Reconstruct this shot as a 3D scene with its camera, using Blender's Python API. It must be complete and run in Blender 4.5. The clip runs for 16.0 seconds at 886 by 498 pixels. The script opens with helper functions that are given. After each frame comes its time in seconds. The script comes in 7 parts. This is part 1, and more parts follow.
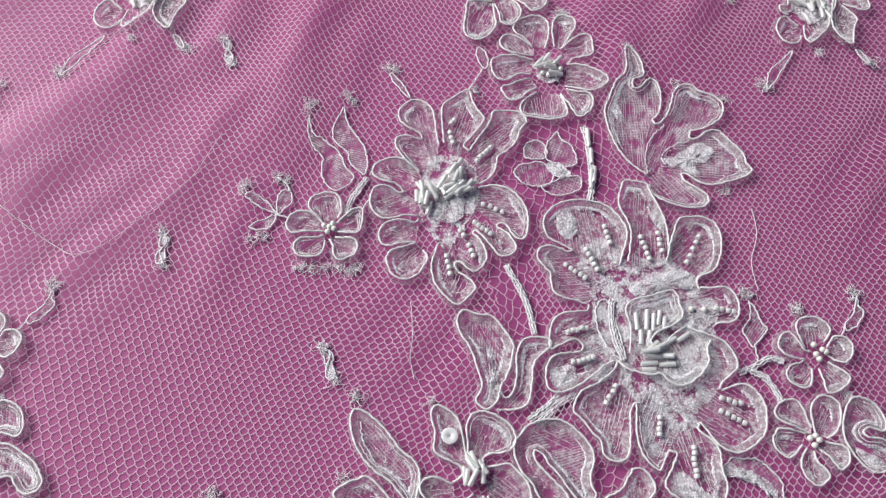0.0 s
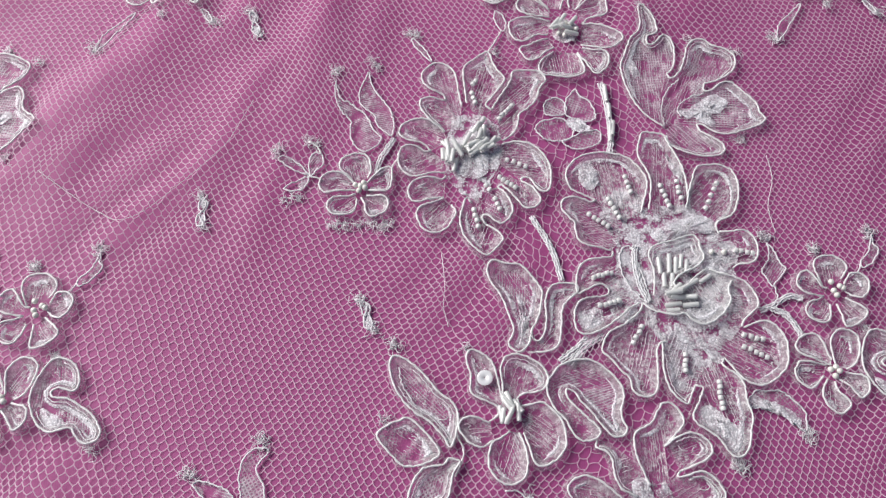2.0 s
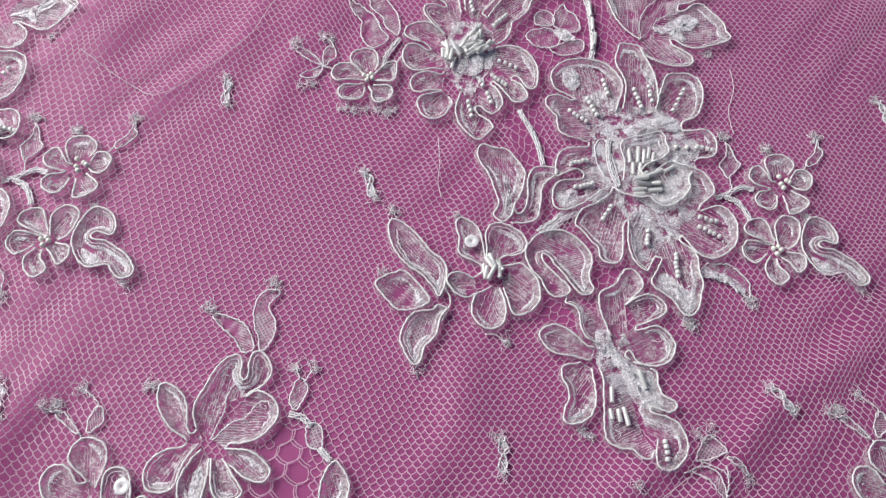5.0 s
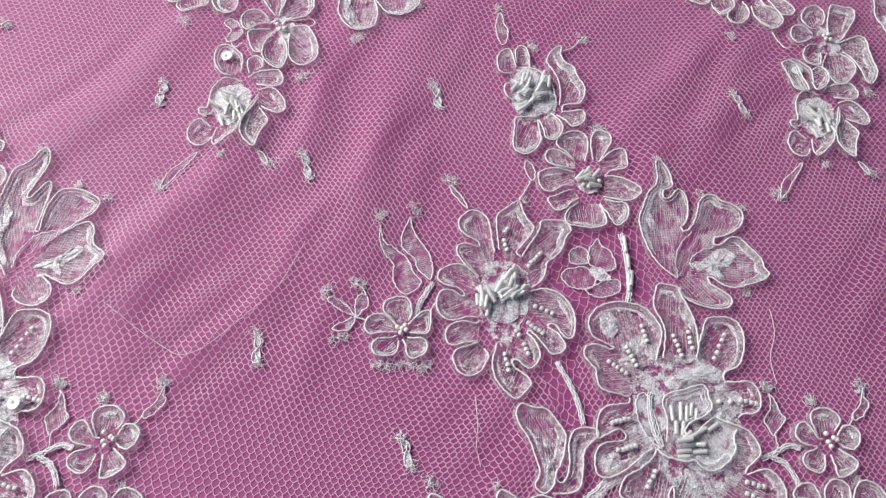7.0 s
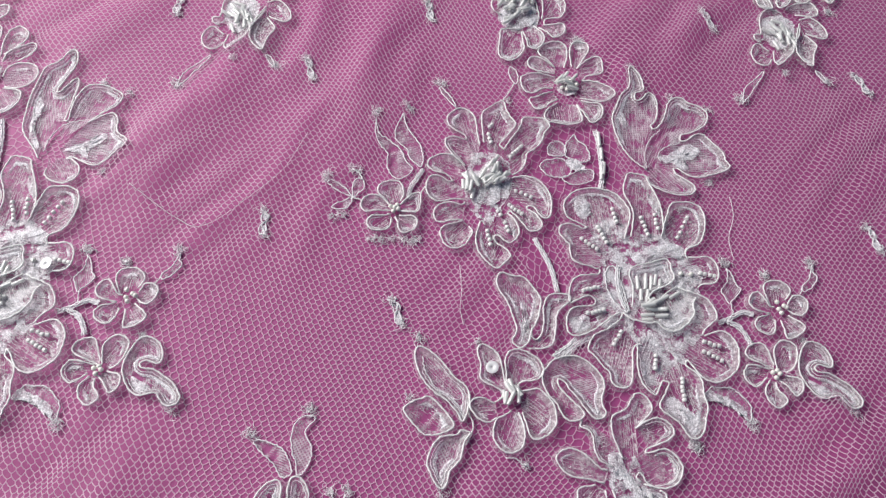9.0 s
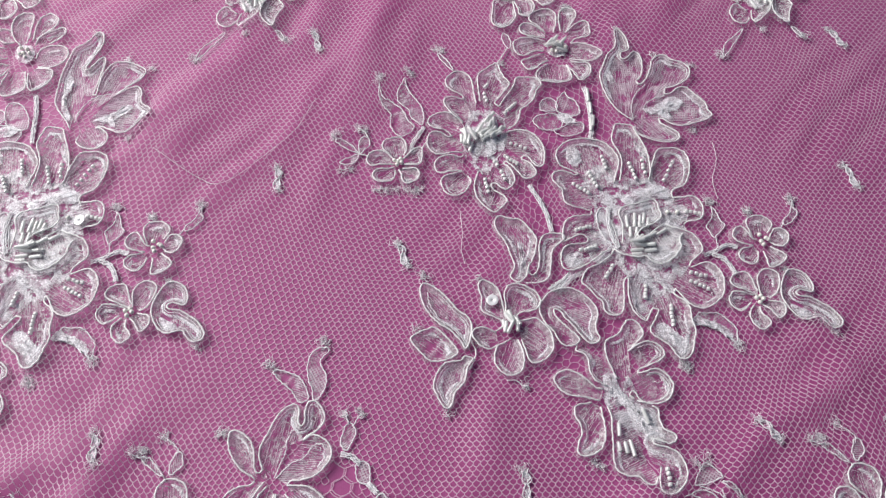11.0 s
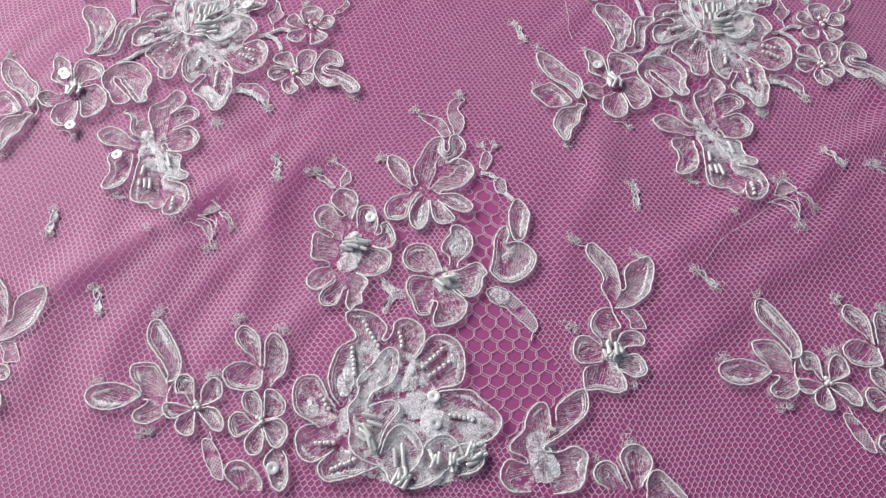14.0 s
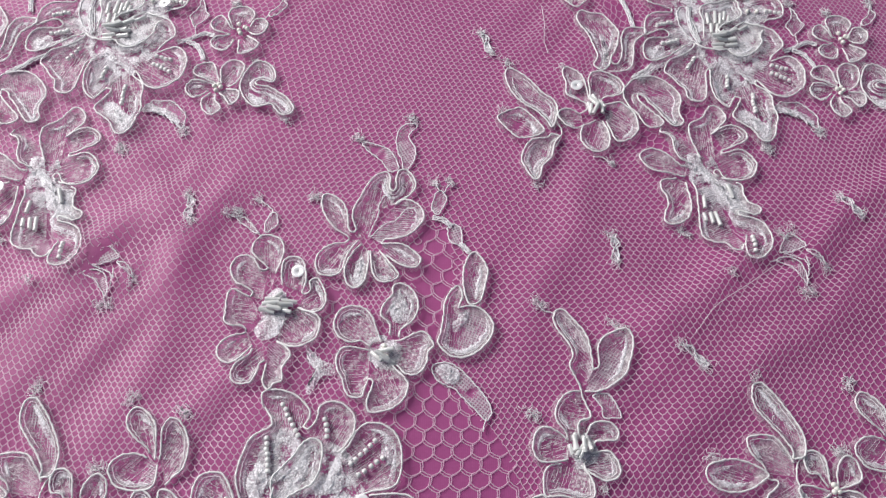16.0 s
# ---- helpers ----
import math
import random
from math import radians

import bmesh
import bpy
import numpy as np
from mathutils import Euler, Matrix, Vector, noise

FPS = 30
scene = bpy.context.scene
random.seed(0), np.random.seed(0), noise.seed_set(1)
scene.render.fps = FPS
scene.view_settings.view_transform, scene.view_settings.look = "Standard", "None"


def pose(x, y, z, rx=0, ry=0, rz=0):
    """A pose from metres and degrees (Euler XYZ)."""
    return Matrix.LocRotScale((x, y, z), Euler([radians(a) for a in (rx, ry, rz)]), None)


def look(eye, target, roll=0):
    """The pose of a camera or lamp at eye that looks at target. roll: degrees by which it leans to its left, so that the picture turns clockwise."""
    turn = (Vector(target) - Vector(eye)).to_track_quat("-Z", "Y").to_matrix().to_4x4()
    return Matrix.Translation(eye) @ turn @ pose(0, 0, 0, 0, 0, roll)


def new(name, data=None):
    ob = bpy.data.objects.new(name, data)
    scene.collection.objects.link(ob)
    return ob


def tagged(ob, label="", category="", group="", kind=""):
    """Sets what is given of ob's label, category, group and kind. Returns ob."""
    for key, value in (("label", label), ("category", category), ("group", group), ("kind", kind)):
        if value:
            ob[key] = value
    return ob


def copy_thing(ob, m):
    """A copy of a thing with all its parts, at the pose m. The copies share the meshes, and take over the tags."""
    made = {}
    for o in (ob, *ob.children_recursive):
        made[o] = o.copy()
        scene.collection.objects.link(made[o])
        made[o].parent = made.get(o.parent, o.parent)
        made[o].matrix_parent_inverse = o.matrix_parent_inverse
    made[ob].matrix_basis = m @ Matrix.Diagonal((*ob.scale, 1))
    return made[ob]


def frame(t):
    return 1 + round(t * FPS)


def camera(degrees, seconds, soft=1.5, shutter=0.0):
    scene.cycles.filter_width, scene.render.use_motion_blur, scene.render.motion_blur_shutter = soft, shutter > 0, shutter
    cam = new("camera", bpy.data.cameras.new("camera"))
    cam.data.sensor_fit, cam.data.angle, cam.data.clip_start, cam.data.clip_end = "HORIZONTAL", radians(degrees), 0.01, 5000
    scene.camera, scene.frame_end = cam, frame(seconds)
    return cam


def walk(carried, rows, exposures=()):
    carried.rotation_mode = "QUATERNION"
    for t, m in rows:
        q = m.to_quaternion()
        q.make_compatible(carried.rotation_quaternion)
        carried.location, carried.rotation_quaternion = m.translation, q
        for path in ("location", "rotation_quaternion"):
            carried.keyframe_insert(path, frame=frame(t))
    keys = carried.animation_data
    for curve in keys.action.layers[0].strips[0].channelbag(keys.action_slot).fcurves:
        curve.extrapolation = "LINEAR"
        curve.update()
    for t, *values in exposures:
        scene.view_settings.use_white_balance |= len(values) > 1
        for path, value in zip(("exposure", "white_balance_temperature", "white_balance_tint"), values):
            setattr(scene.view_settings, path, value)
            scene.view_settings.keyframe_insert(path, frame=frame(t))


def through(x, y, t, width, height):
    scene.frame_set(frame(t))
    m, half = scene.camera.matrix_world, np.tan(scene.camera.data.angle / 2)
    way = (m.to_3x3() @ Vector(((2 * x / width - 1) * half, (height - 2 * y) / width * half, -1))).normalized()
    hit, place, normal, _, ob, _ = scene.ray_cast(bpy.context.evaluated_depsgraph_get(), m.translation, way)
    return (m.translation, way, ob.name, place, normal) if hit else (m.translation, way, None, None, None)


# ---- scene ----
from mathutils import geometry

cam = camera(55.70, 16.0, 1.35)
PATH = [
    (0, (0.11763, -0.07492, 0.23367), (0.2161, 0.7556, -1.5831), 7.064),
    (0.5, (0.12032, -0.05301, 0.23426), (0.2235, 0.7676, -1.5867), 6.465),
    (1, (0.11366, -0.05938, 0.23430), (0.2183, 0.7704, -1.5824), 5.762),
    (1.5, (0.11428, -0.07027, 0.23754), (0.2042, 0.7530, -1.5830), 4.672),
    (2, (0.11053, -0.09015, 0.23774), (0.1915, 0.7258, -1.5865), 4.071),
    (2.5, (0.09685, -0.11264, 0.23815), (0.1707, 0.7267, -1.5757), 3.515),
    (3, (0.09095, -0.13181, 0.23540), (0.1518, 0.7104, -1.5776), 3.029),
    (3.2, (0.08624, -0.14144, 0.23016), (0.1428, 0.7100, -1.5787), 2.809),
    (5.3, (0.10913, -0.13560, 0.25868), (0.2177, 0.6541, -1.5756), 8.616),
    (5.5, (0.10493, -0.12356, 0.26168), (0.2150, 0.6802, -1.5664), 8.454),
    (6, (0.10310, -0.07355, 0.27258), (0.2319, 0.7536, -1.5438), 8.772),
    (6.5, (0.09767, -0.05132, 0.27863), (0.2297, 0.7991, -1.5267), 8.800),
    (7, (0.09204, -0.06354, 0.27786), (0.2094, 0.7996, -1.5225), 8.006),
    (7.5, (0.09471, -0.08079, 0.27806), (0.2075, 0.7878, -1.5199), 7.585),
    (8, (0.08813, -0.09474, 0.27508), (0.2079, 0.7759, -1.5215), 8.102),
    (8.5, (0.08730, -0.11089, 0.28002), (0.1846, 0.7623, -1.5167), 7.170),
    (8.7, (0.09184, -0.11385, 0.28313), (0.1958, 0.7553, -1.5151), 7.661),
    (10.8, (0.10895, -0.14996, 0.29382), (0.1600, 0.7579, -1.4875), 2.362),
    (11, (0.10477, -0.15626, 0.29393), (0.1565, 0.7705, -1.4776), 2.361),
    (11.5, (0.08688, -0.17281, 0.30042), (0.1241, 0.7613, -1.4677), 1.636),
    (12, (0.07528, -0.19345, 0.30143), (0.0828, 0.7363, -1.4693), 0.207),
    (12.5, (0.06820, -0.21634, 0.30314), (0.0738, 0.7084, -1.4702), 0.348),
    (13, (0.05612, -0.24041, 0.30099), (0.0689, 0.6858, -1.4716), 1.132),
    (13.5, (0.05082, -0.26022, 0.29771), (0.0707, 0.6709, -1.4722), 1.454),
    (14, (0.05141, -0.27705, 0.29860), (0.0992, 0.6585, -1.4685), 2.035),
    (14.5, (0.07601, -0.27872, 0.30268), (0.1590, 0.6635, -1.4595), 2.555),
    (15, (0.07972, -0.26352, 0.29012), (0.1808, 0.6546, -1.4838), 3.638),
    (15.5, (0.07671, -0.24391, 0.28084), (0.1588, 0.6501, -1.5064), 4.095),
    (16, (0.07077, -0.22041, 0.26576), (0.1326, 0.6319, -1.5425), 4.292),
]
walk(cam, [(t, look(eye, target, roll)) for t, eye, target, roll in PATH], [(0, 0.0), (16, 0.0)])

# World, light and exposure: soft daylight from the upper left.
world = bpy.data.worlds.new("sky")
scene.world = world
world.use_nodes = True
wn = world.node_tree
sky = wn.nodes.new("ShaderNodeTexSky")
sky.sky_type = "NISHITA"
sky.sun_disc = False
sky.sun_elevation = radians(38)
sky.sun_rotation = radians(-60)
wn.links.new(sky.outputs[0], wn.nodes["Background"].inputs[0])
wn.nodes["Background"].inputs[1].default_value = 0.036
# Added area lamp for the unseen source; its nearness brightens the left side.
key_lamp_data = bpy.data.lights.new("key_lamp", "AREA")
key_lamp_data.shape, key_lamp_data.size, key_lamp_data.size_y = "RECTANGLE", 1.1, 0.9
key_lamp_data.energy, key_lamp_data.color = 30.9, (1.0, 0.98, 0.96)
key_lamp = new("key_lamp", key_lamp_data)
key_lamp.matrix_world = look((-0.88, 0.52, 0.82), (0.06, 0, 0))

MM = 0.001


# ---- materials ----
def material(name):
    m = bpy.data.materials.new(name)
    m.use_nodes = True
    t = m.node_tree
    return m, t, t.nodes["Principled BSDF"], t.nodes["Material Output"]


def node(t, kind, **values):
    n = t.nodes.new(kind)
    for key, value in values.items():
        n.inputs[key].default_value = value
    return n


def calc(t, op, a, b=0.0):
    n = t.nodes.new("ShaderNodeMath")
    n.operation = op
    for k, v in enumerate((a, b)):
        if isinstance(v, (int, float)):
            n.inputs[k].default_value = v
        else:
            t.links.new(v, n.inputs[k])
    return n.outputs[0]


def noise_of(t, scale, detail=3.0, rough=0.6):
    n = node(t, "ShaderNodeTexNoise", Scale=scale, Detail=detail, Roughness=rough)
    t.links.new(t.nodes["Texture Coordinate"].outputs["Object"], n.inputs["Vector"])
    return n.outputs["Fac"]


def coords(t):
    n = t.nodes.new("ShaderNodeTexCoord")
    n.name = "Texture Coordinate"
    return n.outputs["Object"]


def ramp(t, fac, low, high, a, b):
    n = t.nodes.new("ShaderNodeMapRange")
    for k, v in zip(("From Min", "From Max", "To Min", "To Max"), (low, high, a, b)):
        n.inputs[k].default_value = v
    t.links.new(fac, n.inputs["Value"])
    return n.outputs["Result"]


def blend(t, fac, a, b):
    n = t.nodes.new("ShaderNodeMix")
    n.data_type = "RGBA"
    n.inputs[6].default_value, n.inputs[7].default_value = (*a, 1), (*b, 1)
    t.links.new(fac, n.inputs[0])
    return n.outputs[2]


def bump(t, shader, height, strength, distance):
    n = node(t, "ShaderNodeBump", Strength=strength, Distance=distance)
    t.links.new(height, n.inputs["Height"])
    t.links.new(n.outputs["Normal"], shader.inputs["Normal"])


def lines(t, vector, axis, period):
    """Rows of threads: 0 in the gaps, 1 on the threads."""
    split = t.nodes.new("ShaderNodeSeparateXYZ")
    t.links.new(vector, split.inputs[0])
    wave = calc(t, "SINE", calc(t, "MULTIPLY", split.outputs[axis], 2 * math.pi / period))
    return ramp(t, wave, -1, 1, 0, 1)


def turned(t, vector, wobble=0.0):
    """Coordinates turned by a chance angle for each object, and bent a little."""
    info = t.nodes.new("ShaderNodeObjectInfo")
    spin = t.nodes.new("ShaderNodeVectorRotate")
    spin.rotation_type = "Z_AXIS"
    t.links.new(vector, spin.inputs["Vector"])
    t.links.new(calc(t, "MULTIPLY", info.outputs["Random"], 6.28), spin.inputs["Angle"])
    if not wobble:
        return spin.outputs[0]
    n = node(t, "ShaderNodeTexNoise", Scale=160.0, Detail=2.0)
    t.links.new(vector, n.inputs["Vector"])
    scale = t.nodes.new("ShaderNodeVectorMath")
    scale.operation = "SCALE"
    t.links.new(n.outputs["Color"], scale.inputs[0])
    scale.inputs["Scale"].default_value = wobble
    add = t.nodes.new("ShaderNodeVectorMath")
    add.operation = "ADD"
    t.links.new(spin.outputs[0], add.inputs[0])
    t.links.new(scale.outputs[0], add.inputs[1])
    return add.outputs[0]


def satin_material():
    m, t, s, _ = material("pink_satin")
    c = coords(t)
    weave = calc(t, "MULTIPLY", lines(t, c, 0, 0.00062), ramp(t, lines(t, c, 1, 0.0011), 0, 1, 0.6, 1))
    cloud = noise_of(t, 14.0, 4.0)
    grain = noise_of(t, 900.0, 2.0)
    fac = calc(t, "ADD", calc(t, "MULTIPLY", weave, 0.2), calc(t, "ADD", calc(t, "MULTIPLY", cloud, 0.4), calc(t, "MULTIPLY", grain, 0.4)))
    t.links.new(blend(t, fac, (0.306, 0.051, 0.181), (0.443, 0.104, 0.288)), s.inputs["Base Color"])
    s.inputs["Roughness"].default_value = 0.5
    s.inputs["Specular IOR Level"].default_value = 0.35
    s.inputs["Sheen Weight"].default_value = 0.25
    s.inputs["Sheen Roughness"].default_value = 0.4
    bump(t, s, weave, 0.07, 0.0001)
    return m


def thread_material(name, colour, through, rough=0.55, sheer=0.0, relief=0.5):
    """White yarn: rough, a little light passes through it."""
    m, t, s, out = material(name)
    coords(t)
    tone = noise_of(t, 700.0, 3.0)
    t.links.new(blend(t, tone, tuple(0.82 * v for v in colour), colour), s.inputs["Base Color"])
    s.inputs["Roughness"].default_value = rough
    s.inputs["Sheen Weight"].default_value = 0.2
    if relief:
        bump(t, s, tone, relief, 0.0002)
    soft = node(t, "ShaderNodeBsdfTranslucent", Color=(*colour, 1))
    mix = node(t, "ShaderNodeMixShader", Fac=through)
    t.links.new(s.outputs[0], mix.inputs[1])
    t.links.new(soft.outputs[0], mix.inputs[2])
    t.links.new(mix.outputs[0], out.inputs[0])
    if sheer:
        clear = node(t, "ShaderNodeBsdfTransparent")
        whole = node(t, "ShaderNodeMixShader", Fac=sheer)
        t.links.new(mix.outputs[0], whole.inputs[1])
        t.links.new(clear.outputs[0], whole.inputs[2])
        t.links.new(whole.outputs[0], out.inputs[0])
    return m


def sheer_material(name, colour, low, high, period, cross, wobble=0.0006, cotton=0.7, dots=0.0):
    """Sheer cloth woven of parallel threads, open between them: low and high are how closed the gaps and the threads are."""
    m, t, s, out = material(name)
    c = coords(t)
    v = turned(t, c, wobble)
    warp = lines(t, v, 0, period)
    if cross:
        warp = calc(t, "MAXIMUM", warp, lines(t, v, 1, period * 1.15))
    if dots:
        knob = node(t, "ShaderNodeTexVoronoi", Scale=dots, Randomness=0.45)
        t.links.new(v, knob.inputs["Vector"])
        warp = ramp(t, knob.outputs["Distance"], 0.2, 0.5, 1, 0)
    warp = calc(t, "MULTIPLY", warp, ramp(t, noise_of(t, 240.0, 3.0), 0.38, 0.58, 0.25, 1))
    fluff = ramp(t, noise_of(t, 640.0, 6.0, 0.85), 0.48, 0.60, 0, cotton)
    worn = ramp(t, noise_of(t, 170.0, 2.0), 0.34, 0.55, -0.26, 0.06)
    cover = calc(t, "ADD", ramp(t, warp, 0.3, 0.85, low, high), calc(t, "ADD", fluff, worn))
    s.inputs["Base Color"].default_value = (*colour, 1)
    s.inputs["Roughness"].default_value = 0.45
    s.inputs["Sheen Weight"].default_value = 0.3
    bump(t, s, warp, 0.5, 0.0003)
    soft = node(t, "ShaderNodeBsdfTranslucent", Color=(*colour, 1))
    cloth = node(t, "ShaderNodeMixShader", Fac=0.3)
    t.links.new(s.outputs[0], cloth.inputs[1])
    t.links.new(soft.outputs[0], cloth.inputs[2])
    clear = node(t, "ShaderNodeBsdfTransparent")
    mix = t.nodes.new("ShaderNodeMixShader")
    clamp = t.nodes.new("ShaderNodeClamp")
    t.links.new(cover, clamp.inputs["Value"])
    t.links.new(clamp.outputs[0], mix.inputs["Fac"])
    t.links.new(clear.outputs[0], mix.inputs[1])
    t.links.new(cloth.outputs[0], mix.inputs[2])
    t.links.new(mix.outputs[0], out.inputs[0])
    return m


def knobbly_material(name, colour, bare=0.35, scale=230.0):
    """Dense cottony fill stitches: small round knots with narrow gaps that show the cloth below."""
    m, t, s, out = material(name)
    c = coords(t)
    knot = node(t, "ShaderNodeTexVoronoi", Scale=1450.0, Randomness=0.9)
    t.links.new(turned(t, c, 0.0008), knot.inputs["Vector"])
    height = ramp(t, knot.outputs["Distance"], 0.1, 0.65, 1, 0)
    tone = noise_of(t, 420.0, 3.0)
    t.links.new(blend(t, tone, tuple(0.86 * v for v in colour), colour), s.inputs["Base Color"])
    s.inputs["Roughness"].default_value = 0.5
    s.inputs["Sheen Weight"].default_value = 0.2
    bump(t, s, calc(t, "ADD", height, calc(t, "MULTIPLY", noise_of(t, 2400.0, 2.0), 0.9)), 0.55, 0.0003)
    worn = ramp(t, noise_of(t, scale, 3.0), 0.36, 0.56, -bare, 0.1)
    cover = calc(t, "ADD", ramp(t, height, 0.15, 0.5, 0.55, 0.98), worn)
    clamp = t.nodes.new("ShaderNodeClamp")
    t.links.new(cover, clamp.inputs["Value"])
    clear = node(t, "ShaderNodeBsdfTransparent")
    mix = t.nodes.new("ShaderNodeMixShader")
    t.links.new(clamp.outputs[0], mix.inputs["Fac"])
    t.links.new(clear.outputs[0], mix.inputs[1])
    t.links.new(s.outputs[0], mix.inputs[2])
    t.links.new(mix.outputs[0], out.inputs[0])
    return m


def glass_material(name, colour, rough, through, coat):
    m, t, s, _ = material(name)
    coords(t)
    tone = noise_of(t, 300.0)
    t.links.new(blend(t, tone, tuple(0.88 * v for v in colour), colour), s.inputs["Base Color"])
    s.inputs["Roughness"].default_value = rough
    s.inputs["IOR"].default_value = 1.5
    s.inputs["Transmission Weight"].default_value = through
    s.inputs["Coat Weight"].default_value = coat
    s.inputs["Coat Roughness"].default_value = 0.08
    return m


def clear_material(name, colour, milk, gloss):
    """Clear cut beads: milky glass, partly seen through, with a hard gloss."""
    m, t, s, out = material(name)
    coords(t)
    tone = noise_of(t, 380.0)
    t.links.new(blend(t, tone, tuple(0.85 * v for v in colour), colour), s.inputs["Base Color"])
    s.inputs["Roughness"].default_value = 0.25
    s.inputs["Coat Weight"].default_value = 0.6
    clear = node(t, "ShaderNodeBsdfTransparent", Color=(0.97, 0.97, 0.97, 1))
    shine = node(t, "ShaderNodeBsdfGlossy", Color=(1, 1, 1, 1), Roughness=0.12)
    bare = node(t, "ShaderNodeMixShader", Fac=gloss)
    mix = node(t, "ShaderNodeMixShader", Fac=milk)
    t.links.new(clear.outputs[0], bare.inputs[1])
    t.links.new(shine.outputs[0], bare.inputs[2])
    glow = node(t, "ShaderNodeBsdfTranslucent", Color=(*colour, 1))
    milky = node(t, "ShaderNodeMixShader", Fac=0.12)
    t.links.new(s.outputs[0], milky.inputs[1])
    t.links.new(glow.outputs[0], milky.inputs[2])
    t.links.new(bare.outputs[0], mix.inputs[1])
    t.links.new(milky.outputs[0], mix.inputs[2])
    t.links.new(mix.outputs[0], out.inputs[0])
    return m


SATIN = satin_material()
NET = thread_material("nylon_net_thread", (0.99, 0.76, 0.89), 0.15, 0.45, 0.44, 0.0)
CORD = thread_material("white_cord", (0.985, 0.98, 0.97), 0.08, 0.38)
FUZZ = thread_material("fuzzy_white_thread", (0.97, 0.95, 0.97), 0.1)
FLOSS = thread_material("fine_filling_floss", (0.97, 0.91, 0.955), 0.12, 0.4, 0.0, 0.0)
SHEER = sheer_material("sheer_organza", (0.91, 0.89, 0.90), 0.06, 0.18, 0.0007, False, 0.0026, 0.75)
HATCH = sheer_material("hatched_net", (0.87, 0.84, 0.87), 0.07, 0.55, 0.0009, True, 0.0004, 0.3)
STRIPE = sheer_material("striped_net", (0.87, 0.84, 0.87), 0.06, 0.5, 0.00075, False, 0.0012, 0.55)
RIM = sheer_material("organza_rim", (0.84, 0.83, 0.83), 0.30, 0.38, 0.0006, False, 0.0016, 0.6)
FILM = sheer_material("organza_film", (0.84, 0.82, 0.83), 0.14, 0.24, 0.0006, False, 0.0016, 0.35)
LINT = thread_material("loose_lint", (0.99, 0.97, 0.99), 0.25, 0.5, 0.0, 0.0)
HAZE = sheer_material("lint_haze", (0.98, 0.96, 0.98), 0.1, 0.26, 0.0005, True, 0.002, 0.5)
DOTS = sheer_material("dotted_knit", (0.88, 0.86, 0.87), 0.16, 0.66, 0.001, False, 0.0006, 0.5, 640.0)
BACKING = knobbly_material("lace_backing", (0.95, 0.92, 0.965), 0.95, 210.0)
KNIT = knobbly_material("cottony_embroidery", (0.97, 0.94, 0.985))
BUGLE = clear_material("clear_bugle_glass", (0.99, 0.99, 0.975), 0.72, 0.12)
SEED = clear_material("milky_seed_glass", (0.99, 0.985, 0.97), 0.92, 0.12)
PEARL = glass_material("cream_pearl", (0.90, 0.88, 0.82), 0.22, 0.0, 0.8)
SEQUIN = clear_material("white_sequin", (0.98, 0.97, 0.99), 0.94, 0.3)


# ---- drape: how high the satin and the net lie ----
RIDGES = [
    (55, 51, 88, 92, 1.1, 8),
    (4, 50, 34, 109, 2.0, 8),
    (-10, 55, 18, 92, 2.2, 6),
    (67, 34, 99, 102, 1.2, 6),
    (63, 82, 105, 168, 1.6, 9),
    (-32, 116, 6, 164, 1.8, 9),
    (186, 123, 229, 179, 2.0, 7),
    (200, 110, 242, 168, 1.4, 7),
    (243, -33, 275, -51, 1.5, 9),
    (196, -107, 247, -66, 2.2, 7),
    (152, -120, 194, -95, 1.6, 7),
    (-81, -124, -30, -88, 2.0, 8),
    (-35, -53, -9, -102, 1.3, 7),
    (134, -88, 153, -124, 1.5, 9),
    (147, -163, 211, -116, 1.8, 9),
    (8, -144, -9, -157, 1.2, 6),
    (-65, -165, -43, -105, 1.8, 8),
    (-25, -154, -3, -83, 1.8, 7),
    (-98, -165, -84, -117, 1.8, 8),
    (111, -117, 127, -78, 1.4, 7),
    (162, -120, 191, -90, 1.5, 8),
    (77, 84, 98, 142, 1.6, 7),
    (192, 108, 212, 157, 1.5, 7),
    (57, 112, 65, 157, 1.5, 7),
    (216, 116, 248, 158, 1.4, 7),
]
CREASES = [
    (181, -120, 218, -88, 1.2, 3.5),
    (202, -124, 240, -88, 1.2, 3.5),
    (138, -149, 184, -104, 1.3, 4.0),
    (157, -159, 200, -121, 1.2, 4.0),
    (-26, -123, 4, -75, 1.4, 4.0),
    (-39, -142, -14, -102, 1.4, 4.0),
    (-72, -121, -44, -101, 1.2, 4.0),
    (-28, -107, -13, -69, 1.2, 3.5),
    (-52, -124, -28, -107, 1.2, 3.5),
    (45, 101, 77, 161, 1.3, 4.0),
    (-2, 71, 30, 120, 1.4, 4.0),
    (79, 94, 114, 159, 1.2, 4.0),
    (31, 33, 63, 78, 1.3, 4.0),
    (9, 81, 29, 118, 1.2, 4.0),
    (215, 132, 246, 174, 1.2, 4.0),
    (252, -19, 264, -77, 1.2, 4.0),
]


def folds(x, y):
    return ridges(x, y, RIDGES)


def creases(x, y):
    return ridges(x, y, CREASES)


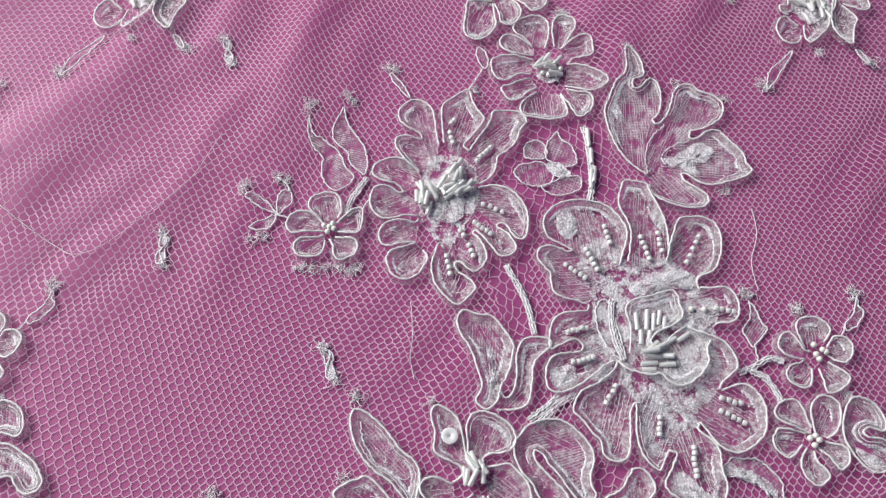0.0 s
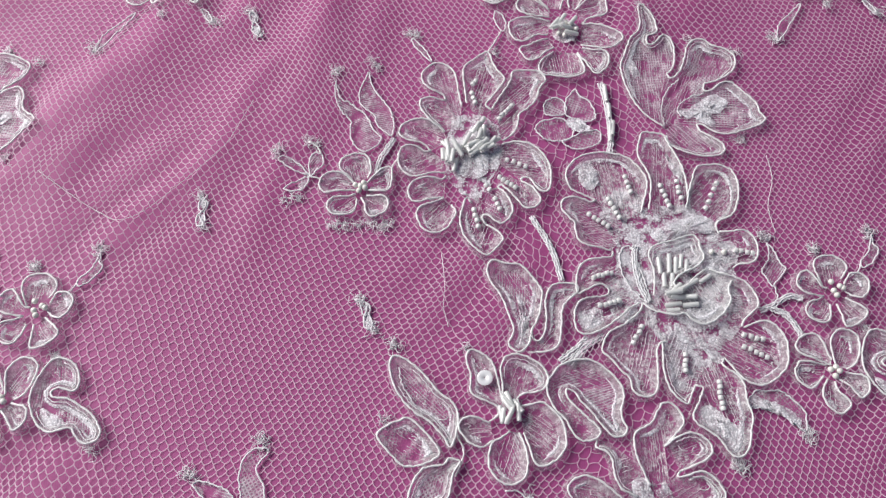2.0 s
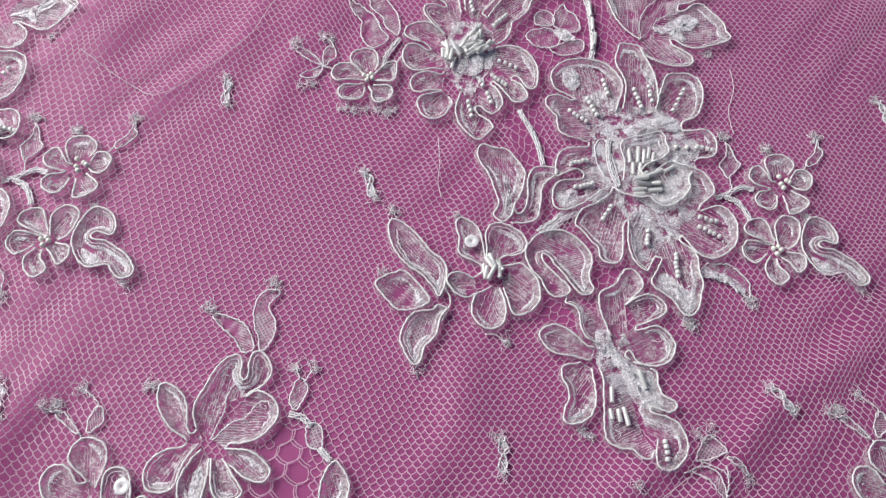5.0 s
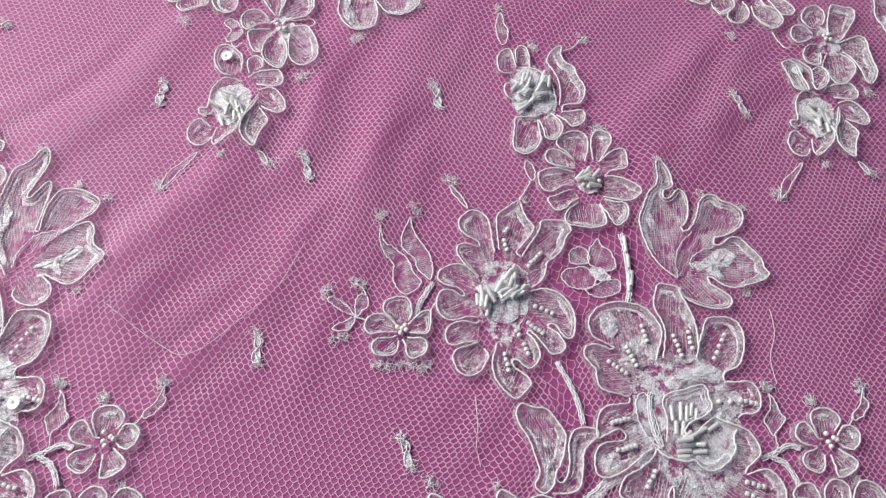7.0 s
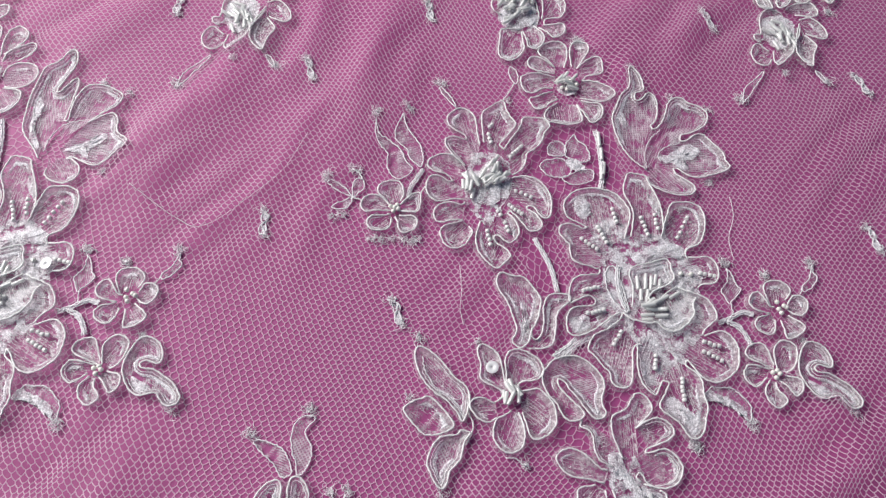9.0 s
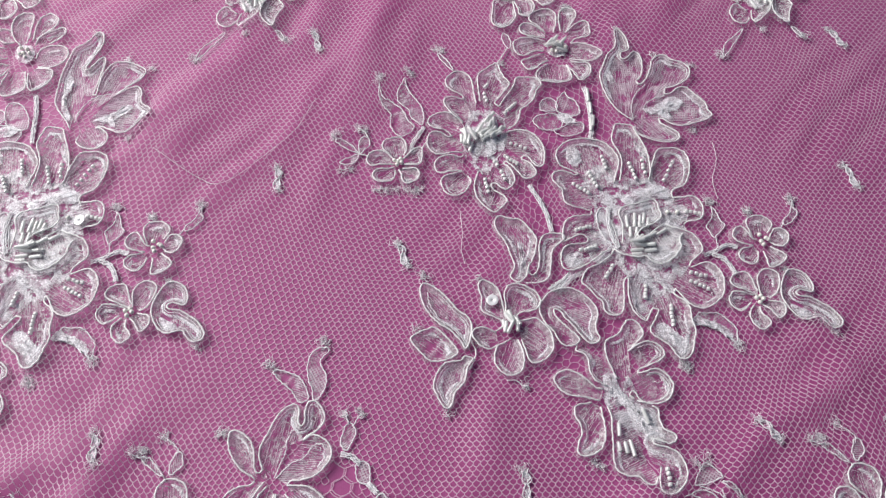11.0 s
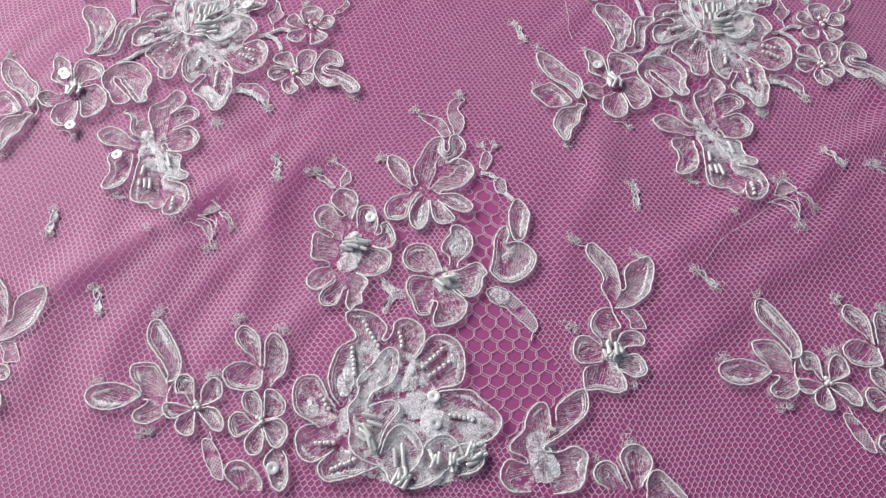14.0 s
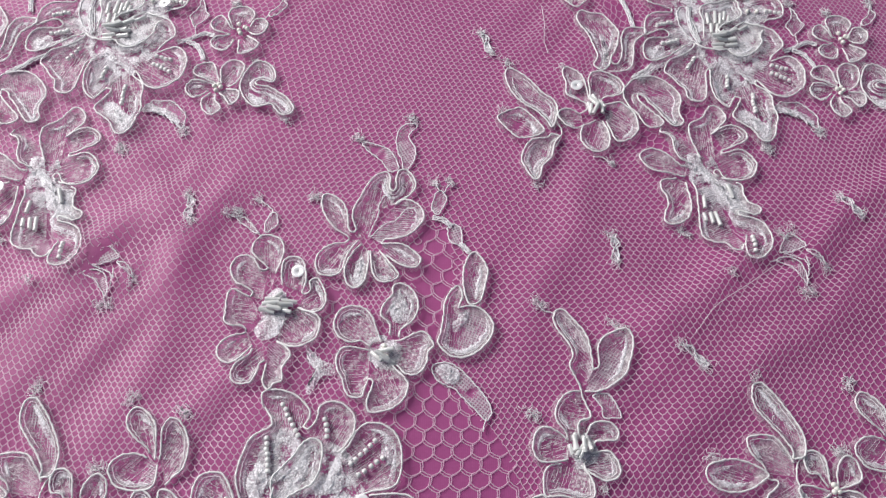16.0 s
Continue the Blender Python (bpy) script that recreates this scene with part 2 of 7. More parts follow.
def ridges(x, y, rows):
    """Height of the folds at x, y in millimetres (numbers or arrays)."""
    z = 0.0 * x
    for x1, y1, x2, y2, high, wide in rows:
        dx, dy = x2 - x1, y2 - y1
        long = math.hypot(dx, dy)
        along = ((x - x1) * dx + (y - y1) * dy) / long
        bend = 0.05 * long * np.sin(along / long * 5.0 + x1)
        off = ((y - y1) * dx - (x - x1) * dy) / long + bend
        past = np.maximum(np.maximum(-along, along - long), 0.0)
        z = z + high * np.exp(-((off / wide) ** 2) - (past / 22.0) ** 2)
    return z


def lift(x, y):
    """Height of the satin, in millimetres."""
    swell = 0.5 * np.sin(x / 37.0 + 0.8 * np.sin(y / 51.0)) + 0.4 * np.sin(y / 43.0 - x / 90.0)
    return swell + 0.54 * folds(x, y) + 0.28 * creases(x, y)


def veil(x, y):
    """Height of the net over the table, in millimetres."""
    return lift(x, y) + 0.28 + 0.95 * folds(x, y) + 0.9 * creases(x, y) + 0.9 * slack(x, y) * (1 + np.sin((0.75 * x - 0.66 * y) / 2.6 + 1.5 * np.sin((x + y) / 24.0)))


def slack(x, y):
    """How loosely the net lies: 0 where it is taut, 1 where it ripples."""
    wave = np.sin(x / 29.0 + 1.3 * np.sin(y / 41.0)) * np.sin(y / 33.0 - x / 71.0 + 0.6)
    return np.clip(wave * 1.4 - 0.15, 0, 1)


# ---- shapes ----
def mesh_of(name, verts, faces, materials, slots=None, smooth=True):
    me = bpy.data.meshes.new(name)
    me.from_pydata([tuple(v) for v in verts], [], faces)
    for m in materials:
        me.materials.append(m)
    if slots is not None:
        me.polygons.foreach_set("material_index", slots)
    me.polygons.foreach_set("use_smooth", [smooth] * len(faces))
    me.update()
    return me


def part(name, mesh, parent, label=""):
    ob = new(name, mesh)
    ob.parent = parent
    return tagged(ob, label)


def spline(knots, closed=False, step=0.7):
    """A smooth line through the knots, in even steps."""
    k = [np.array(p, float) for p in knots]
    n = len(k)
    pts = []
    for i in range(n if closed else n - 1):
        if closed:
            p0, p1, p2, p3 = k[i - 1], k[i], k[(i + 1) % n], k[(i + 2) % n]
        else:
            p1, p2 = k[i], k[i + 1]
            p0 = k[i - 1] if i else 2 * p1 - p2
            p3 = k[i + 2] if i + 2 < n else 2 * p2 - p1
        count = max(2, int(np.linalg.norm(p2 - p1) / step))
        for u in np.arange(count) / count:
            pts.append(0.5 * (2 * p1 + (p2 - p0) * u + (2 * p0 - 5 * p1 + 4 * p2 - p3) * u**2 + (3 * p1 - p0 - 3 * p2 + p3) * u**3))
    if not closed:
        pts.append(k[-1])
    return np.array(pts)


def tube(path, radius, closed=False, sides=6, twist=0.0, squash=1.0):
    """A yarn along a path of x, y, z in millimetres; twist: how strongly its plies show."""
    path = np.asarray(path, float)
    n = len(path)
    ahead = np.roll(path, -1, 0) - np.roll(path, 1, 0)
    if not closed:
        ahead[0], ahead[-1] = path[1] - path[0], path[-1] - path[-2]
    ahead /= np.linalg.norm(ahead, axis=1, keepdims=True) + 1e-9
    side = np.cross(ahead, (0, 0, 1.0))
    side /= np.linalg.norm(side, axis=1, keepdims=True) + 1e-9
    up = np.cross(side, ahead)
    verts = []
    for i in range(n):
        for j in range(sides):
            a = 2 * math.pi * j / sides
            r = radius * (1 + twist * math.sin(2 * a + i * 1.3))
            verts.append((path[i] + r * math.cos(a) * side[i] + squash * r * math.sin(a) * up[i]) * MM)
    faces = []
    for i in range(n if closed else n - 1):
        k = (i + 1) % n
        faces += [(i * sides + j, i * sides + (j + 1) % sides, k * sides + (j + 1) % sides, k * sides + j) for j in range(sides)]
    if not closed:
        faces += [tuple(range(sides))[::-1], tuple((n - 1) * sides + j for j in range(sides))]
    return verts, faces


MADE, COVERED = [], []
rng = random.Random(7)


def thing(name, x, y, label, category, group=""):
    """An empty at its place on the cloth, to hold the parts of one piece of lace."""
    ob = new(name)
    ob.empty_display_size = 0.005
    ob.location = (x * MM, y * MM, 0)
    ob["level"] = 0
    tagged(ob, label, category, group)
    MADE.append(ob)
    return ob


def ground(ob, pts):
    x, y = ob.location.x / MM, ob.location.y / MM
    return lift(pts[:, 0] + x, pts[:, 1] + y)


def raised(ob, knots, high, closed=False, step=0.7, wobble=0.0):
    pts = spline(knots, closed, step)
    z = ground(ob, pts) + high
    if wobble:
        pts = pts + np.array([(rng.gauss(0, wobble), rng.gauss(0, wobble)) for _ in pts])
        z = z + np.array([rng.gauss(0, wobble) for _ in pts])
    return np.column_stack([pts, z])


def cord(ob, knots, high=1.2):
    v, f = tube(raised(ob, knots, high, wobble=0.06), 0.29, twist=0.25)
    part("cord", mesh_of("cord", v, f, [CORD]), ob)


def stitch(ob, knots):
    v, f = tube(raised(ob, knots, 1.1, step=0.5, wobble=0.13), 0.24, sides=5)
    part("stitched_thread", mesh_of("stitched_thread", v, f, [FUZZ]), ob)


def petal(ob, knots, root=(), filling=None, closed=False):
    """A petal of sheer cloth with a lifted rim and a cord sewn round it; root: where it closes under its neighbours."""
    filling = filling or SHEER
    filling = rng.choice([SHEER, SHEER, SHEER, STRIPE, DOTS, DOTS]) if filling == SHEER else filling
    level = 0.9 + 0.05 * (ob["level"] % 14)
    ob["level"] += 1
    edge = spline(knots, closed)
    n = len(edge)
    s = np.linspace(0, 1, n)
    weight = np.ones(n) if closed else np.clip(np.minimum(s, 1 - s) * 5, 0.12, 1)
    ring = np.vstack([edge, np.array(root, float).reshape(-1, 2)]) if len(root) else edge
    w = np.concatenate([weight, np.zeros(len(ring) - n)])
    area = 0.5 * np.sum(ring[:, 0] * np.roll(ring[:, 1], -1) - ring[:, 1] * np.roll(ring[:, 0], -1))
    along = np.roll(ring, -1, 0) - np.roll(ring, 1, 0)
    inward = np.column_stack([-along[:, 1], along[:, 0]]) * (1 if area > 0 else -1)
    inward /= np.linalg.norm(inward, axis=1, keepdims=True) + 1e-9
    narrow = 2 * abs(area) / (np.linalg.norm(np.roll(ring, -1, 0) - ring, axis=1).sum() + 1e-9)
    deep = min(2.1, 0.42 * narrow)
    inner = ring + inward * (deep * w)[:, None]
    flat = ground(ob, ring)
    top = flat + level + 0.2 + 1.25 * w
    low = ground(ob, inner) + level
    m = len(ring)
    mid = ring + inward * (0.55 * deep * w)[:, None]
    crest = 0.55 * top + 0.45 * low + 0.25 * w
    verts = [(x * MM, y * MM, z * MM) for x, y, z in np.vstack([np.column_stack([ring, top]), np.column_stack([mid, crest]), np.column_stack([inner, low])])]
    faces, slots = [], []
    for i in range(m):
        k = (i + 1) % m
        if w[i] > 0 or w[k] > 0:
            faces += [(i, k, m + k, m + i), (m + i, m + k, 2 * m + k, 2 * m + i)]
            slots += [1, 1]
    tris = geometry.tessellate_polygon([[Vector((x, y, 0)) for x, y in inner]])
    faces += [tuple(2 * m + q for q in tri) for tri in tris]
    slots += [0] * len(tris)
    start = len(verts)
    outer = ring - inward * (rng.uniform(0.9, 1.4) * np.minimum(w, 0.9))[:, None]
    verts += [(x * MM, y * MM, z * MM) for x, y, z in np.column_stack([outer, ground(ob, outer) + 0.75 + 0.1 * w])]
    for i in range(n - 1):
        if w[i] > 0.3 and w[i + 1] > 0.3:
            faces.append((i, i + 1, start + i + 1, start + i))
            slots.append(2)
    p = part("petal", mesh_of("petal", verts, faces, [filling, RIM, FILM], slots), ob)
    if narrow > 1.6:
        floss(p, inner, low.mean() + 0.12, edge[n // 2] - 0.5 * (edge[0] + edge[-1]) if not closed else None)
    COVERED.append((ob, ring))
    line = np.column_stack([edge, top[:n] + 0.15]) + np.array([[rng.gauss(0, 0.075) for _ in range(3)] for _ in edge])
    v, f = tube(line, 0.31, closed, twist=0.2)
    part("cord", mesh_of("cord", v, f, [CORD]), p)
    inset = np.column_stack([mid[:n], crest[:n] + 0.12])[int(0.15 * n) : int(0.9 * n)] + np.array([[rng.gauss(0, 0.09) for _ in range(3)] for _ in range(int(0.9 * n) - int(0.15 * n))])
    if len(inset) > 8 and rng.random() < 0.35:
        v, f = tube(inset, 0.15, sides=4)
        part("inner_thread", mesh_of("inner_thread", v, f, [FUZZ]), p)
    if narrow > 2.2 and n > 24:
        crescent(p, edge, inward[:n], ground(ob, edge) + level + 0.12, deep)
    return p


def floss(p, poly, z, lie):
    """Loose parallel filling threads laid across a petal, broken here and there."""
    if lie is None:
        spread = poly - poly.mean(0)
        lie = np.linalg.eigh(spread.T @ spread)[1][:, 1]
    lie = lie / (np.linalg.norm(lie) + 1e-9)
    turn = rng.gauss(0, 0.25)
    lie = np.array([lie[0] * math.cos(turn) - lie[1] * math.sin(turn), lie[0] * math.sin(turn) + lie[1] * math.cos(turn)])
    across = np.array([-lie[1], lie[0]])
    u, v = poly @ lie, poly @ across
    verts, faces = [], []
    offset = v.min() + 0.4
    bend = rng.uniform(-0.6, 0.6)
    while offset < v.max() - 0.3:
        along = np.arange(u.min(), u.max(), 0.9)
        sway = offset + bend * np.sin((along - u.min()) / (np.ptp(u) + 0.1) * 3.0)
        pts = along[:, None] * lie + sway[:, None] * across
        hit = inside(pts[:, 0], pts[:, 1], poly)
        first = None
        for k in range(len(pts) + 1):
            live = k < len(pts) and hit[k] and rng.random() > 0.1
            if live and first is None:
                first = k
            if not live and first is not None:
                if k - first > 2:
                    run = [(q[0] + rng.gauss(0, 0.09), q[1] + rng.gauss(0, 0.09), z + rng.uniform(-0.1, 0.25)) for q in pts[first:k]]
                    tv, tf = tube(run, rng.uniform(0.06, 0.1), sides=3)
                    faces += [tuple(i + len(verts) for i in face) for face in tf]
                    verts += tv
                first = None
        offset += rng.uniform(0.6, 1.7)
    if faces:
        part("filling_thread", mesh_of("filling_thread", verts, faces, [FLOSS]), p)


def crescent(p, edge, inward, base, deep):
    """Cottony fill stitches that follow a stretch of the petal's edge, ragged inside."""
    n = len(edge)
    verts, faces = [], []
    for _ in range(2 if n > 60 else 1):
        first = int(rng.uniform(0.1, 0.5) * n)
        last = min(n - 2, first + int(rng.uniform(0.25, 0.45) * n))
        wide = rng.uniform(0.9, 1.9)
        start = len(verts)
        for i in range(first, last):
            u = (i - first) / (last - first)
            span = wide * math.sin(3.14 * u) ** 0.6 * rng.uniform(0.65, 1.2)
            for k in range(4):
                d = 0.75 * deep + span * k / 3
                q = edge[i] + inward[i] * d
                verts.append((q[0] * MM, q[1] * MM, (base[i] + 0.35 * math.sin(k * 1.05) + rng.uniform(0, 0.15)) * MM))
        rows = last - first
        faces += [(start + 4 * i + k, start + 4 * i + k + 1, start + 4 * i + k + 5, start + 4 * i + k + 4) for i in range(rows - 1) for k in range(3)]
    slots = [0] * len(faces)
    for _ in range(2 + n // 30):
        i = rng.randrange(n // 6, n - n // 6)
        d, a = deep + rng.uniform(0.3, 2.2), rng.uniform(0, 6.28)
        c = edge[i] + inward[i] * d
        turn, r = rng.uniform(-2.6, 2.6), rng.uniform(0.7, 1.7)
        loop = [(c[0] + r * math.cos(a + turn * u), c[1] + r * math.sin(a + turn * u) * 0.8, base[i] + 0.25 + 0.3 * math.sin(3 * u)) for u in np.linspace(0, 1, 7)]
        v, f = tube(loop, 0.12, sides=4)
        faces += [tuple(q + len(verts) for q in face) for face in f]
        verts += v
    slots += [1] * (len(faces) - len(slots))
    part("embroidery", mesh_of("embroidery", verts, faces, [KNIT, FUZZ], slots), p)


def leaflet(ob, knots, filling=None):
    """A leaf of hatched net with a fuzzy stitched edge and no cord."""
    level = 0.8 + 0.04 * (ob["level"] % 14)
    ob["level"] += 1
    edge = spline(knots, True)
    COVERED.append((ob, edge))
    z = ground(ob, edge) + level
    tris = geometry.tessellate_polygon([[Vector((x, y, 0)) for x, y in edge]])
    p = part("leaflet", mesh_of("leaflet", np.column_stack([edge, z]) * MM, [tuple(t) for t in tris], [filling or rng.choice([HATCH, STRIPE])]), ob)
    line = np.column_stack([edge, z + 0.15]) + np.array([[rng.gauss(0, 0.13) for _ in range(3)] for _ in edge])
    v, f = tube(line, 0.27, True, sides=5)
    part("stitched_edge", mesh_of("stitched_edge", v, f, [FUZZ]), p)


def patch(ob, knots):
    """A densely embroidered patch, raised in the middle."""
    edge = spline(knots, True, 1.0)
    centre = edge.mean(0)
    rings, verts, faces = 4, [], []
    n = len(edge)
    for r in range(rings):
        u = r / rings
        pts = edge + (centre - edge) * u
        jitter = np.array([[rng.gauss(0, 0.22) for _ in range(3)] for _ in pts])
        z = ground(ob, pts) + 1.25 + 0.35 * math.sin(u * 1.57)
        verts += list((np.column_stack([pts, z]) + jitter) * MM)
    for r in range(rings - 1):
        faces += [(r * n + i, r * n + (i + 1) % n, (r + 1) * n + (i + 1) % n, (r + 1) * n + i) for i in range(n)]
    faces.append(tuple((rings - 1) * n + i for i in range(n)))
    part("embroidery", mesh_of("embroidery", verts, faces, [KNIT]), ob)


def backing(ob, knots):
    """The worked ground under the petals, ragged at its edge."""
    edge = spline(knots, True, 0.9)
    edge = edge + np.array([[rng.gauss(0, 0.3), rng.gauss(0, 0.3)] for _ in edge])
    z = ground(ob, edge) + 0.75
    tris = geometry.tessellate_polygon([[Vector((x, y, 0)) for x, y in edge]])
    part("backing", mesh_of("backing", np.column_stack([edge, z]) * MM, [tuple(t) for t in tris], [BACKING]), ob)
    COVERED.append((ob, edge))


def stem(ob, knots):
    """A soft stem of a few loose yarns over a cottony strip."""
    line = raised(ob, knots, 1.0, step=0.5)
    n = len(line)
    ahead = np.gradient(line[:, :2], axis=0)
    side = np.column_stack([-ahead[:, 1], ahead[:, 0], np.zeros(n)])
    side /= np.linalg.norm(side, axis=1, keepdims=True) + 1e-9
    verts, faces = [], []
    for k in range(3):
        for i in range(n):
            verts.append((line[i] + side[i] * (k - 1) * rng.uniform(0.75, 1.15) + np.array([0, 0, 0.35 if k == 1 else 0.0])) * MM)
    faces += [(k * n + i, k * n + i + 1, (k + 1) * n + i + 1, (k + 1) * n + i) for k in range(2) for i in range(n - 1)]
    slots = [1] * len(faces)
    for off in (-0.7, 0.0, 0.7):
        yarn = line + side * off + np.array([[rng.gauss(0, 0.16), rng.gauss(0, 0.16), 0.35 - 0.3 * abs(off) + rng.gauss(0, 0.1)] for _ in line])
        v, f = tube(yarn, 0.24, sides=5)
        faces += [tuple(q + len(verts) for q in face) for face in f]
        verts += v
    slots += [0] * (len(faces) - len(slots))
    part("stem", mesh_of("stem", verts, faces, [FUZZ, KNIT], slots), ob)


def tuft(ob, x, y):
    """Frayed thread ends."""
    verts, faces = [], []
    z = float(ground(ob, np.array([[x, y]]))[0])
    for _ in range(18):
        a, r = rng.uniform(0, 6.28), rng.uniform(0.9, 2.7)
        c = np.array([x + rng.gauss(0, 0.75), y + rng.gauss(0, 0.75), z + rng.uniform(0.6, 1.2)])
        d = np.array([math.cos(a), math.sin(a), rng.uniform(-0.2, 0.4)]) * r
        b = np.array([-d[1], d[0], 0]) * rng.uniform(-0.8, 0.8)
        v, f = tube([c + d * u + b * math.sin(3.1 * u) for u in (0, 0.33, 0.66, 1)], rng.uniform(0.07, 0.12), sides=5)
        faces += [tuple(q + len(verts) for q in face) for face in f]
        verts += v
    slots = [0] * len(faces)
    start = len(verts)
    cx, cy = x + rng.gauss(0, 0.6), y + rng.gauss(0, 0.6)
    verts.append((cx * MM, cy * MM, (z + 1.0) * MM))
    for j in range(9):
        r = rng.uniform(0.5, 2.0)
        verts.append(((cx + r * math.cos(j * 0.698)) * MM, (cy + r * math.sin(j * 0.698)) * MM, (z + 0.85) * MM))
    faces += [(start, start + 1 + j, start + 1 + (j + 1) % 9) for j in range(9)]
    slots += [1] * 9
    part("thread_tuft", mesh_of("thread_tuft", verts, faces, [LINT, HAZE], slots), ob)


def turned_profile(name, profile, sides, mat):
    """A body turned about the x axis from (x, radius) pairs in millimetres."""
    verts, faces = [], []
    for x, r in profile:
        verts += [(x * MM, r * math.cos(6.28319 * j / sides) * MM, r * math.sin(6.28319 * j / sides) * MM) for j in range(sides)]
    n = len(profile)
    for i in range(n):
        k = (i + 1) % n
        faces += [(i * sides + j, k * sides + j, k * sides + (j + 1) % sides, i * sides + (j + 1) % sides) for j in range(sides)]
    return mesh_of(name, verts, faces, [mat])


SEED_MESH = turned_profile("seed_bead", [(-0.6, 0.3), (-0.68, 0.55), (-0.6, 0.78), (-0.35, 0.86), (0.35, 0.86), (0.6, 0.78), (0.68, 0.55), (0.6, 0.3)], 10, SEED)
BUGLE_MESH = turned_profile("bugle_bead", [(-0.5, 0.42), (-0.5, 0.68), (-0.46, 0.78), (0.46, 0.78), (0.5, 0.68), (0.5, 0.42)], 10, BUGLE)
PEARL_MESH = turned_profile("pearl", [(0.95 * -math.cos(3.1416 * i / 8), max(0.04, 0.95 * math.sin(3.1416 * i / 8))) for i in range(9)], 12, PEARL)
SEQUIN_MESH = turned_profile("sequin", [(0.0, 0.24), (0.06, 0.26), (0.07, 1.5), (0.16, 2.3), (0.11, 2.36), (0.0, 1.5)], 14, SEQUIN)


def bead(ob, name, mesh, x, y, high, turn, tip=0.0, long=1.0):
    z = float(ground(ob, np.array([[x, y]]))[0]) + high
    b = part(name, mesh, ob)
    b.matrix_local = pose(x * MM, y * MM, z * MM, 0, tip, turn) @ Matrix.Diagonal((long, 1, 1, 1))
    return b


def bead_row(ob, x1, y1, x2, y2, count):
    turn = math.degrees(math.atan2(y2 - y1, x2 - x1))
    for i in range(count):
        u = (i + 0.5) / count
        bead(ob, "seed_bead", SEED_MESH, x1 + (x2 - x1) * u + rng.gauss(0, 0.1), y1 + (y2 - y1) * u + rng.gauss(0, 0.1), 1.9 + rng.gauss(0, 0.12), turn + rng.gauss(0, 7), rng.gauss(0, 5))


def bugle(ob, x1, y1, x2, y2, high=2.2):
    long = math.hypot(x2 - x1, y2 - y1)
    bead(ob, "bugle_bead", BUGLE_MESH, (x1 + x2) / 2, (y1 + y2) / 2, high, math.degrees(math.atan2(y2 - y1, x2 - x1)), rng.gauss(0, 5), long)


def heap(ob, x, y, rx, ry, count):
    """Bugle beads sewn on in a loose heap round one spot."""
    lie = rng.uniform(0, 180)
    for i in range(int(count * 1.15)):
        a, r = rng.uniform(0, 6.28), math.sqrt(rng.uniform(0, 1))
        bead(ob, "bugle_bead", BUGLE_MESH, x + rx * r * math.cos(a), y + ry * r * math.sin(a), 2.4 + 1.5 * (1 - r) + rng.uniform(-0.2, 0.5), lie + 24 * math.sin(a) + rng.gauss(0, 11), rng.gauss(0, 12), rng.uniform(4.2, 5.8))


def pearls(ob, *places):
    for x, y in places:
        bead(ob, "pearl", PEARL_MESH, x, y, 2.2, rng.uniform(0, 360))


def sequin(ob, x, y, high=2.4):
    z = float(ground(ob, np.array([[x, y]]))[0]) + high
    b = part("sequin", SEQUIN_MESH, ob)
    b.matrix_local = pose(x * MM, y * MM, z * MM, rng.uniform(-12, 12), -90 + rng.uniform(-14, 14), 0)


# ---- the cloth ----
def satin_sheet():
    rim = np.linspace(20, 1100, 18)
    xs = np.concatenate([-420 - rim[::-1], np.linspace(-420, 600, 341), 600 + rim])
    ys = np.concatenate([-480 - rim[::-1], np.linspace(-480, 480, 321), 480 + rim])
    gx, gy = np.meshgrid(xs, ys)
    z = lift(gx, gy)
    verts = np.column_stack([gx.ravel(), gy.ravel(), z.ravel()]) * MM
    n = len(xs)
    faces = [(r * n + c, r * n + c + 1, (r + 1) * n + c + 1, (r + 1) * n + c) for r in range(len(ys) - 1) for c in range(n - 1)]
    ob = new("ground", mesh_of("satin_sheet", verts, faces, [SATIN]))
    return tagged(ob, "pink satin cloth with fine weave and soft folds", "fabric", kind="structure")


def inside(x, y, poly):
    hit = np.zeros(x.shape, bool)
    n = len(poly)
    for i in range(n):
        (x1, y1), (x2, y2) = poly[i - 1], poly[i]
        cross = (y1 > y) != (y2 > y)
        hit ^= cross & (x < (x2 - x1) * (y - y1) / (y2 - y1 + 1e-12) + x1)
    return hit


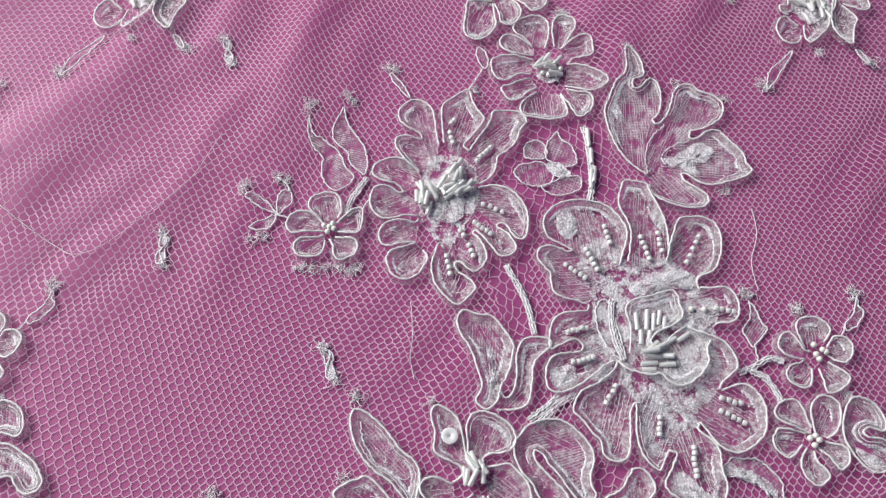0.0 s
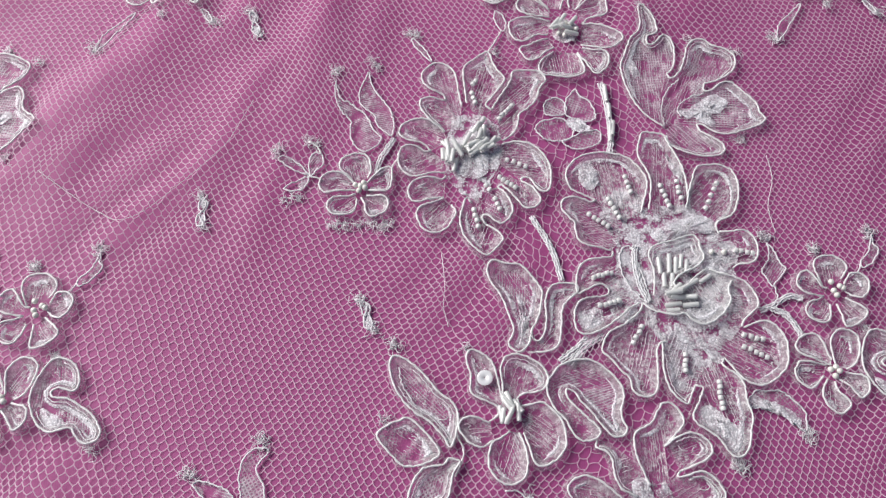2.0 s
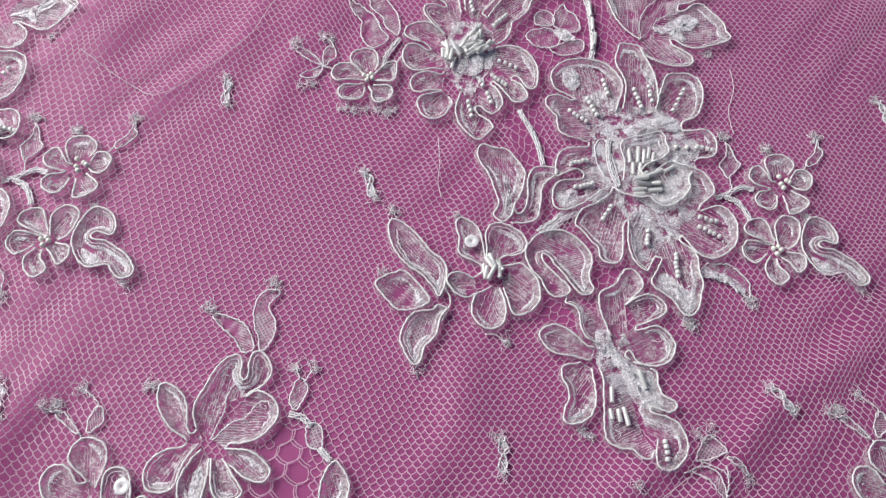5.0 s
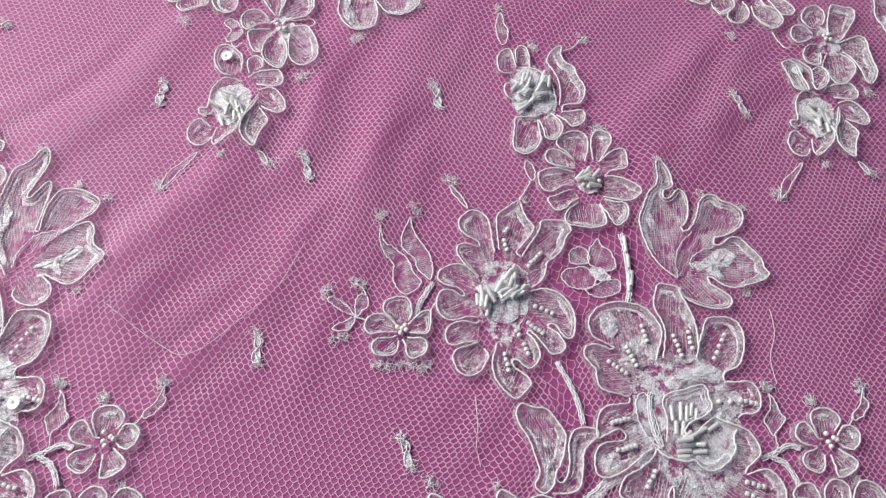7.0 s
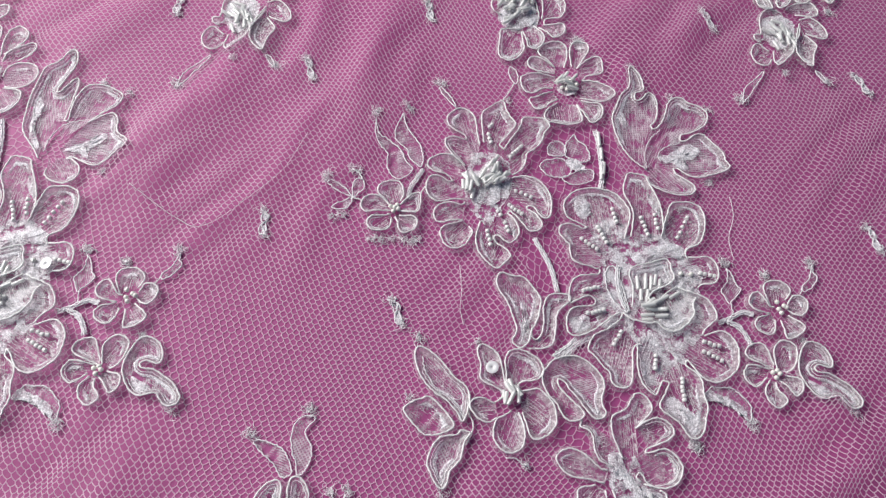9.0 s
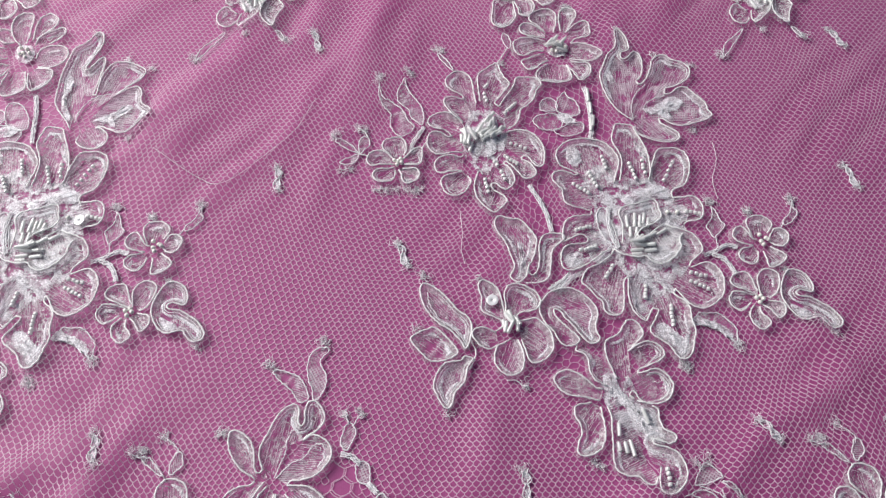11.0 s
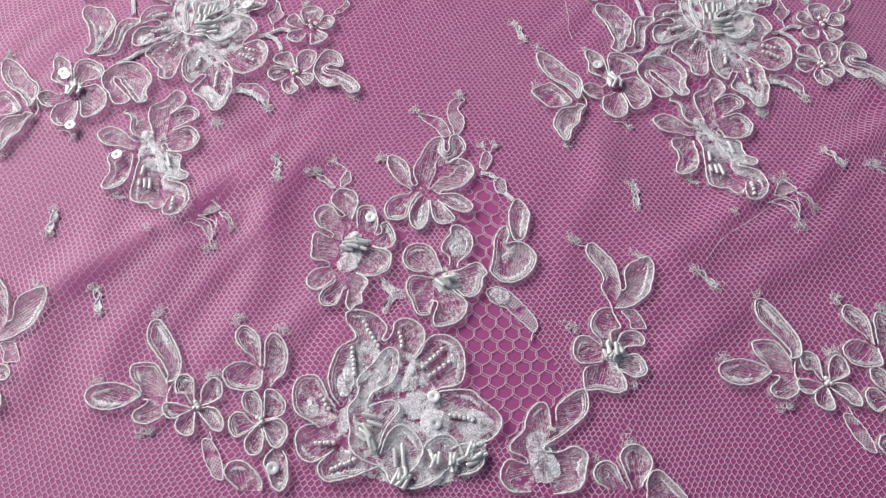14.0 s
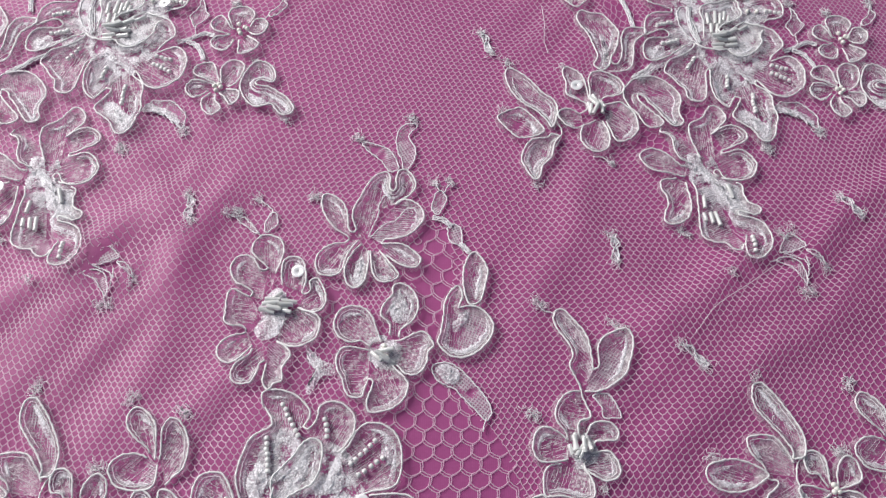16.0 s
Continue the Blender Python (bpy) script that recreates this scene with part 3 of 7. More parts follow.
def net_mesh(name, x1, y1, x2, y2, cell, radius, jitter, keep, mat, high=0.0, turn=0.0, tall=0.76, upright=0.27):
    """Hexagonal net of twisted thread, each side of a cell a three-sided strand."""
    gen = np.random.RandomState(3)
    far = math.hypot(x2 - x1, y2 - y1) / 2
    cols, rows = int(2 * far / cell) + 3, int(2 * far / (cell * tall)) + 3
    i, j = np.meshgrid(np.arange(cols), np.arange(rows))
    row, post = cell * tall, cell * upright
    cx, cy = cell * (i + 0.5 * (j % 2)) - far, row * j - far

    def placed(x, y):
        x, y = x + gen.normal(0, jitter, x.shape), y + gen.normal(0, jitter, y.shape)
        c, s = math.cos(turn), math.sin(turn)
        x, y = c * x - s * y + (x1 + x2) / 2, s * x + c * y + (y1 + y2) / 2
        wx = 3.0 * np.sin(y / 31.0 + 0.7 * np.sin(x / 47.0)) + 1.6 * np.sin((x + y) / 17.0) + 5.0 * np.sin(x / 83.0 + y / 61.0)
        wy = 3.0 * np.sin(x / 27.0 + 0.9 * np.sin(y / 39.0)) + 1.4 * np.sin((x - 0.6 * y) / 15.0) + 5.0 * np.sin(y / 77.0 - x / 58.0)
        pull = 1.25 * slack(x, y) * np.sin((0.75 * x - 0.66 * y) / 3.6 + np.sin(y / 21.0))
        return np.stack([x + wx + 0.75 * pull, y + wy - 0.66 * pull], -1)

    a, b = placed(cx, cy + row - post / 2), placed(cx + cell / 2, cy + post / 2)
    ends = [(a, b), (a[:, 1:], b[:, :-1])]
    even, odd = b[2::2, :], b[1::2, :]
    ends.append((even, a[1:-1:2, :][: len(even)]))
    ends.append((odd[:, :-1], a[0:-1:2, 1:][: len(odd)]))
    p = np.concatenate([e[0].reshape(-1, 2)[: e[1].reshape(-1, 2).shape[0]] for e in ends])
    q = np.concatenate([e[1].reshape(-1, 2) for e in ends])
    mid = (p + q) / 2
    ok = (mid[:, 0] > x1) & (mid[:, 0] < x2) & (mid[:, 1] > y1) & (mid[:, 1] < y2) & keep(mid[:, 0], mid[:, 1])
    ok &= np.linalg.norm(p - q, axis=1) < cell * 1.6
    p, q = p[ok], q[ok]
    n = len(p)
    ahead = (q - p) / (np.linalg.norm(q - p, axis=1, keepdims=True) + 1e-9)
    side = np.column_stack([-ahead[:, 1], ahead[:, 0]]) * radius
    zp, zq = veil(p[:, 0], p[:, 1]) + high, veil(q[:, 0], q[:, 1]) + high
    bow = np.where(ahead[:, 0] * ahead[:, 1] > 0, 1.0, -1.0)[:, None] * 0.07 * np.linalg.norm(q - p, axis=1, keepdims=True)
    m = (p + q) / 2 + side / radius * bow
    rings = []
    for pt, z in ((p, zp), (m, (zp + zq) / 2), (q, zq)):
        rings += [np.column_stack([pt + side, z]), np.column_stack([pt - side, z]), np.column_stack([pt, z + 0.9 * radius])]
    verts = (np.stack(rings, 1).reshape(-1, 3) * MM).astype(np.float32)
    quads = np.array([[1, 4, 5, 2], [2, 5, 3, 0], [4, 7, 8, 5], [5, 8, 6, 3]])
    loops = (np.arange(n)[:, None, None] * 9 + quads[None]).reshape(-1).astype(np.int32)
    me = bpy.data.meshes.new(name)
    me.vertices.add(9 * n)
    me.vertices.foreach_set("co", verts.ravel())
    me.loops.add(len(loops))
    me.loops.foreach_set("vertex_index", loops)
    me.polygons.add(4 * n)
    me.polygons.foreach_set("loop_start", np.arange(0, 16 * n, 4, dtype=np.int32))
    me.polygons.foreach_set("loop_total", np.full(4 * n, 4, np.int32))
    me.materials.append(mat)
    me.update(calc_edges=True)
    me.validate()
    return me


satin_sheet()
OPENINGS = [
    [(148, 64), (159, 78), (185, 80), (186, 58), (185, 50), (162, 47), (156, 28), (161, 3), (150, 3), (142, 29), (157, 40)],
    [(171, -32), (175, -33), (183, -33), (185, -38), (183, -43), (169, -42)],
    [(154, -42), (161, -45), (166, -52), (166, -57), (158, -54), (151, -50)],
    [(72, -87), (81, -87), (83, -96), (83, -108), (79, -129), (68, -127), (70, -109), (62, -109), (61, -94), (73, -94)],
    [(68, -140), (75, -139), (93, -157), (100, -166), (105, -183), (99, -196), (82, -201), (68, -188), (63, -171), (61, -155)],
    [(40, -109), (44, -109), (45, -117), (41, -121)],
    [(-80, 77), (-73, 73), (-62, 73), (-52, 72), (-49, 64), (-44, 54), (-54, 50), (-57, 46), (-68, 45), (-81, 51), (-82, 64)],
]


# ---- the lace, piece by piece: millimetres from each piece's own place ----

SHIFTS = []


def repeat(dx, dy, stretch=1.0, drift=0.0, leave=()):
    """The pattern of the lace comes again at its width: a copy of every piece made since the last one; drift: how far its upper part is pulled aside; leave: the pieces that differ."""
    for ob in list(MADE):
        if ob.name in leave:
            continue
        x, y = ob.location.x / MM, ob.location.y / MM
        upper = min(1.0, max(0.0, (y + 150) / 35))
        u, v = x + dx + drift * upper, y * stretch + dy - 0.8 * drift * upper
        SHIFTS.append((ob, np.array((u - x, v - y))))
        copy_thing(ob, pose(u * MM, v * MM, float(lift(np.float64(u), np.float64(v)) - lift(np.float64(x), np.float64(y))) * MM))


def fine_thread(ob, knots):
    v, f = tube(raised(ob, knots, 0.9, wobble=0.05), 0.13, sides=4)
    part("strand", mesh_of("strand", v, f, [FUZZ]), ob)


def thread_sprig(x, y, turn):
    f = thing("thread_sprig", x, y, "tiny twisted white thread sprig lying on the net", "sprig", "thread sprigs on the net")
    c, s = math.cos(radians(turn)), math.sin(radians(turn))

    def at(*places):
        return [(c * 1.1 * u - s * 1.1 * v + rng.gauss(0, 0.15), s * 1.1 * u + c * 1.1 * v + rng.gauss(0, 0.15)) for u, v in places]

    leaflet(f, at((-0.4, 4.2), (0.9, 3.2), (1.7, 1.6), (0.7, -0.3), (-0.6, 0.4), (-0.9, 2.2)), BACKING)
    leaflet(f, at((0.4, 0.2), (1.4, -1.4), (1.5, -3.4), (0.4, -4.8), (-0.9, -3.4), (-0.7, -1.4)), BACKING)
    stitch(f, at((-1.6, 4.9), (-0.3, 3.6), (1.3, 2.4), (0.4, 0.2), (-0.6, -1.6), (0.6, -3.2), (1.7, -4.9)))
    stitch(f, at((0.3, 3.4), (0.8, 4.4), (0.9, 5.0)))
    for u, v in at((-1.0, 4.8), (0.9, -4.8)):
        tuft(f, u, v)


# The large motif.

f = thing("small_lace_flower", 96, 37, "white corded lace flower with five looped petals and pearl centre", "flower", "lace flowers on the net")
petal(f, [(-2.8, 2.6), (-4.3, 4.7), (-6.7, 6.5), (-7.1, 8.9), (-5.8, 11.0), (-2.3, 12.4), (0.9, 12.1), (2.5, 9.9), (2.9, 6.6), (1.7, 4.0)])
petal(f, [(-2.5, 2.2), (-5.7, 5.2), (-9.2, 5.8), (-12.4, 4.3), (-13.5, 1.4), (-12.8, -0.9), (-10.7, -1.5), (-6.4, -0.8), (-2.1, -0.3)])
petal(f, [(-2.1, -1.6), (-4.6, -2.7), (-8.9, -3.4), (-10.7, -5.2), (-10.7, -7.5), (-9.4, -9.0), (-6.2, -9.4), (-3.3, -8.7), (-2.0, -6.9), (-1.7, -3.5)])
petal(f, [(-0.3, -3.2), (0.9, -5.5), (1.1, -8.3), (2.7, -10.2), (4.9, -9.7), (7.5, -8.2), (8.3, -5.6), (7.8, -3.7), (5.7, -2.7), (1.4, -2.5)])
petal(f, [(1.4, 2.1), (4.8, 5.5), (7.4, 7.3), (9.4, 7.0), (9.5, 2.9), (9.0, 0.1), (7.5, -1.2), (4.0, -1.0), (0.5, -0.2)])
cord(f, [(9.5, 2.9), (9.4, 6.8), (10.4, 9.8), (13.6, 13.3)])
pearls(f, (-2.1, 1.2), (0.5, 1.9), (-1.0, -0.9), (0.9, 0.2), (-0.5, 0.8))
tuft(f, -8.7, -12.7)
tuft(f, -5.6, -12.4)
tuft(f, -1.4, -12.5)
tuft(f, 2.4, -12.0)
tuft(f, 5.8, -13.4)
tuft(f, 8.3, -11.8)

f = thing("lace_leaf_sprig", 96, 65, "pair of thin white net leaves with stitched edges", "leaf", "lace leaves on the net")
leaflet(f, [(-8.8, 13.1), (-8.2, 8.3), (-6.7, 5.5), (-4.5, 4.9), (-1.7, 2.3), (1.1, 0.2), (3.3, -5.0), (6.2, -9.4), (2.1, -13.7), (-0.2, -13.7), (-2.7, -11.6), (-4.0, -7.0), (-4.0, -2.2), (-6.2, 0.3), (-8.1, 3.5), (-9.1, 8.3)])
leaflet(f, [(2.2, 16.8), (3.2, 11.8), (5.6, 7.5), (8.3, 3.6), (9.8, 0.0), (10.3, -5.1), (9.4, -8.2), (6.9, -6.1), (4.7, -3.6), (3.8, 0.1), (0.1, 3.3), (-1.2, 6.9), (-0.5, 10.8), (0.9, 14.0)])
stem(f, [(10.5, -9.2), (7.4, -14.2), (5.7, -17.2), (4.5, -22.1)])
tuft(f, -9.7, 16.1)
tuft(f, -8.4, 17.9)
tuft(f, 3.1, 21.7)
tuft(f, 4.6, 19.5)

f = thing("lace_sprig", 76, 44, "tiny forked white thread sprig with three leaflets", "leaf", "lace leaves on the net")
leaflet(f, [(-6.9, 4.4), (-4.3, 4.9), (-1.6, 3.3), (1.2, 0.9), (3.0, -1.6), (-0.5, -0.2), (-3.6, 1.4)])
leaflet(f, [(3.5, -1.6), (2.9, 1.3), (3.4, 5.2), (5.3, 6.8), (7.1, 5.5), (7.4, 2.2), (5.6, 0.3)])
leaflet(f, [(2.5, -2.2), (0.5, -3.3), (-2.9, -4.8), (-4.9, -6.3), (-2.8, -7.3), (0.6, -6.8), (2.6, -4.5)])
cord(f, [(2.5, -2.0), (5.3, -2.6), (7.4, -3.5)])
cord(f, [(6.8, 6.1), (5.3, 8.8), (2.5, 10.8)])
tuft(f, -7.8, 6.4)
tuft(f, -6.7, 8.2)
tuft(f, 2.2, 11.0)
tuft(f, 5.2, 10.0)
tuft(f, -4.3, -10.5)
tuft(f, -0.1, -9.8)

f = thing("beaded_lace_flower", 133, 51, "large white corded lace flower with clear bugle beads heaped at centre", "flower", "lace flowers on the net")
backing(f, [(-8.8, 7.5), (-5.0, 13.7), (2.3, 13.6), (7.6, 9.3), (8.8, -0.9), (4.7, -10.7), (-0.9, -18.3), (-6.0, -14.4), (-10.2, -6.5)])
petal(f, [(-3.9, 17.3), (-4.8, 23.3), (-5.7, 29.2), (-8.1, 32.7), (-11.8, 33.9), (-15.4, 31.7), (-17.1, 28.9), (-16.1, 25.4), (-13.0, 22.9), (-9.7, 21.4), (-9.2, 19.3)], [(-5.1, 9.5)])
petal(f, [(-9.2, 19.3), (-12.2, 19.7), (-14.9, 20.0), (-17.3, 19.2), (-17.9, 17.1), (-16.9, 14.3), (-14.2, 10.7), (-11.5, 8.6), (-10.1, 6.9)], [(-5.1, 9.5)])
petal(f, [(-10.1, 6.9), (-11.0, 8.6), (-14.2, 10.7), (-17.8, 11.6), (-21.4, 10.8), (-24.2, 8.8), (-24.9, 6.2), (-23.3, 4.1), (-20.6, 3.0), (-17.1, 2.2), (-14.8, -0.1)], [(-9.0, 3.5)])
petal(f, [(-14.8, -0.1), (-16.6, -0.4), (-19.4, 1.2), (-23.3, 1.3), (-25.1, -1.3), (-25.3, -5.3), (-24.3, -7.8), (-21.7, -9.8), (-18.2, -9.7), (-13.7, -8.4), (-10.6, -8.5)], [(-9.2, -4.6)])
petal(f, [(-10.2, -9.4), (-11.5, -10.8), (-15.5, -10.3), (-19.6, -11.2), (-22.1, -13.7), (-22.3, -16.3), (-21.3, -18.8), (-19.2, -19.2), (-14.8, -18.0), (-11.0, -17.1)])
petal(f, [(-11.0, -17.7), (-14.0, -19.0), (-18.3, -20.8), (-19.8, -23.2), (-19.3, -26.3), (-17.6, -29.1), (-14.3, -30.1), (-10.8, -28.7), (-8.5, -25.6), (-7.5, -22.5), (-8.8, -20.0)])
petal(f, [(-2.4, -19.4), (-3.9, -17.5), (-5.4, -21.6), (-6.3, -25.7), (-5.6, -30.3), (-3.0, -34.5), (1.2, -38.0), (4.2, -35.9), (6.8, -32.4), (4.9, -29.2), (1.8, -27.1)], [(0.0, -16.4)])
petal(f, [(1.8, -27.1), (0.7, -24.9), (2.3, -24.0), (4.7, -26.3), (6.9, -27.2), (9.5, -25.1), (10.5, -22.3), (9.8, -19.1), (8.3, -16.0), (6.3, -14.0)], [(1.9, -14.5)])
petal(f, [(6.3, -14.0), (7.6, -13.3), (9.7, -15.6), (11.8, -18.5), (14.2, -21.6), (16.6, -22.0), (19.0, -20.6), (19.7, -18.7), (17.7, -14.8), (15.2, -12.5), (14.0, -11.7)], [(6.6, -8.8)])
petal(f, [(14.0, -11.7), (14.5, -10.5), (16.6, -10.9), (18.6, -14.3), (20.6, -16.2), (22.6, -15.5), (23.6, -12.0), (23.6, -7.1), (22.1, -3.1), (19.7, -0.1), (16.2, 2.0), (12.6, 2.7), (8.6, 1.9)], [(6.8, -4.8)])
petal(f, [(6.1, 15.6), (8.1, 18.8), (11.1, 23.0), (13.0, 26.3), (14.0, 29.6), (17.2, 30.2), (22.0, 30.1), (24.1, 28.3), (24.8, 26.1), (22.5, 22.9), (21.1, 18.6), (18.0, 15.0), (15.1, 12.8), (14.3, 9.2), (12.5, 5.8), (8.7, 3.2)], [(5.3, 7.3)])
petal(f, [(-2.1, 17.9), (-2.8, 24.3), (-2.9, 29.8), (-1.9, 32.6), (1.5, 35.3), (5.0, 37.9), (6.7, 37.0), (7.1, 34.1), (8.8, 30.3), (11.0, 27.0), (9.9, 24.6), (6.7, 20.3), (4.1, 17.2), (6.1, 15.2)], [(1.3, 11.5)])
patch(f, [(-8.4, -6.5), (-4.1, -9.6), (1.2, -10.2), (3.5, -6.8), (4.4, 1.2), (4.8, 8.3), (-0.6, 9.9), (-3.5, 5.4), (-8.1, 1.4)])
heap(f, 1.5, 4.3, 5.4, 5.7, 13)
heap(f, -6.3, -2.2, 5.0, 4.0, 9)
bead_row(f, -0.6, 22.6, 1.0, 17.4, 3)
bead_row(f, 1.5, 27.5, 0.1, 24.7, 2)
bead_row(f, 7.7, 11.0, 13.6, 17.6, 5)
bead_row(f, 9.0, -3.5, 17.0, -7.0, 4)
bead_row(f, 6.2, -9.8, 12.8, -14.7, 5)
bead_row(f, 2.5, -12.6, 4.1, -15.7, 2)
bead_row(f, 4.7, -17.4, 6.9, -22.6, 3)
bead_row(f, -1.9, -21.1, -0.4, -28.6, 4)
leaflet(f, [(-20.1, 44.6), (-18.2, 43.4), (-15.4, 40.0), (-13.3, 35.4), (-14.6, 35.9), (-17.0, 38.9), (-19.2, 41.8)])
tuft(f, -20.7, 47.3)
tuft(f, -18.7, 46.9)
stem(f, [(16.5, -24.3), (19.2, -29.5), (21.5, -34.5), (23.1, -39.9), (24.2, -46.5)])

f = thing("pearl_lace_flower", 167, 101, "round white corded lace flower with nine petals and pearl cluster", "flower", "lace flowers on the net")
petal(f, [(-1.1, 7.2), (0.4, 12.4), (0.2, 17.7), (-2.3, 20.2), (-5.3, 20.2), (-9.2, 18.7), (-11.7, 16.0), (-11.2, 12.9), (-8.0, 10.9), (-5.5, 8.1)])
petal(f, [(2.3, 7.8), (1.7, 13.8), (2.5, 18.5), (4.5, 20.5), (7.0, 20.5), (9.6, 18.7), (9.7, 15.3), (7.0, 10.8), (4.4, 6.8)])
petal(f, [(4.4, 6.8), (8.1, 10.0), (11.6, 12.0), (14.5, 11.5), (15.2, 7.7), (14.9, 4.3), (11.9, 2.9), (8.5, 2.6), (6.1, 0.5)])
petal(f, [(6.1, 0.5), (9.3, 0.1), (12.6, -0.8), (15.7, -2.5), (18.8, -5.0), (19.2, -7.4), (16.0, -10.0), (11.6, -10.6), (8.4, -9.4), (4.8, -8.5)])
petal(f, [(5.1, -9.5), (8.3, -10.9), (12.6, -11.8), (13.7, -14.9), (12.5, -18.6), (9.4, -21.1), (7.4, -19.9), (5.6, -16.3), (3.2, -11.5)])
petal(f, [(3.1, -12.0), (4.5, -16.4), (4.8, -20.0), (2.9, -21.7), (-1.5, -22.5), (-5.7, -21.9), (-9.9, -21.0), (-10.8, -17.9), (-8.8, -14.3), (-4.8, -11.2)])
petal(f, [(-4.7, -9.3), (-8.1, -11.8), (-10.5, -14.3), (-13.8, -15.3), (-16.4, -12.5), (-16.7, -10.1), (-13.4, -9.0), (-10.0, -6.9), (-6.6, -5.6)])
petal(f, [(-5.3, 2.0), (-12.6, 3.0), (-17.7, 2.1), (-20.0, -0.2), (-19.6, -4.2), (-17.6, -7.1), (-14.3, -7.0), (-10.9, -4.5), (-6.4, -3.9)])
petal(f, [(-5.2, 3.7), (-11.4, 3.8), (-15.7, 5.5), (-16.8, 8.8), (-14.9, 11.2), (-12.0, 11.3), (-8.8, 9.6), (-4.9, 7.3)])
patch(f, [(-2.7, 2.0), (2.9, 2.2), (4.5, -1.6), (2.4, -5.9), (-2.3, -6.7), (-4.6, -3.1)])
pearls(f, (-1.8, -1.2), (1.0, -1.7), (0.1, 0.8), (-0.6, -4.5), (1.9, -4.1), (2.3, 0.4), (-2.7, -3.8), (3.6, -2.1))
heap(f, -0.1, -1.7, 4.9, 4.5, 6)
tuft(f, 5.4, 23.2)
tuft(f, 7.0, 22.4)
tuft(f, 3.9, 21.8)

f = thing("crest_lace_flower", 152, 136, "upright white corded lace flower with dense beaded throat", "flower", "lace flowers on the net")
backing(f, [(-13.2, 13.3), (-4.7, 17.9), (2.0, 12.4), (4.9, 4.1), (3.1, -5.6), (-6.2, -8.7), (-12.5, -7.5)])
petal(f, [(-13.2, 13.3), (-17.8, 13.7), (-18.8, 18.8), (-17.4, 23.2), (-13.8, 24.8), (-12.3, 22.0), (-10.9, 16.8)])
petal(f, [(-10.6, 18.6), (-11.1, 23.5), (-9.5, 26.5), (-7.1, 26.3), (-5.7, 22.8), (-5.3, 17.0)])
cord(f, [(-5.5, 17.0), (-1.4, 15.2), (2.0, 12.4), (3.9, 6.8), (4.8, -0.6)])
petal(f, [(5.7, -1.4), (6.5, 4.1), (6.0, 9.7), (4.0, 14.5), (1.7, 19.0), (3.4, 23.5), (6.5, 26.8), (8.4, 27.2), (7.8, 22.8), (9.5, 19.0), (12.8, 16.6), (13.9, 12.3), (16.3, 7.3), (16.2, 3.1), (13.8, -0.9), (9.8, -1.3), (7.0, -2.2), (6.6, -5.0)])
petal(f, [(6.6, -5.0), (10.0, -4.9), (14.6, -4.7), (15.5, -7.9), (13.6, -11.2), (9.9, -12.4), (7.4, -9.6), (4.2, -6.4)])
petal(f, [(-2.8, -9.1), (-1.6, -14.4), (-1.1, -17.8), (2.2, -19.0), (5.1, -16.3), (6.1, -12.3), (4.1, -8.3), (2.2, -5.7)])
petal(f, [(-3.9, -8.0), (-8.4, -8.2), (-12.4, -9.4), (-13.3, -14.2), (-14.0, -20.8), (-13.3, -24.2), (-9.4, -25.9), (-5.9, -24.0), (-3.0, -19.7), (-3.2, -15.2), (-3.5, -9.1)])
patch(f, [(-11.5, 13.4), (-12.7, 7.6), (-12.2, -0.7), (-11.8, -6.1), (-7.3, -7.3), (-2.7, -6.6), (2.8, -2.9), (2.9, 5.4), (0.0, 11.5), (-3.8, 14.2), (-8.4, 15.8)])
petal(f, [(-12.2, 8.2), (-15.8, 7.0), (-16.4, 3.3), (-14.9, 0.6), (-12.2, -0.1)])
heap(f, -3.6, 4.6, 6.5, 9.4, 13)
heap(f, -10.1, 3.5, 2.3, 8.3, 5)
leaflet(f, [(-16.6, 45.2), (-15.1, 39.7), (-13.4, 35.3), (-14.8, 29.2), (-16.5, 28.3), (-18.2, 33.6), (-18.5, 39.0)])
cord(f, [(9.5, 25.8), (13.7, 28.3), (17.7, 32.6)])
leaflet(f, [(-9.5, -28.5), (-6.9, -29.7), (-6.0, -33.5), (-6.6, -36.5), (-8.1, -36.0), (-9.7, -32.3)])
cord(f, [(-7.7, -36.8), (-10.7, -42.3), (-12.5, -45.3), (-13.7, -47.8)])
tuft(f, -16.7, 47.3)
tuft(f, -4.6, 28.7)
tuft(f, -2.8, 27.0)
tuft(f, 17.8, 33.5)
tuft(f, 18.8, 31.5)
tuft(f, -10.8, -45.3)

f = thing("lobed_lace_leaf", 208, 78, "broad lobed white lace leaf with corded edge and hatched net", "leaf", "lace leaves on the net")
petal(f, [(-11.6, -19.1), (-17.3, -14.2), (-20.9, -8.5), (-22.8, -2.6), (-23.6, 2.1), (-23.4, 5.7), (-21.3, 10.6), (-19.2, 15.6), (-15.2, 20.7), (-14.7, 29.2), (-12.6, 29.7), (-10.1, 25.9), (-9.0, 20.9), (-9.8, 18.4), (-12.8, 17.0), (-13.2, 14.0), (-10.7, 14.1), (-7.2, 17.7), (-4.7, 16.0), (-3.9, 11.1), (-5.1, 4.9), (-7.7, 2.0)], [(-10.9, -7.1)], filling=HATCH)
petal(f, [(-7.7, 2.0), (-6.5, 0.1), (-3.3, 2.6), (-1.1, 7.4), (0.5, 12.4), (3.6, 15.4), (6.8, 15.5), (9.3, 13.1), (13.5, 11.5), (16.6, 7.9), (15.4, 3.0), (11.6, -0.0), (8.1, -1.5), (4.8, -2.1)], [(-3.0, -10.4), (-11.2, -19.1), (-10.4, -7.1)], filling=HATCH)
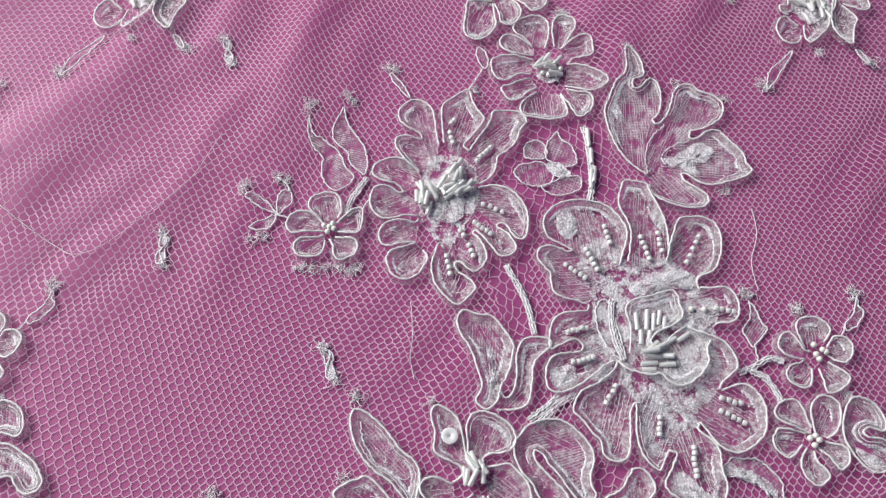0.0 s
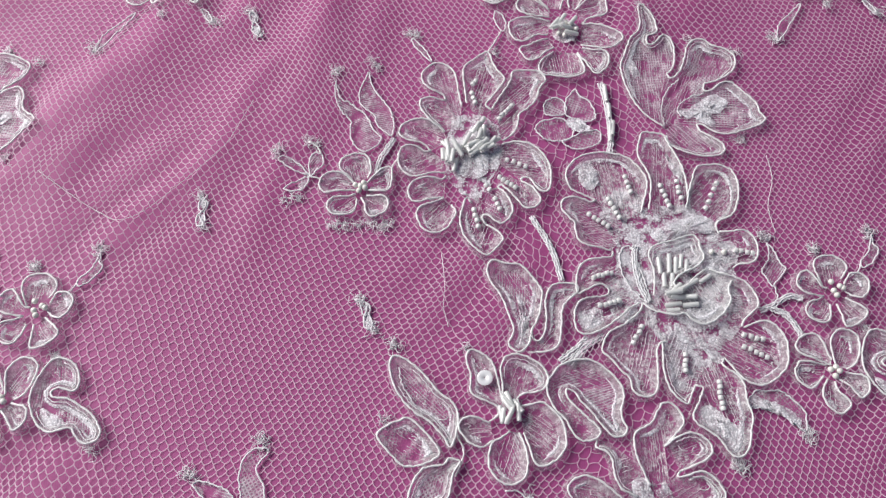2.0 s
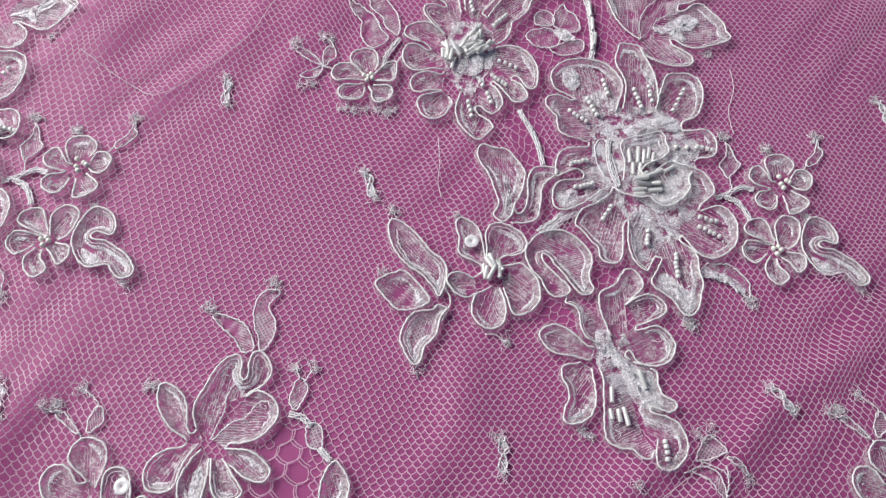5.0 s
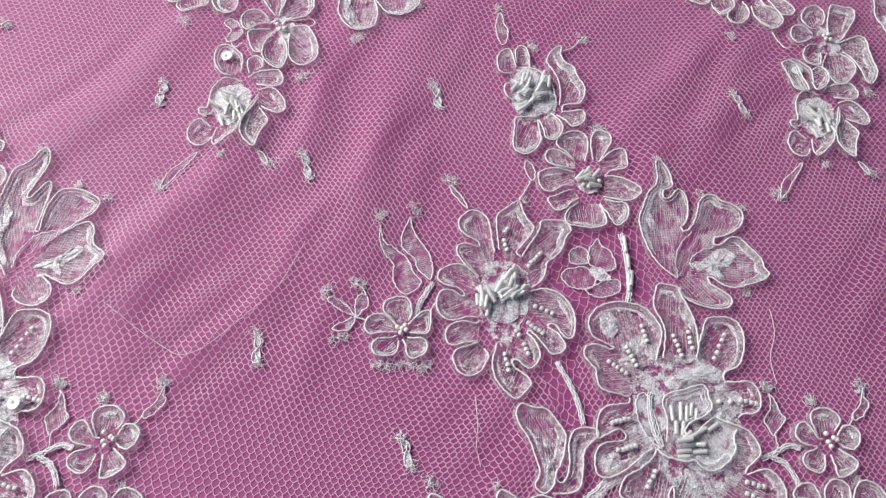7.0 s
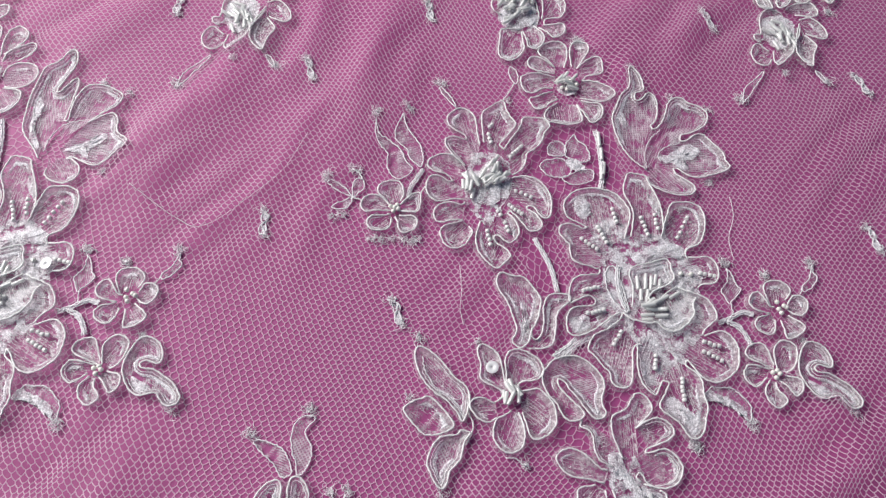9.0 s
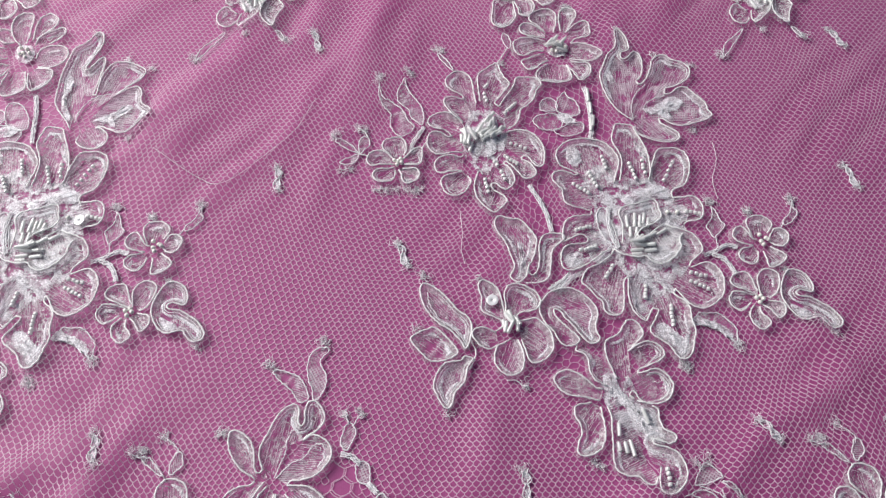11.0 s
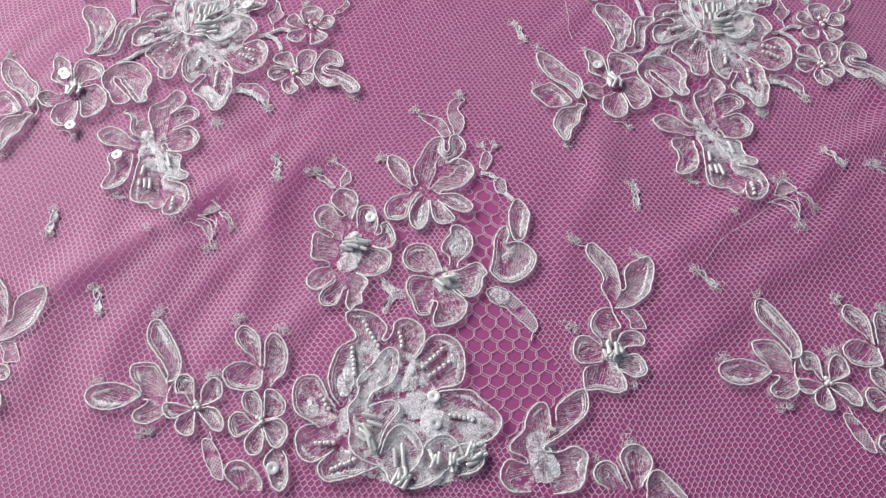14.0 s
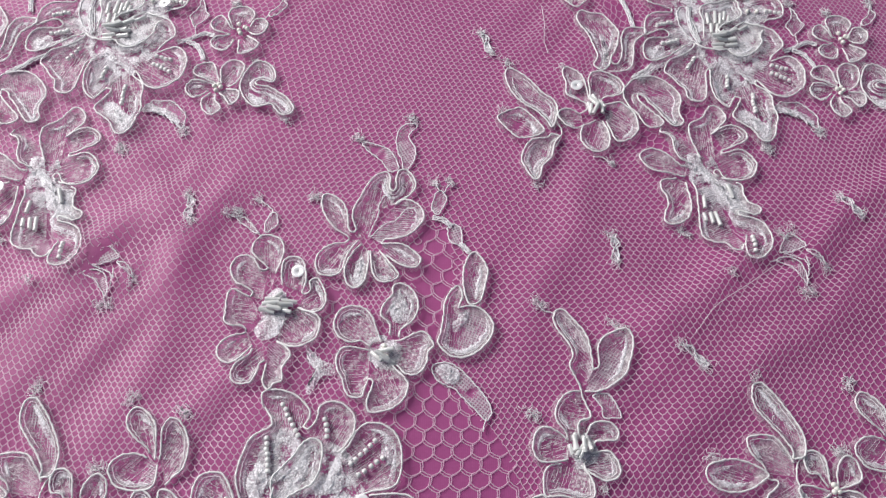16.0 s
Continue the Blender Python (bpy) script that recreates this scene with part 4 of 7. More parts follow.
petal(f, [(4.8, -2.1), (3.9, -4.9), (6.5, -5.1), (10.1, -2.7), (13.4, -2.6), (17.1, -6.5), (20.6, -11.1), (21.1, -14.6), (22.7, -17.3), (20.2, -19.6), (14.5, -21.6), (9.0, -23.0), (4.9, -21.7), (1.2, -18.4), (-0.5, -18.4)], [(-8.4, -18.6), (-5.1, -10.5)], filling=HATCH)
petal(f, [(-0.5, -18.4), (0.3, -21.3), (3.5, -24.0), (6.8, -27.3), (5.6, -30.6), (0.3, -31.3), (-5.7, -29.7), (-10.1, -26.9), (-11.4, -22.7)], [(-11.2, -19.1), (-6.2, -18.1)], filling=HATCH)
patch(f, [(-5.4, -12.8), (-1.0, -11.6), (3.2, -8.0), (7.3, -6.7), (10.9, -8.5), (11.6, -10.8), (8.3, -13.7), (3.9, -14.9), (6.5, -18.3), (3.3, -18.8), (-0.5, -15.7), (-3.7, -15.7)])
patch(f, [(-21.3, 6.3), (-19.0, 7.5), (-17.6, 5.1), (-16.9, 1.8), (-18.8, 0.5), (-20.2, 2.7)])
stitch(f, [(-11.4, -19.1), (-11.2, -12.9), (-10.0, -7.1), (-7.4, -3.5), (-3.6, 0.2)])
stitch(f, [(-5.1, -15.1), (-6.0, -12.1), (-4.4, -9.8), (-0.4, -7.3), (4.1, -6.1)])
tuft(f, -13.9, 31.5)
tuft(f, 2.7, 16.9)
tuft(f, 17.5, 11.6)
tuft(f, 13.5, -23.8)

f = thing("sheer_lace_blossom", 166, 63, "small sheer white blossom of hatched net without cord", "flower", "lace flowers on the net")
leaflet(f, [(-12.7, -3.9), (-11.0, -1.2), (-7.8, -0.4), (-4.1, 0.1), (-0.6, -2.0), (0.0, -5.1), (-2.1, -8.2), (-6.7, -8.5), (-10.2, -7.4)])
leaflet(f, [(-9.3, 4.4), (-8.2, 7.0), (-5.3, 8.2), (-2.6, 7.1), (-1.5, 4.3), (-2.7, 1.6), (-5.9, 1.2), (-8.6, 1.9)])
leaflet(f, [(-2.1, 1.6), (-1.7, 6.5), (0.5, 10.1), (2.2, 11.8), (3.2, 9.2), (5.9, 7.4), (7.4, 4.2), (7.9, -0.0), (4.0, -1.5), (0.5, 0.1)])
leaflet(f, [(-4.0, -8.8), (-0.2, -7.2), (3.7, -5.2), (8.3, -4.9), (8.9, -7.3), (7.8, -9.8), (3.0, -11.7), (-1.5, -11.3)])
patch(f, [(-2.4, -0.9), (1.4, 0.1), (4.8, -2.7), (5.5, -4.8), (1.8, -5.6), (-0.8, -4.1)])
stem(f, [(10.9, 13.9), (12.0, 7.3), (12.4, -1.2), (12.0, -9.4), (10.8, -13.9)])
bugle(f, 12.1, 12.8, 12.3, 6.3, 1.5)
bugle(f, 12.7, 5.2, 12.7, -0.1, 1.5)
bugle(f, 13.7, -1.2, 12.6, -7.4, 1.5)
bugle(f, 12.4, -2.6, 11.8, -9.4, 1.5)

f = thing("beaded_lace_rose", 189, 3, "large layered white lace rose with corded petals and bugle beads", "flower", "lace flowers on the net")
backing(f, [(-17.7, 27.0), (-7.1, 34.5), (-1.0, 26.7), (11.4, 26.5), (19.5, 16.9), (22.2, 2.4), (21.9, -13.1), (12.9, -22.0), (5.7, -30.6), (-1.4, -35.0), (-3.3, -20.7), (-7.9, -12.4), (-16.2, -12.1), (-18.5, -3.6), (-13.5, 10.3)])
patch(f, [(10.9, 7.1), (15.3, 12.4), (23.2, 13.1), (24.0, 7.7), (17.9, 2.5), (13.6, 2.6)])
patch(f, [(5.2, -7.6), (11.6, -4.4), (15.4, -7.0), (12.1, -12.0), (6.4, -11.0)])
patch(f, [(-22.5, 40.7), (-18.8, 42.6), (-16.6, 37.6), (-18.9, 32.8), (-22.8, 34.8)])
patch(f, [(-27.4, -8.5), (-21.5, -7.8), (-20.3, -12.0), (-24.7, -14.4), (-28.1, -12.7)])
heap(f, 1.6, -4.1, 5.0, 2.8, 5)
petal(f, [(-18.4, 29.0), (-21.8, 30.7), (-26.0, 32.9), (-27.3, 35.9), (-27.2, 39.2), (-25.1, 42.3), (-22.2, 44.5), (-16.6, 46.0), (-11.2, 45.5), (-6.9, 44.0), (-3.7, 40.4), (-1.5, 36.4), (-1.7, 32.5), (-3.1, 28.3), (-4.3, 24.5)], [(-10.5, 21.3)], filling=None)
petal(f, [(-18.4, 29.0), (-20.2, 28.4), (-23.6, 29.6), (-27.1, 29.9), (-29.6, 28.2), (-29.8, 25.4), (-28.1, 23.1), (-26.2, 20.6), (-26.2, 17.9), (-25.5, 14.6), (-22.7, 12.9), (-18.5, 12.2), (-15.5, 11.3)], [(-11.2, 15.7), (-12.9, 23.2)], filling=None)
petal(f, [(-15.2, 11.1), (-15.7, 9.1), (-19.7, 8.5), (-24.1, 7.5), (-26.8, 4.4), (-27.7, 0.4), (-27.5, -3.1), (-25.1, -2.1), (-21.5, -0.4), (-19.0, -0.3), (-17.8, -1.9), (-18.5, -3.6)], [(-14.2, -2.0), (-12.5, 4.9)])
petal(f, [(-18.5, -3.6), (-21.9, -4.1), (-26.2, -5.1), (-28.6, -7.6), (-29.4, -11.0), (-29.1, -14.3), (-27.3, -16.0), (-24.0, -15.8), (-19.7, -13.7), (-15.2, -10.5), (-11.5, -7.5), (-8.8, -6.4)], [(-11.5, -1.2)])
petal(f, [(-8.2, -6.6), (-8.8, -8.6), (-12.0, -11.4), (-15.6, -13.8), (-19.4, -15.7), (-21.4, -18.6), (-22.2, -21.5), (-20.0, -23.8), (-17.2, -27.6), (-15.1, -30.0), (-14.7, -33.1), (-13.3, -35.0), (-11.0, -35.5), (-8.5, -34.8), (-7.2, -32.1), (-6.5, -27.1), (-5.7, -21.5), (-3.9, -18.7), (-2.0, -19.1)], [(-3.8, -12.5)], filling=None)
petal(f, [(-3.6, -18.7), (-4.8, -27.0), (-3.5, -34.0), (-0.6, -37.3), (0.7, -37.9), (2.5, -34.9), (4.1, -32.2)], [(8.2, -26.7), (6.1, -19.6), (0.8, -13.4)], filling=None)
petal(f, [(4.1, -32.2), (6.1, -33.2), (4.2, -37.2), (1.9, -40.8), (2.0, -43.1), (5.1, -45.6), (8.1, -48.0), (9.8, -51.2), (11.8, -53.3), (14.7, -52.5), (16.8, -49.2), (17.9, -44.8), (18.8, -42.4), (18.1, -37.5), (18.1, -32.6), (16.6, -29.6), (13.4, -26.6), (13.7, -24.5)], [(10.6, -22.6)], filling=None)
patch(f, [(3.9, -39.8), (6.0, -37.8), (8.8, -38.7), (12.1, -42.5), (15.6, -45.4), (15.5, -50.2), (12.8, -52.5), (10.6, -50.3), (7.9, -46.5), (4.4, -43.7)])
bead_row(f, 11.2, -30.7, 10.9, -40.0, 6)
bead_row(f, 2.6, -22.3, 1.6, -28.9, 4)
petal(f, [(21.5, -15.1), (24.2, -14.0), (27.7, -13.3), (30.7, -15.0), (32.8, -18.7), (32.9, -22.5), (31.7, -27.3), (29.4, -30.0), (23.9, -33.0), (20.0, -32.2), (17.2, -29.6), (15.4, -26.4), (13.9, -24.4)], [(10.7, -20.3), (15.8, -14.6)])
bead_row(f, 20.0, -17.2, 27.4, -19.2, 4)
bead_row(f, 19.6, -21.0, 27.5, -24.8, 5)
petal(f, [(13.9, 4.3), (17.0, 2.5), (21.1, 1.0), (24.4, -1.2), (26.5, -4.7), (26.7, -8.2), (24.4, -10.7), (22.0, -12.6), (20.8, -14.8)], [(17.4, -13.0), (17.4, -6.2)])
petal(f, [(19.3, 16.0), (18.6, 18.8), (20.1, 20.6), (22.9, 21.5), (25.0, 23.3), (27.1, 28.1), (27.8, 31.9), (27.6, 35.8), (26.0, 38.8), (22.6, 40.3), (19.0, 40.3), (15.6, 39.6), (13.8, 36.5), (11.9, 31.3), (10.3, 25.5)], [(13.1, 20.8)])
cord(f, [(11.4, 26.5), (13.0, 32.2), (15.7, 37.0), (19.6, 38.9), (23.1, 37.9), (25.3, 34.9), (26.0, 31.0), (25.0, 26.2), (22.2, 22.5), (19.3, 20.6)])
bead_row(f, 22.0, 35.0, 15.8, 24.1, 5)
petal(f, [(-1.9, 25.2), (-0.7, 30.5), (-0.2, 35.4), (-1.4, 39.7), (-2.8, 42.7), (-3.2, 46.0), (-1.9, 50.4), (-0.6, 52.9), (2.5, 52.8), (6.1, 51.9), (7.2, 49.2), (8.5, 45.8), (10.3, 41.1), (11.4, 36.1), (11.4, 30.3)], [(8.3, 23.7), (0.2, 22.9)], filling=None)
bead_row(f, 2.7, 34.3, 5.2, 25.4, 5)
bead_row(f, 8.3, 35.8, 9.1, 28.0, 4)
patch(f, [(6.1, 45.8), (8.6, 43.7), (10.7, 40.1), (10.7, 34.2), (9.3, 36.2), (7.1, 40.2)])
petal(f, [(19.5, 16.9), (22.9, 16.5), (27.3, 16.4), (29.5, 13.9), (30.0, 10.3), (29.0, 6.7), (26.1, 5.3), (23.6, 5.5), (21.6, 4.2)], [(14.4, 7.0), (15.4, 13.3)])
pearls(f, (15.7, 9.7), (19.6, 9.6))
bead_row(f, 22.7, 10.2, 29.4, 9.0, 4)
patch(f, [(0.5, 18.8), (6.1, 20.9), (14.3, 22.6), (18.4, 20.7), (16.8, 16.6), (8.0, 16.2), (1.7, 14.5), (-2.5, 15.5)])
petal(f, [(-4.3, -4.0), (-3.5, 0.9), (-3.5, 4.7), (-4.4, 8.3), (-3.5, 11.0), (-0.3, 12.7), (4.1, 13.6), (7.8, 14.9), (10.5, 15.3), (11.9, 13.4), (12.0, 10.7), (12.8, 7.9), (10.1, 4.8), (6.9, 3.3), (4.1, 1.9), (2.1, -0.7), (3.5, -2.4), (6.2, -1.1), (10.2, 2.3), (13.4, 4.3)], [(4.7, -5.9)])
petal(f, [(-8.0, -6.4), (-5.8, -8.7), (-2.6, -10.0), (1.4, -10.9), (4.0, -10.5), (6.1, -12.7), (9.2, -14.0), (12.8, -12.9), (16.7, -9.6), (18.6, -6.2), (18.7, -2.8), (20.7, 0.6)], [(12.8, 2.6), (1.6, -4.1)])
bugle(f, -1.3, 8.3, -1.3, 2.9)
bugle(f, 2.3, 9.4, 1.4, 2.9)
bugle(f, 6.1, 9.0, 5.0, 4.5)
bugle(f, -0.3, 2.9, -0.6, -1.5)
bugle(f, 2.4, 2.8, 1.6, -1.5)
bugle(f, 5.3, -2.0, 9.9, 0.6)
bugle(f, 3.9, -5.0, 9.0, -4.8)
bugle(f, -1.4, -7.5, 3.6, -7.1)
bugle(f, 3.9, -7.6, 8.8, -7.5)
bugle(f, -1.2, -9.2, 2.8, -9.1)
bugle(f, 10.2, -0.5, 14.0, 1.9)
bugle(f, 4.2, 8.1, 3.4, 2.8)
bugle(f, 7.5, 7.2, 6.5, 2.7)
bead_row(f, -22.9, 2.2, -15.7, 3.8, 5)
bead_row(f, -21.8, -7.3, -14.4, -5.4, 5)
bead_row(f, -21.9, 24.3, -14.9, 19.1, 5)
bead_row(f, -15.1, 29.9, -11.1, 21.8, 5)
bead_row(f, -8.5, 37.9, -6.7, 30.6, 4)
bead_row(f, -8.7, -13.2, -13.0, -19.8, 4)
stem(f, [(-7.7, 12.9), (-8.5, 6.6), (-7.7, -0.4), (-5.8, -6.0)])
leaflet(f, [(-12.7, 10.3), (-10.1, 13.0), (-8.1, 10.2), (-7.0, 4.8), (-5.5, -3.9), (-7.1, -5.6), (-10.7, -1.2), (-12.9, 4.1)])
patch(f, [(1.1, -12.9), (5.7, -15.2), (10.7, -20.3), (14.0, -24.7), (11.7, -26.0), (8.0, -21.8), (3.4, -19.3), (0.6, -16.2)])
stem(f, [(-20.8, -16.2), (-25.1, -18.5), (-29.5, -22.4), (-32.2, -24.8)])

f = thing("corded_lace_leaf", 148, -3, "curled white corded lace leaf with striped filling", "leaf", "lace leaves on the net")
petal(f, [(-11.5, 14.5), (-13.3, 12.8), (-13.7, 9.8), (-12.3, 6.3), (-10.0, 2.8), (-8.4, -2.3), (-6.9, -8.6), (-8.7, -12.3), (-7.7, -14.3), (-5.4, -15.0), (-2.8, -12.8), (-1.5, -8.4), (0.6, -4.7), (2.1, 0.3), (2.3, 4.6), (-0.4, 9.0), (-3.5, 12.7), (-7.7, 13.2)], filling=STRIPE, closed=True)
petal(f, [(-1.5, -8.4), (-1.2, -10.9), (0.5, -11.6), (2.4, -8.9), (3.2, -4.8), (3.3, 0.3), (4.6, 4.2), (6.6, 6.0), (10.3, 6.3), (13.3, 5.7), (13.4, 3.5), (10.6, 1.0), (8.4, -1.5), (7.4, -7.4), (6.5, -12.3), (4.7, -14.3), (1.1, -15.0), (-2.9, -14.9)])
patch(f, [(-5.0, 3.0), (-3.4, 1.3), (-2.3, -5.5), (-2.3, -12.8), (-4.4, -12.8), (-4.7, -5.4)])

f = thing("three_bladed_lace_leaf", 113, -41, "three pointed white corded lace blades joined at one stem", "leaf", "lace leaves on the net")
petal(f, [(-7.7, 22.4), (-8.8, 19.3), (-7.7, 14.3), (-5.2, 9.4), (-1.5, 5.6), (2.2, 3.2), (5.9, -1.0), (8.1, -4.2), (9.9, 0.1), (10.5, 4.9), (8.7, 8.7), (5.0, 11.6), (2.1, 15.5), (-1.7, 19.5), (-4.9, 21.8)], filling=HATCH, closed=True)
stitch(f, [(-6.0, 19.4), (-5.3, 14.4), (-2.5, 9.5), (0.4, 4.7)])
petal(f, [(-12.4, -0.3), (-9.7, 2.0), (-6.1, 3.6), (-3.3, 4.0), (-0.5, 1.8), (2.3, -1.4), (5.0, -5.7), (3.2, -7.6), (-0.4, -9.0), (-4.9, -9.2), (-7.7, -6.9), (-10.4, -3.7)], filling=HATCH, closed=True)
petal(f, [(7.4, -7.5), (5.9, -9.1), (2.3, -9.5), (-0.4, -10.5), (-3.0, -14.2), (-4.2, -18.7), (-2.9, -22.3), (-1.1, -25.8), (0.7, -27.2), (2.4, -25.4), (3.6, -21.3), (6.8, -17.7), (7.7, -14.9), (8.6, -11.2), (10.5, -8.4)], filling=HATCH, closed=True)
cord(f, [(10.5, 6.8), (9.9, 0.1), (11.7, -4.7), (11.0, -8.4), (9.2, -12.2)])
tuft(f, -7.8, 27.1)
tuft(f, -6.8, 25.5)
tuft(f, -10.1, 3.9)
tuft(f, 0.7, -27.9)

f = thing("beaded_lace_flower", 139, -38, "white corded lace flower with five cupped petals and one sequin", "flower", "lace flowers on the net")
petal(f, [(-2.7, 6.6), (-3.7, 12.6), (-5.0, 17.0), (-7.8, 19.6), (-10.6, 20.9), (-12.2, 19.5), (-12.0, 15.8), (-11.3, 12.8), (-11.7, 8.8), (-10.2, 6.9), (-7.1, 5.4), (-4.3, 4.0), (-4.0, 1.5), (-6.6, -0.1)], [(-1.6, 2.1)])
petal(f, [(-0.5, 6.1), (-2.0, 7.0), (-2.3, 11.0), (-2.5, 15.0), (-1.1, 18.1), (1.8, 19.2), (5.5, 18.2), (9.3, 15.7), (11.0, 12.3), (10.3, 9.3), (7.1, 7.8), (3.3, 7.5), (1.5, 5.9)])
petal(f, [(1.9, 6.1), (2.2, 4.2), (5.0, 4.2), (8.8, 4.7), (11.5, 2.4), (13.8, -0.5), (14.6, -4.3), (14.2, -8.5), (10.9, -11.9), (7.2, -13.3), (5.0, -11.7), (4.1, -7.4), (2.9, -3.6)])
petal(f, [(1.6, -3.6), (3.1, -8.3), (3.2, -13.0), (1.6, -16.7), (-2.1, -18.1), (-5.6, -16.3), (-7.4, -13.2), (-7.3, -9.4), (-6.0, -6.2), (-3.6, -5.0), (-0.8, -3.2)])
petal(f, [(-6.0, -5.6), (-9.1, -7.6), (-11.9, -6.7), (-14.6, -3.9), (-15.5, -1.4), (-14.0, 0.6), (-10.9, 1.0), (-6.3, -0.8)])
heap(f, -1.0, 2.2, 3.0, 3.9, 7)
sequin(f, -7.3, 12.3)
stitch(f, [(-3.4, -19.5), (-0.3, -19.5), (2.3, -21.3), (4.1, -21.6)])
tuft(f, 3.2, -22.2)
tuft(f, -12.5, 21.9)

f = thing("notched_lace_petal", 161, -29, "notched white corded lace petal with striped net", "leaf", "lace leaves on the net")
petal(f, [(-11.4, 1.3), (-10.0, 3.3), (-7.0, 6.4), (-2.1, 8.1), (2.6, 7.6), (6.3, 5.1), (9.8, 0.7), (10.5, -3.3), (9.2, -7.2), (9.4, -10.1), (10.3, -12.6), (8.7, -14.6), (5.9, -14.4), (3.3, -11.2), (0.7, -7.4), (-1.9, -4.5), (-3.6, -1.6), (-5.9, -0.6), (-6.0, -2.6), (-3.9, -5.5), (-0.3, -9.3), (2.3, -12.2), (2.2, -14.1), (-0.1, -15.5), (-3.5, -15.2), (-5.7, -12.3), (-6.9, -9.5), (-9.5, -6.6), (-11.2, -2.7)], filling=STRIPE, closed=True)
stem(f, [(2.1, 15.2), (-2.0, 11.6), (-6.9, 8.0)])

f = thing("trailing_lace_flower", 175, -69, "white corded lace flower trailing a long bugle beaded tail", "flower", "lace flowers on the net")
backing(f, [(-5.6, 9.2), (0.1, 12.0), (5.6, 12.1), (9.4, 3.9), (14.7, -5.8), (14.8, -12.7), (6.3, -9.3), (-0.4, -4.2), (-4.3, 2.9)])
petal(f, [(1.0, 12.0), (-0.5, 15.7), (-2.0, 20.4), (-2.0, 25.1), (-0.5, 27.0), (3.4, 29.0), (5.5, 32.0), (7.7, 34.6), (10.5, 34.1), (12.6, 30.8), (12.4, 28.2), (9.6, 25.3), (6.5, 22.4)], [(6.5, 12.1)])
petal(f, [(6.5, 22.4), (9.5, 24.3), (13.4, 25.8), (17.1, 25.0), (19.6, 22.0), (18.9, 19.4), (15.4, 17.4), (12.5, 16.3), (10.2, 15.5)])
petal(f, [(10.2, 15.5), (8.9, 14.0), (11.3, 14.0), (15.1, 15.0), (17.8, 14.1), (20.3, 11.4), (21.2, 8.6), (19.9, 5.0), (17.5, 2.8), (13.7, 1.8), (10.2, 2.5), (7.5, 3.4)], [(2.6, 9.3)])
cord(f, [(12.1, 13.1), (15.9, 13.7), (18.4, 11.3), (19.6, 8.6), (18.3, 5.3), (15.7, 3.5)])
cord(f, [(6.7, 3.9), (5.0, 5.7), (6.1, 7.2), (7.4, 6.3), (8.5, 3.9), (11.0, 2.2)])
petal(f, [(-6.1, 3.4), (-11.4, 4.6), (-15.9, 5.1), (-19.4, 6.6), (-21.9, 9.9), (-22.2, 12.1), (-20.4, 13.9), (-17.1, 14.9), (-13.5, 13.7), (-10.0, 10.9), (-7.5, 8.6), (-4.5, 7.7)])
petal(f, [(-9.2, 2.8), (-14.3, 1.9), (-15.8, 0.1), (-15.8, -2.6), (-14.3, -5.2), (-13.9, -8.6), (-15.1, -11.2), (-16.1, -14.3), (-15.4, -16.3), (-12.8, -16.8), (-10.1, -15.9), (-7.3, -13.7), (-5.8, -10.3), (-5.5, -6.0), (-5.9, -1.6), (-6.2, 1.1)])
petal(f, [(-12.4, 24.9), (-13.0, 22.6), (-10.3, 21.2), (-9.0, 18.4), (-8.9, 14.6), (-7.3, 11.0), (-5.5, 10.1), (-2.9, 8.9)], [(0.1, 12.0), (-1.3, 17.6), (-5.6, 21.2), (-9.1, 24.0)])
petal(f, [(-3.8, 1.3), (-2.8, -2.4), (-3.2, -8.6), (-3.6, -14.7), (-3.4, -20.7), (-0.5, -23.6), (3.8, -24.3), (6.7, -26.6), (9.2, -27.1), (11.0, -24.3)], [(7.8, -19.5), (6.0, -9.9), (2.4, 0.1), (0.2, 3.9)], filling=STRIPE)
petal(f, [(12.5, -20.7), (11.4, -24.3), (11.1, -28.9), (13.6, -30.5), (17.1, -29.4), (20.4, -25.4), (20.8, -20.7), (18.4, -15.9), (14.3, -14.0), (11.1, -12.8), (11.0, -11.1), (13.5, -11.8), (16.6, -13.0), (19.2, -11.1), (18.4, -9.4), (15.4, -7.4), (14.4, -3.7), (14.4, 0.1), (12.3, 1.4)], [(5.9, 3.9), (2.1, 4.6), (7.1, -9.8), (9.6, -19.5)], filling=STRIPE)
patch(f, [(3.3, 6.4), (6.6, 1.3), (13.3, 0.6), (12.9, -4.9), (14.5, -12.3), (9.4, -9.8), (5.9, -3.7), (2.5, 1.3), (-0.4, 7.7)])
patch(f, [(-0.6, 14.2), (1.6, 10.3), (1.9, 6.4), (-0.8, 4.6), (-3.4, 7.7), (-4.3, 12.9)])
bugle(f, -0.4, -4.9, -0.7, -9.9)
bugle(f, -1.4, -11.8, -1.0, -15.2)
bugle(f, 1.0, -11.8, 1.5, -15.9)
bugle(f, 2.9, -11.1, 3.8, -17.1)
bugle(f, 8.7, 0.1, 10.5, -5.4)
bead_row(f, 14.4, -20.7, 14.5, -28.2, 4)
tuft(f, 5.4, -34.7)
tuft(f, -10.3, -18.3)
tuft(f, -8.7, -19.5)

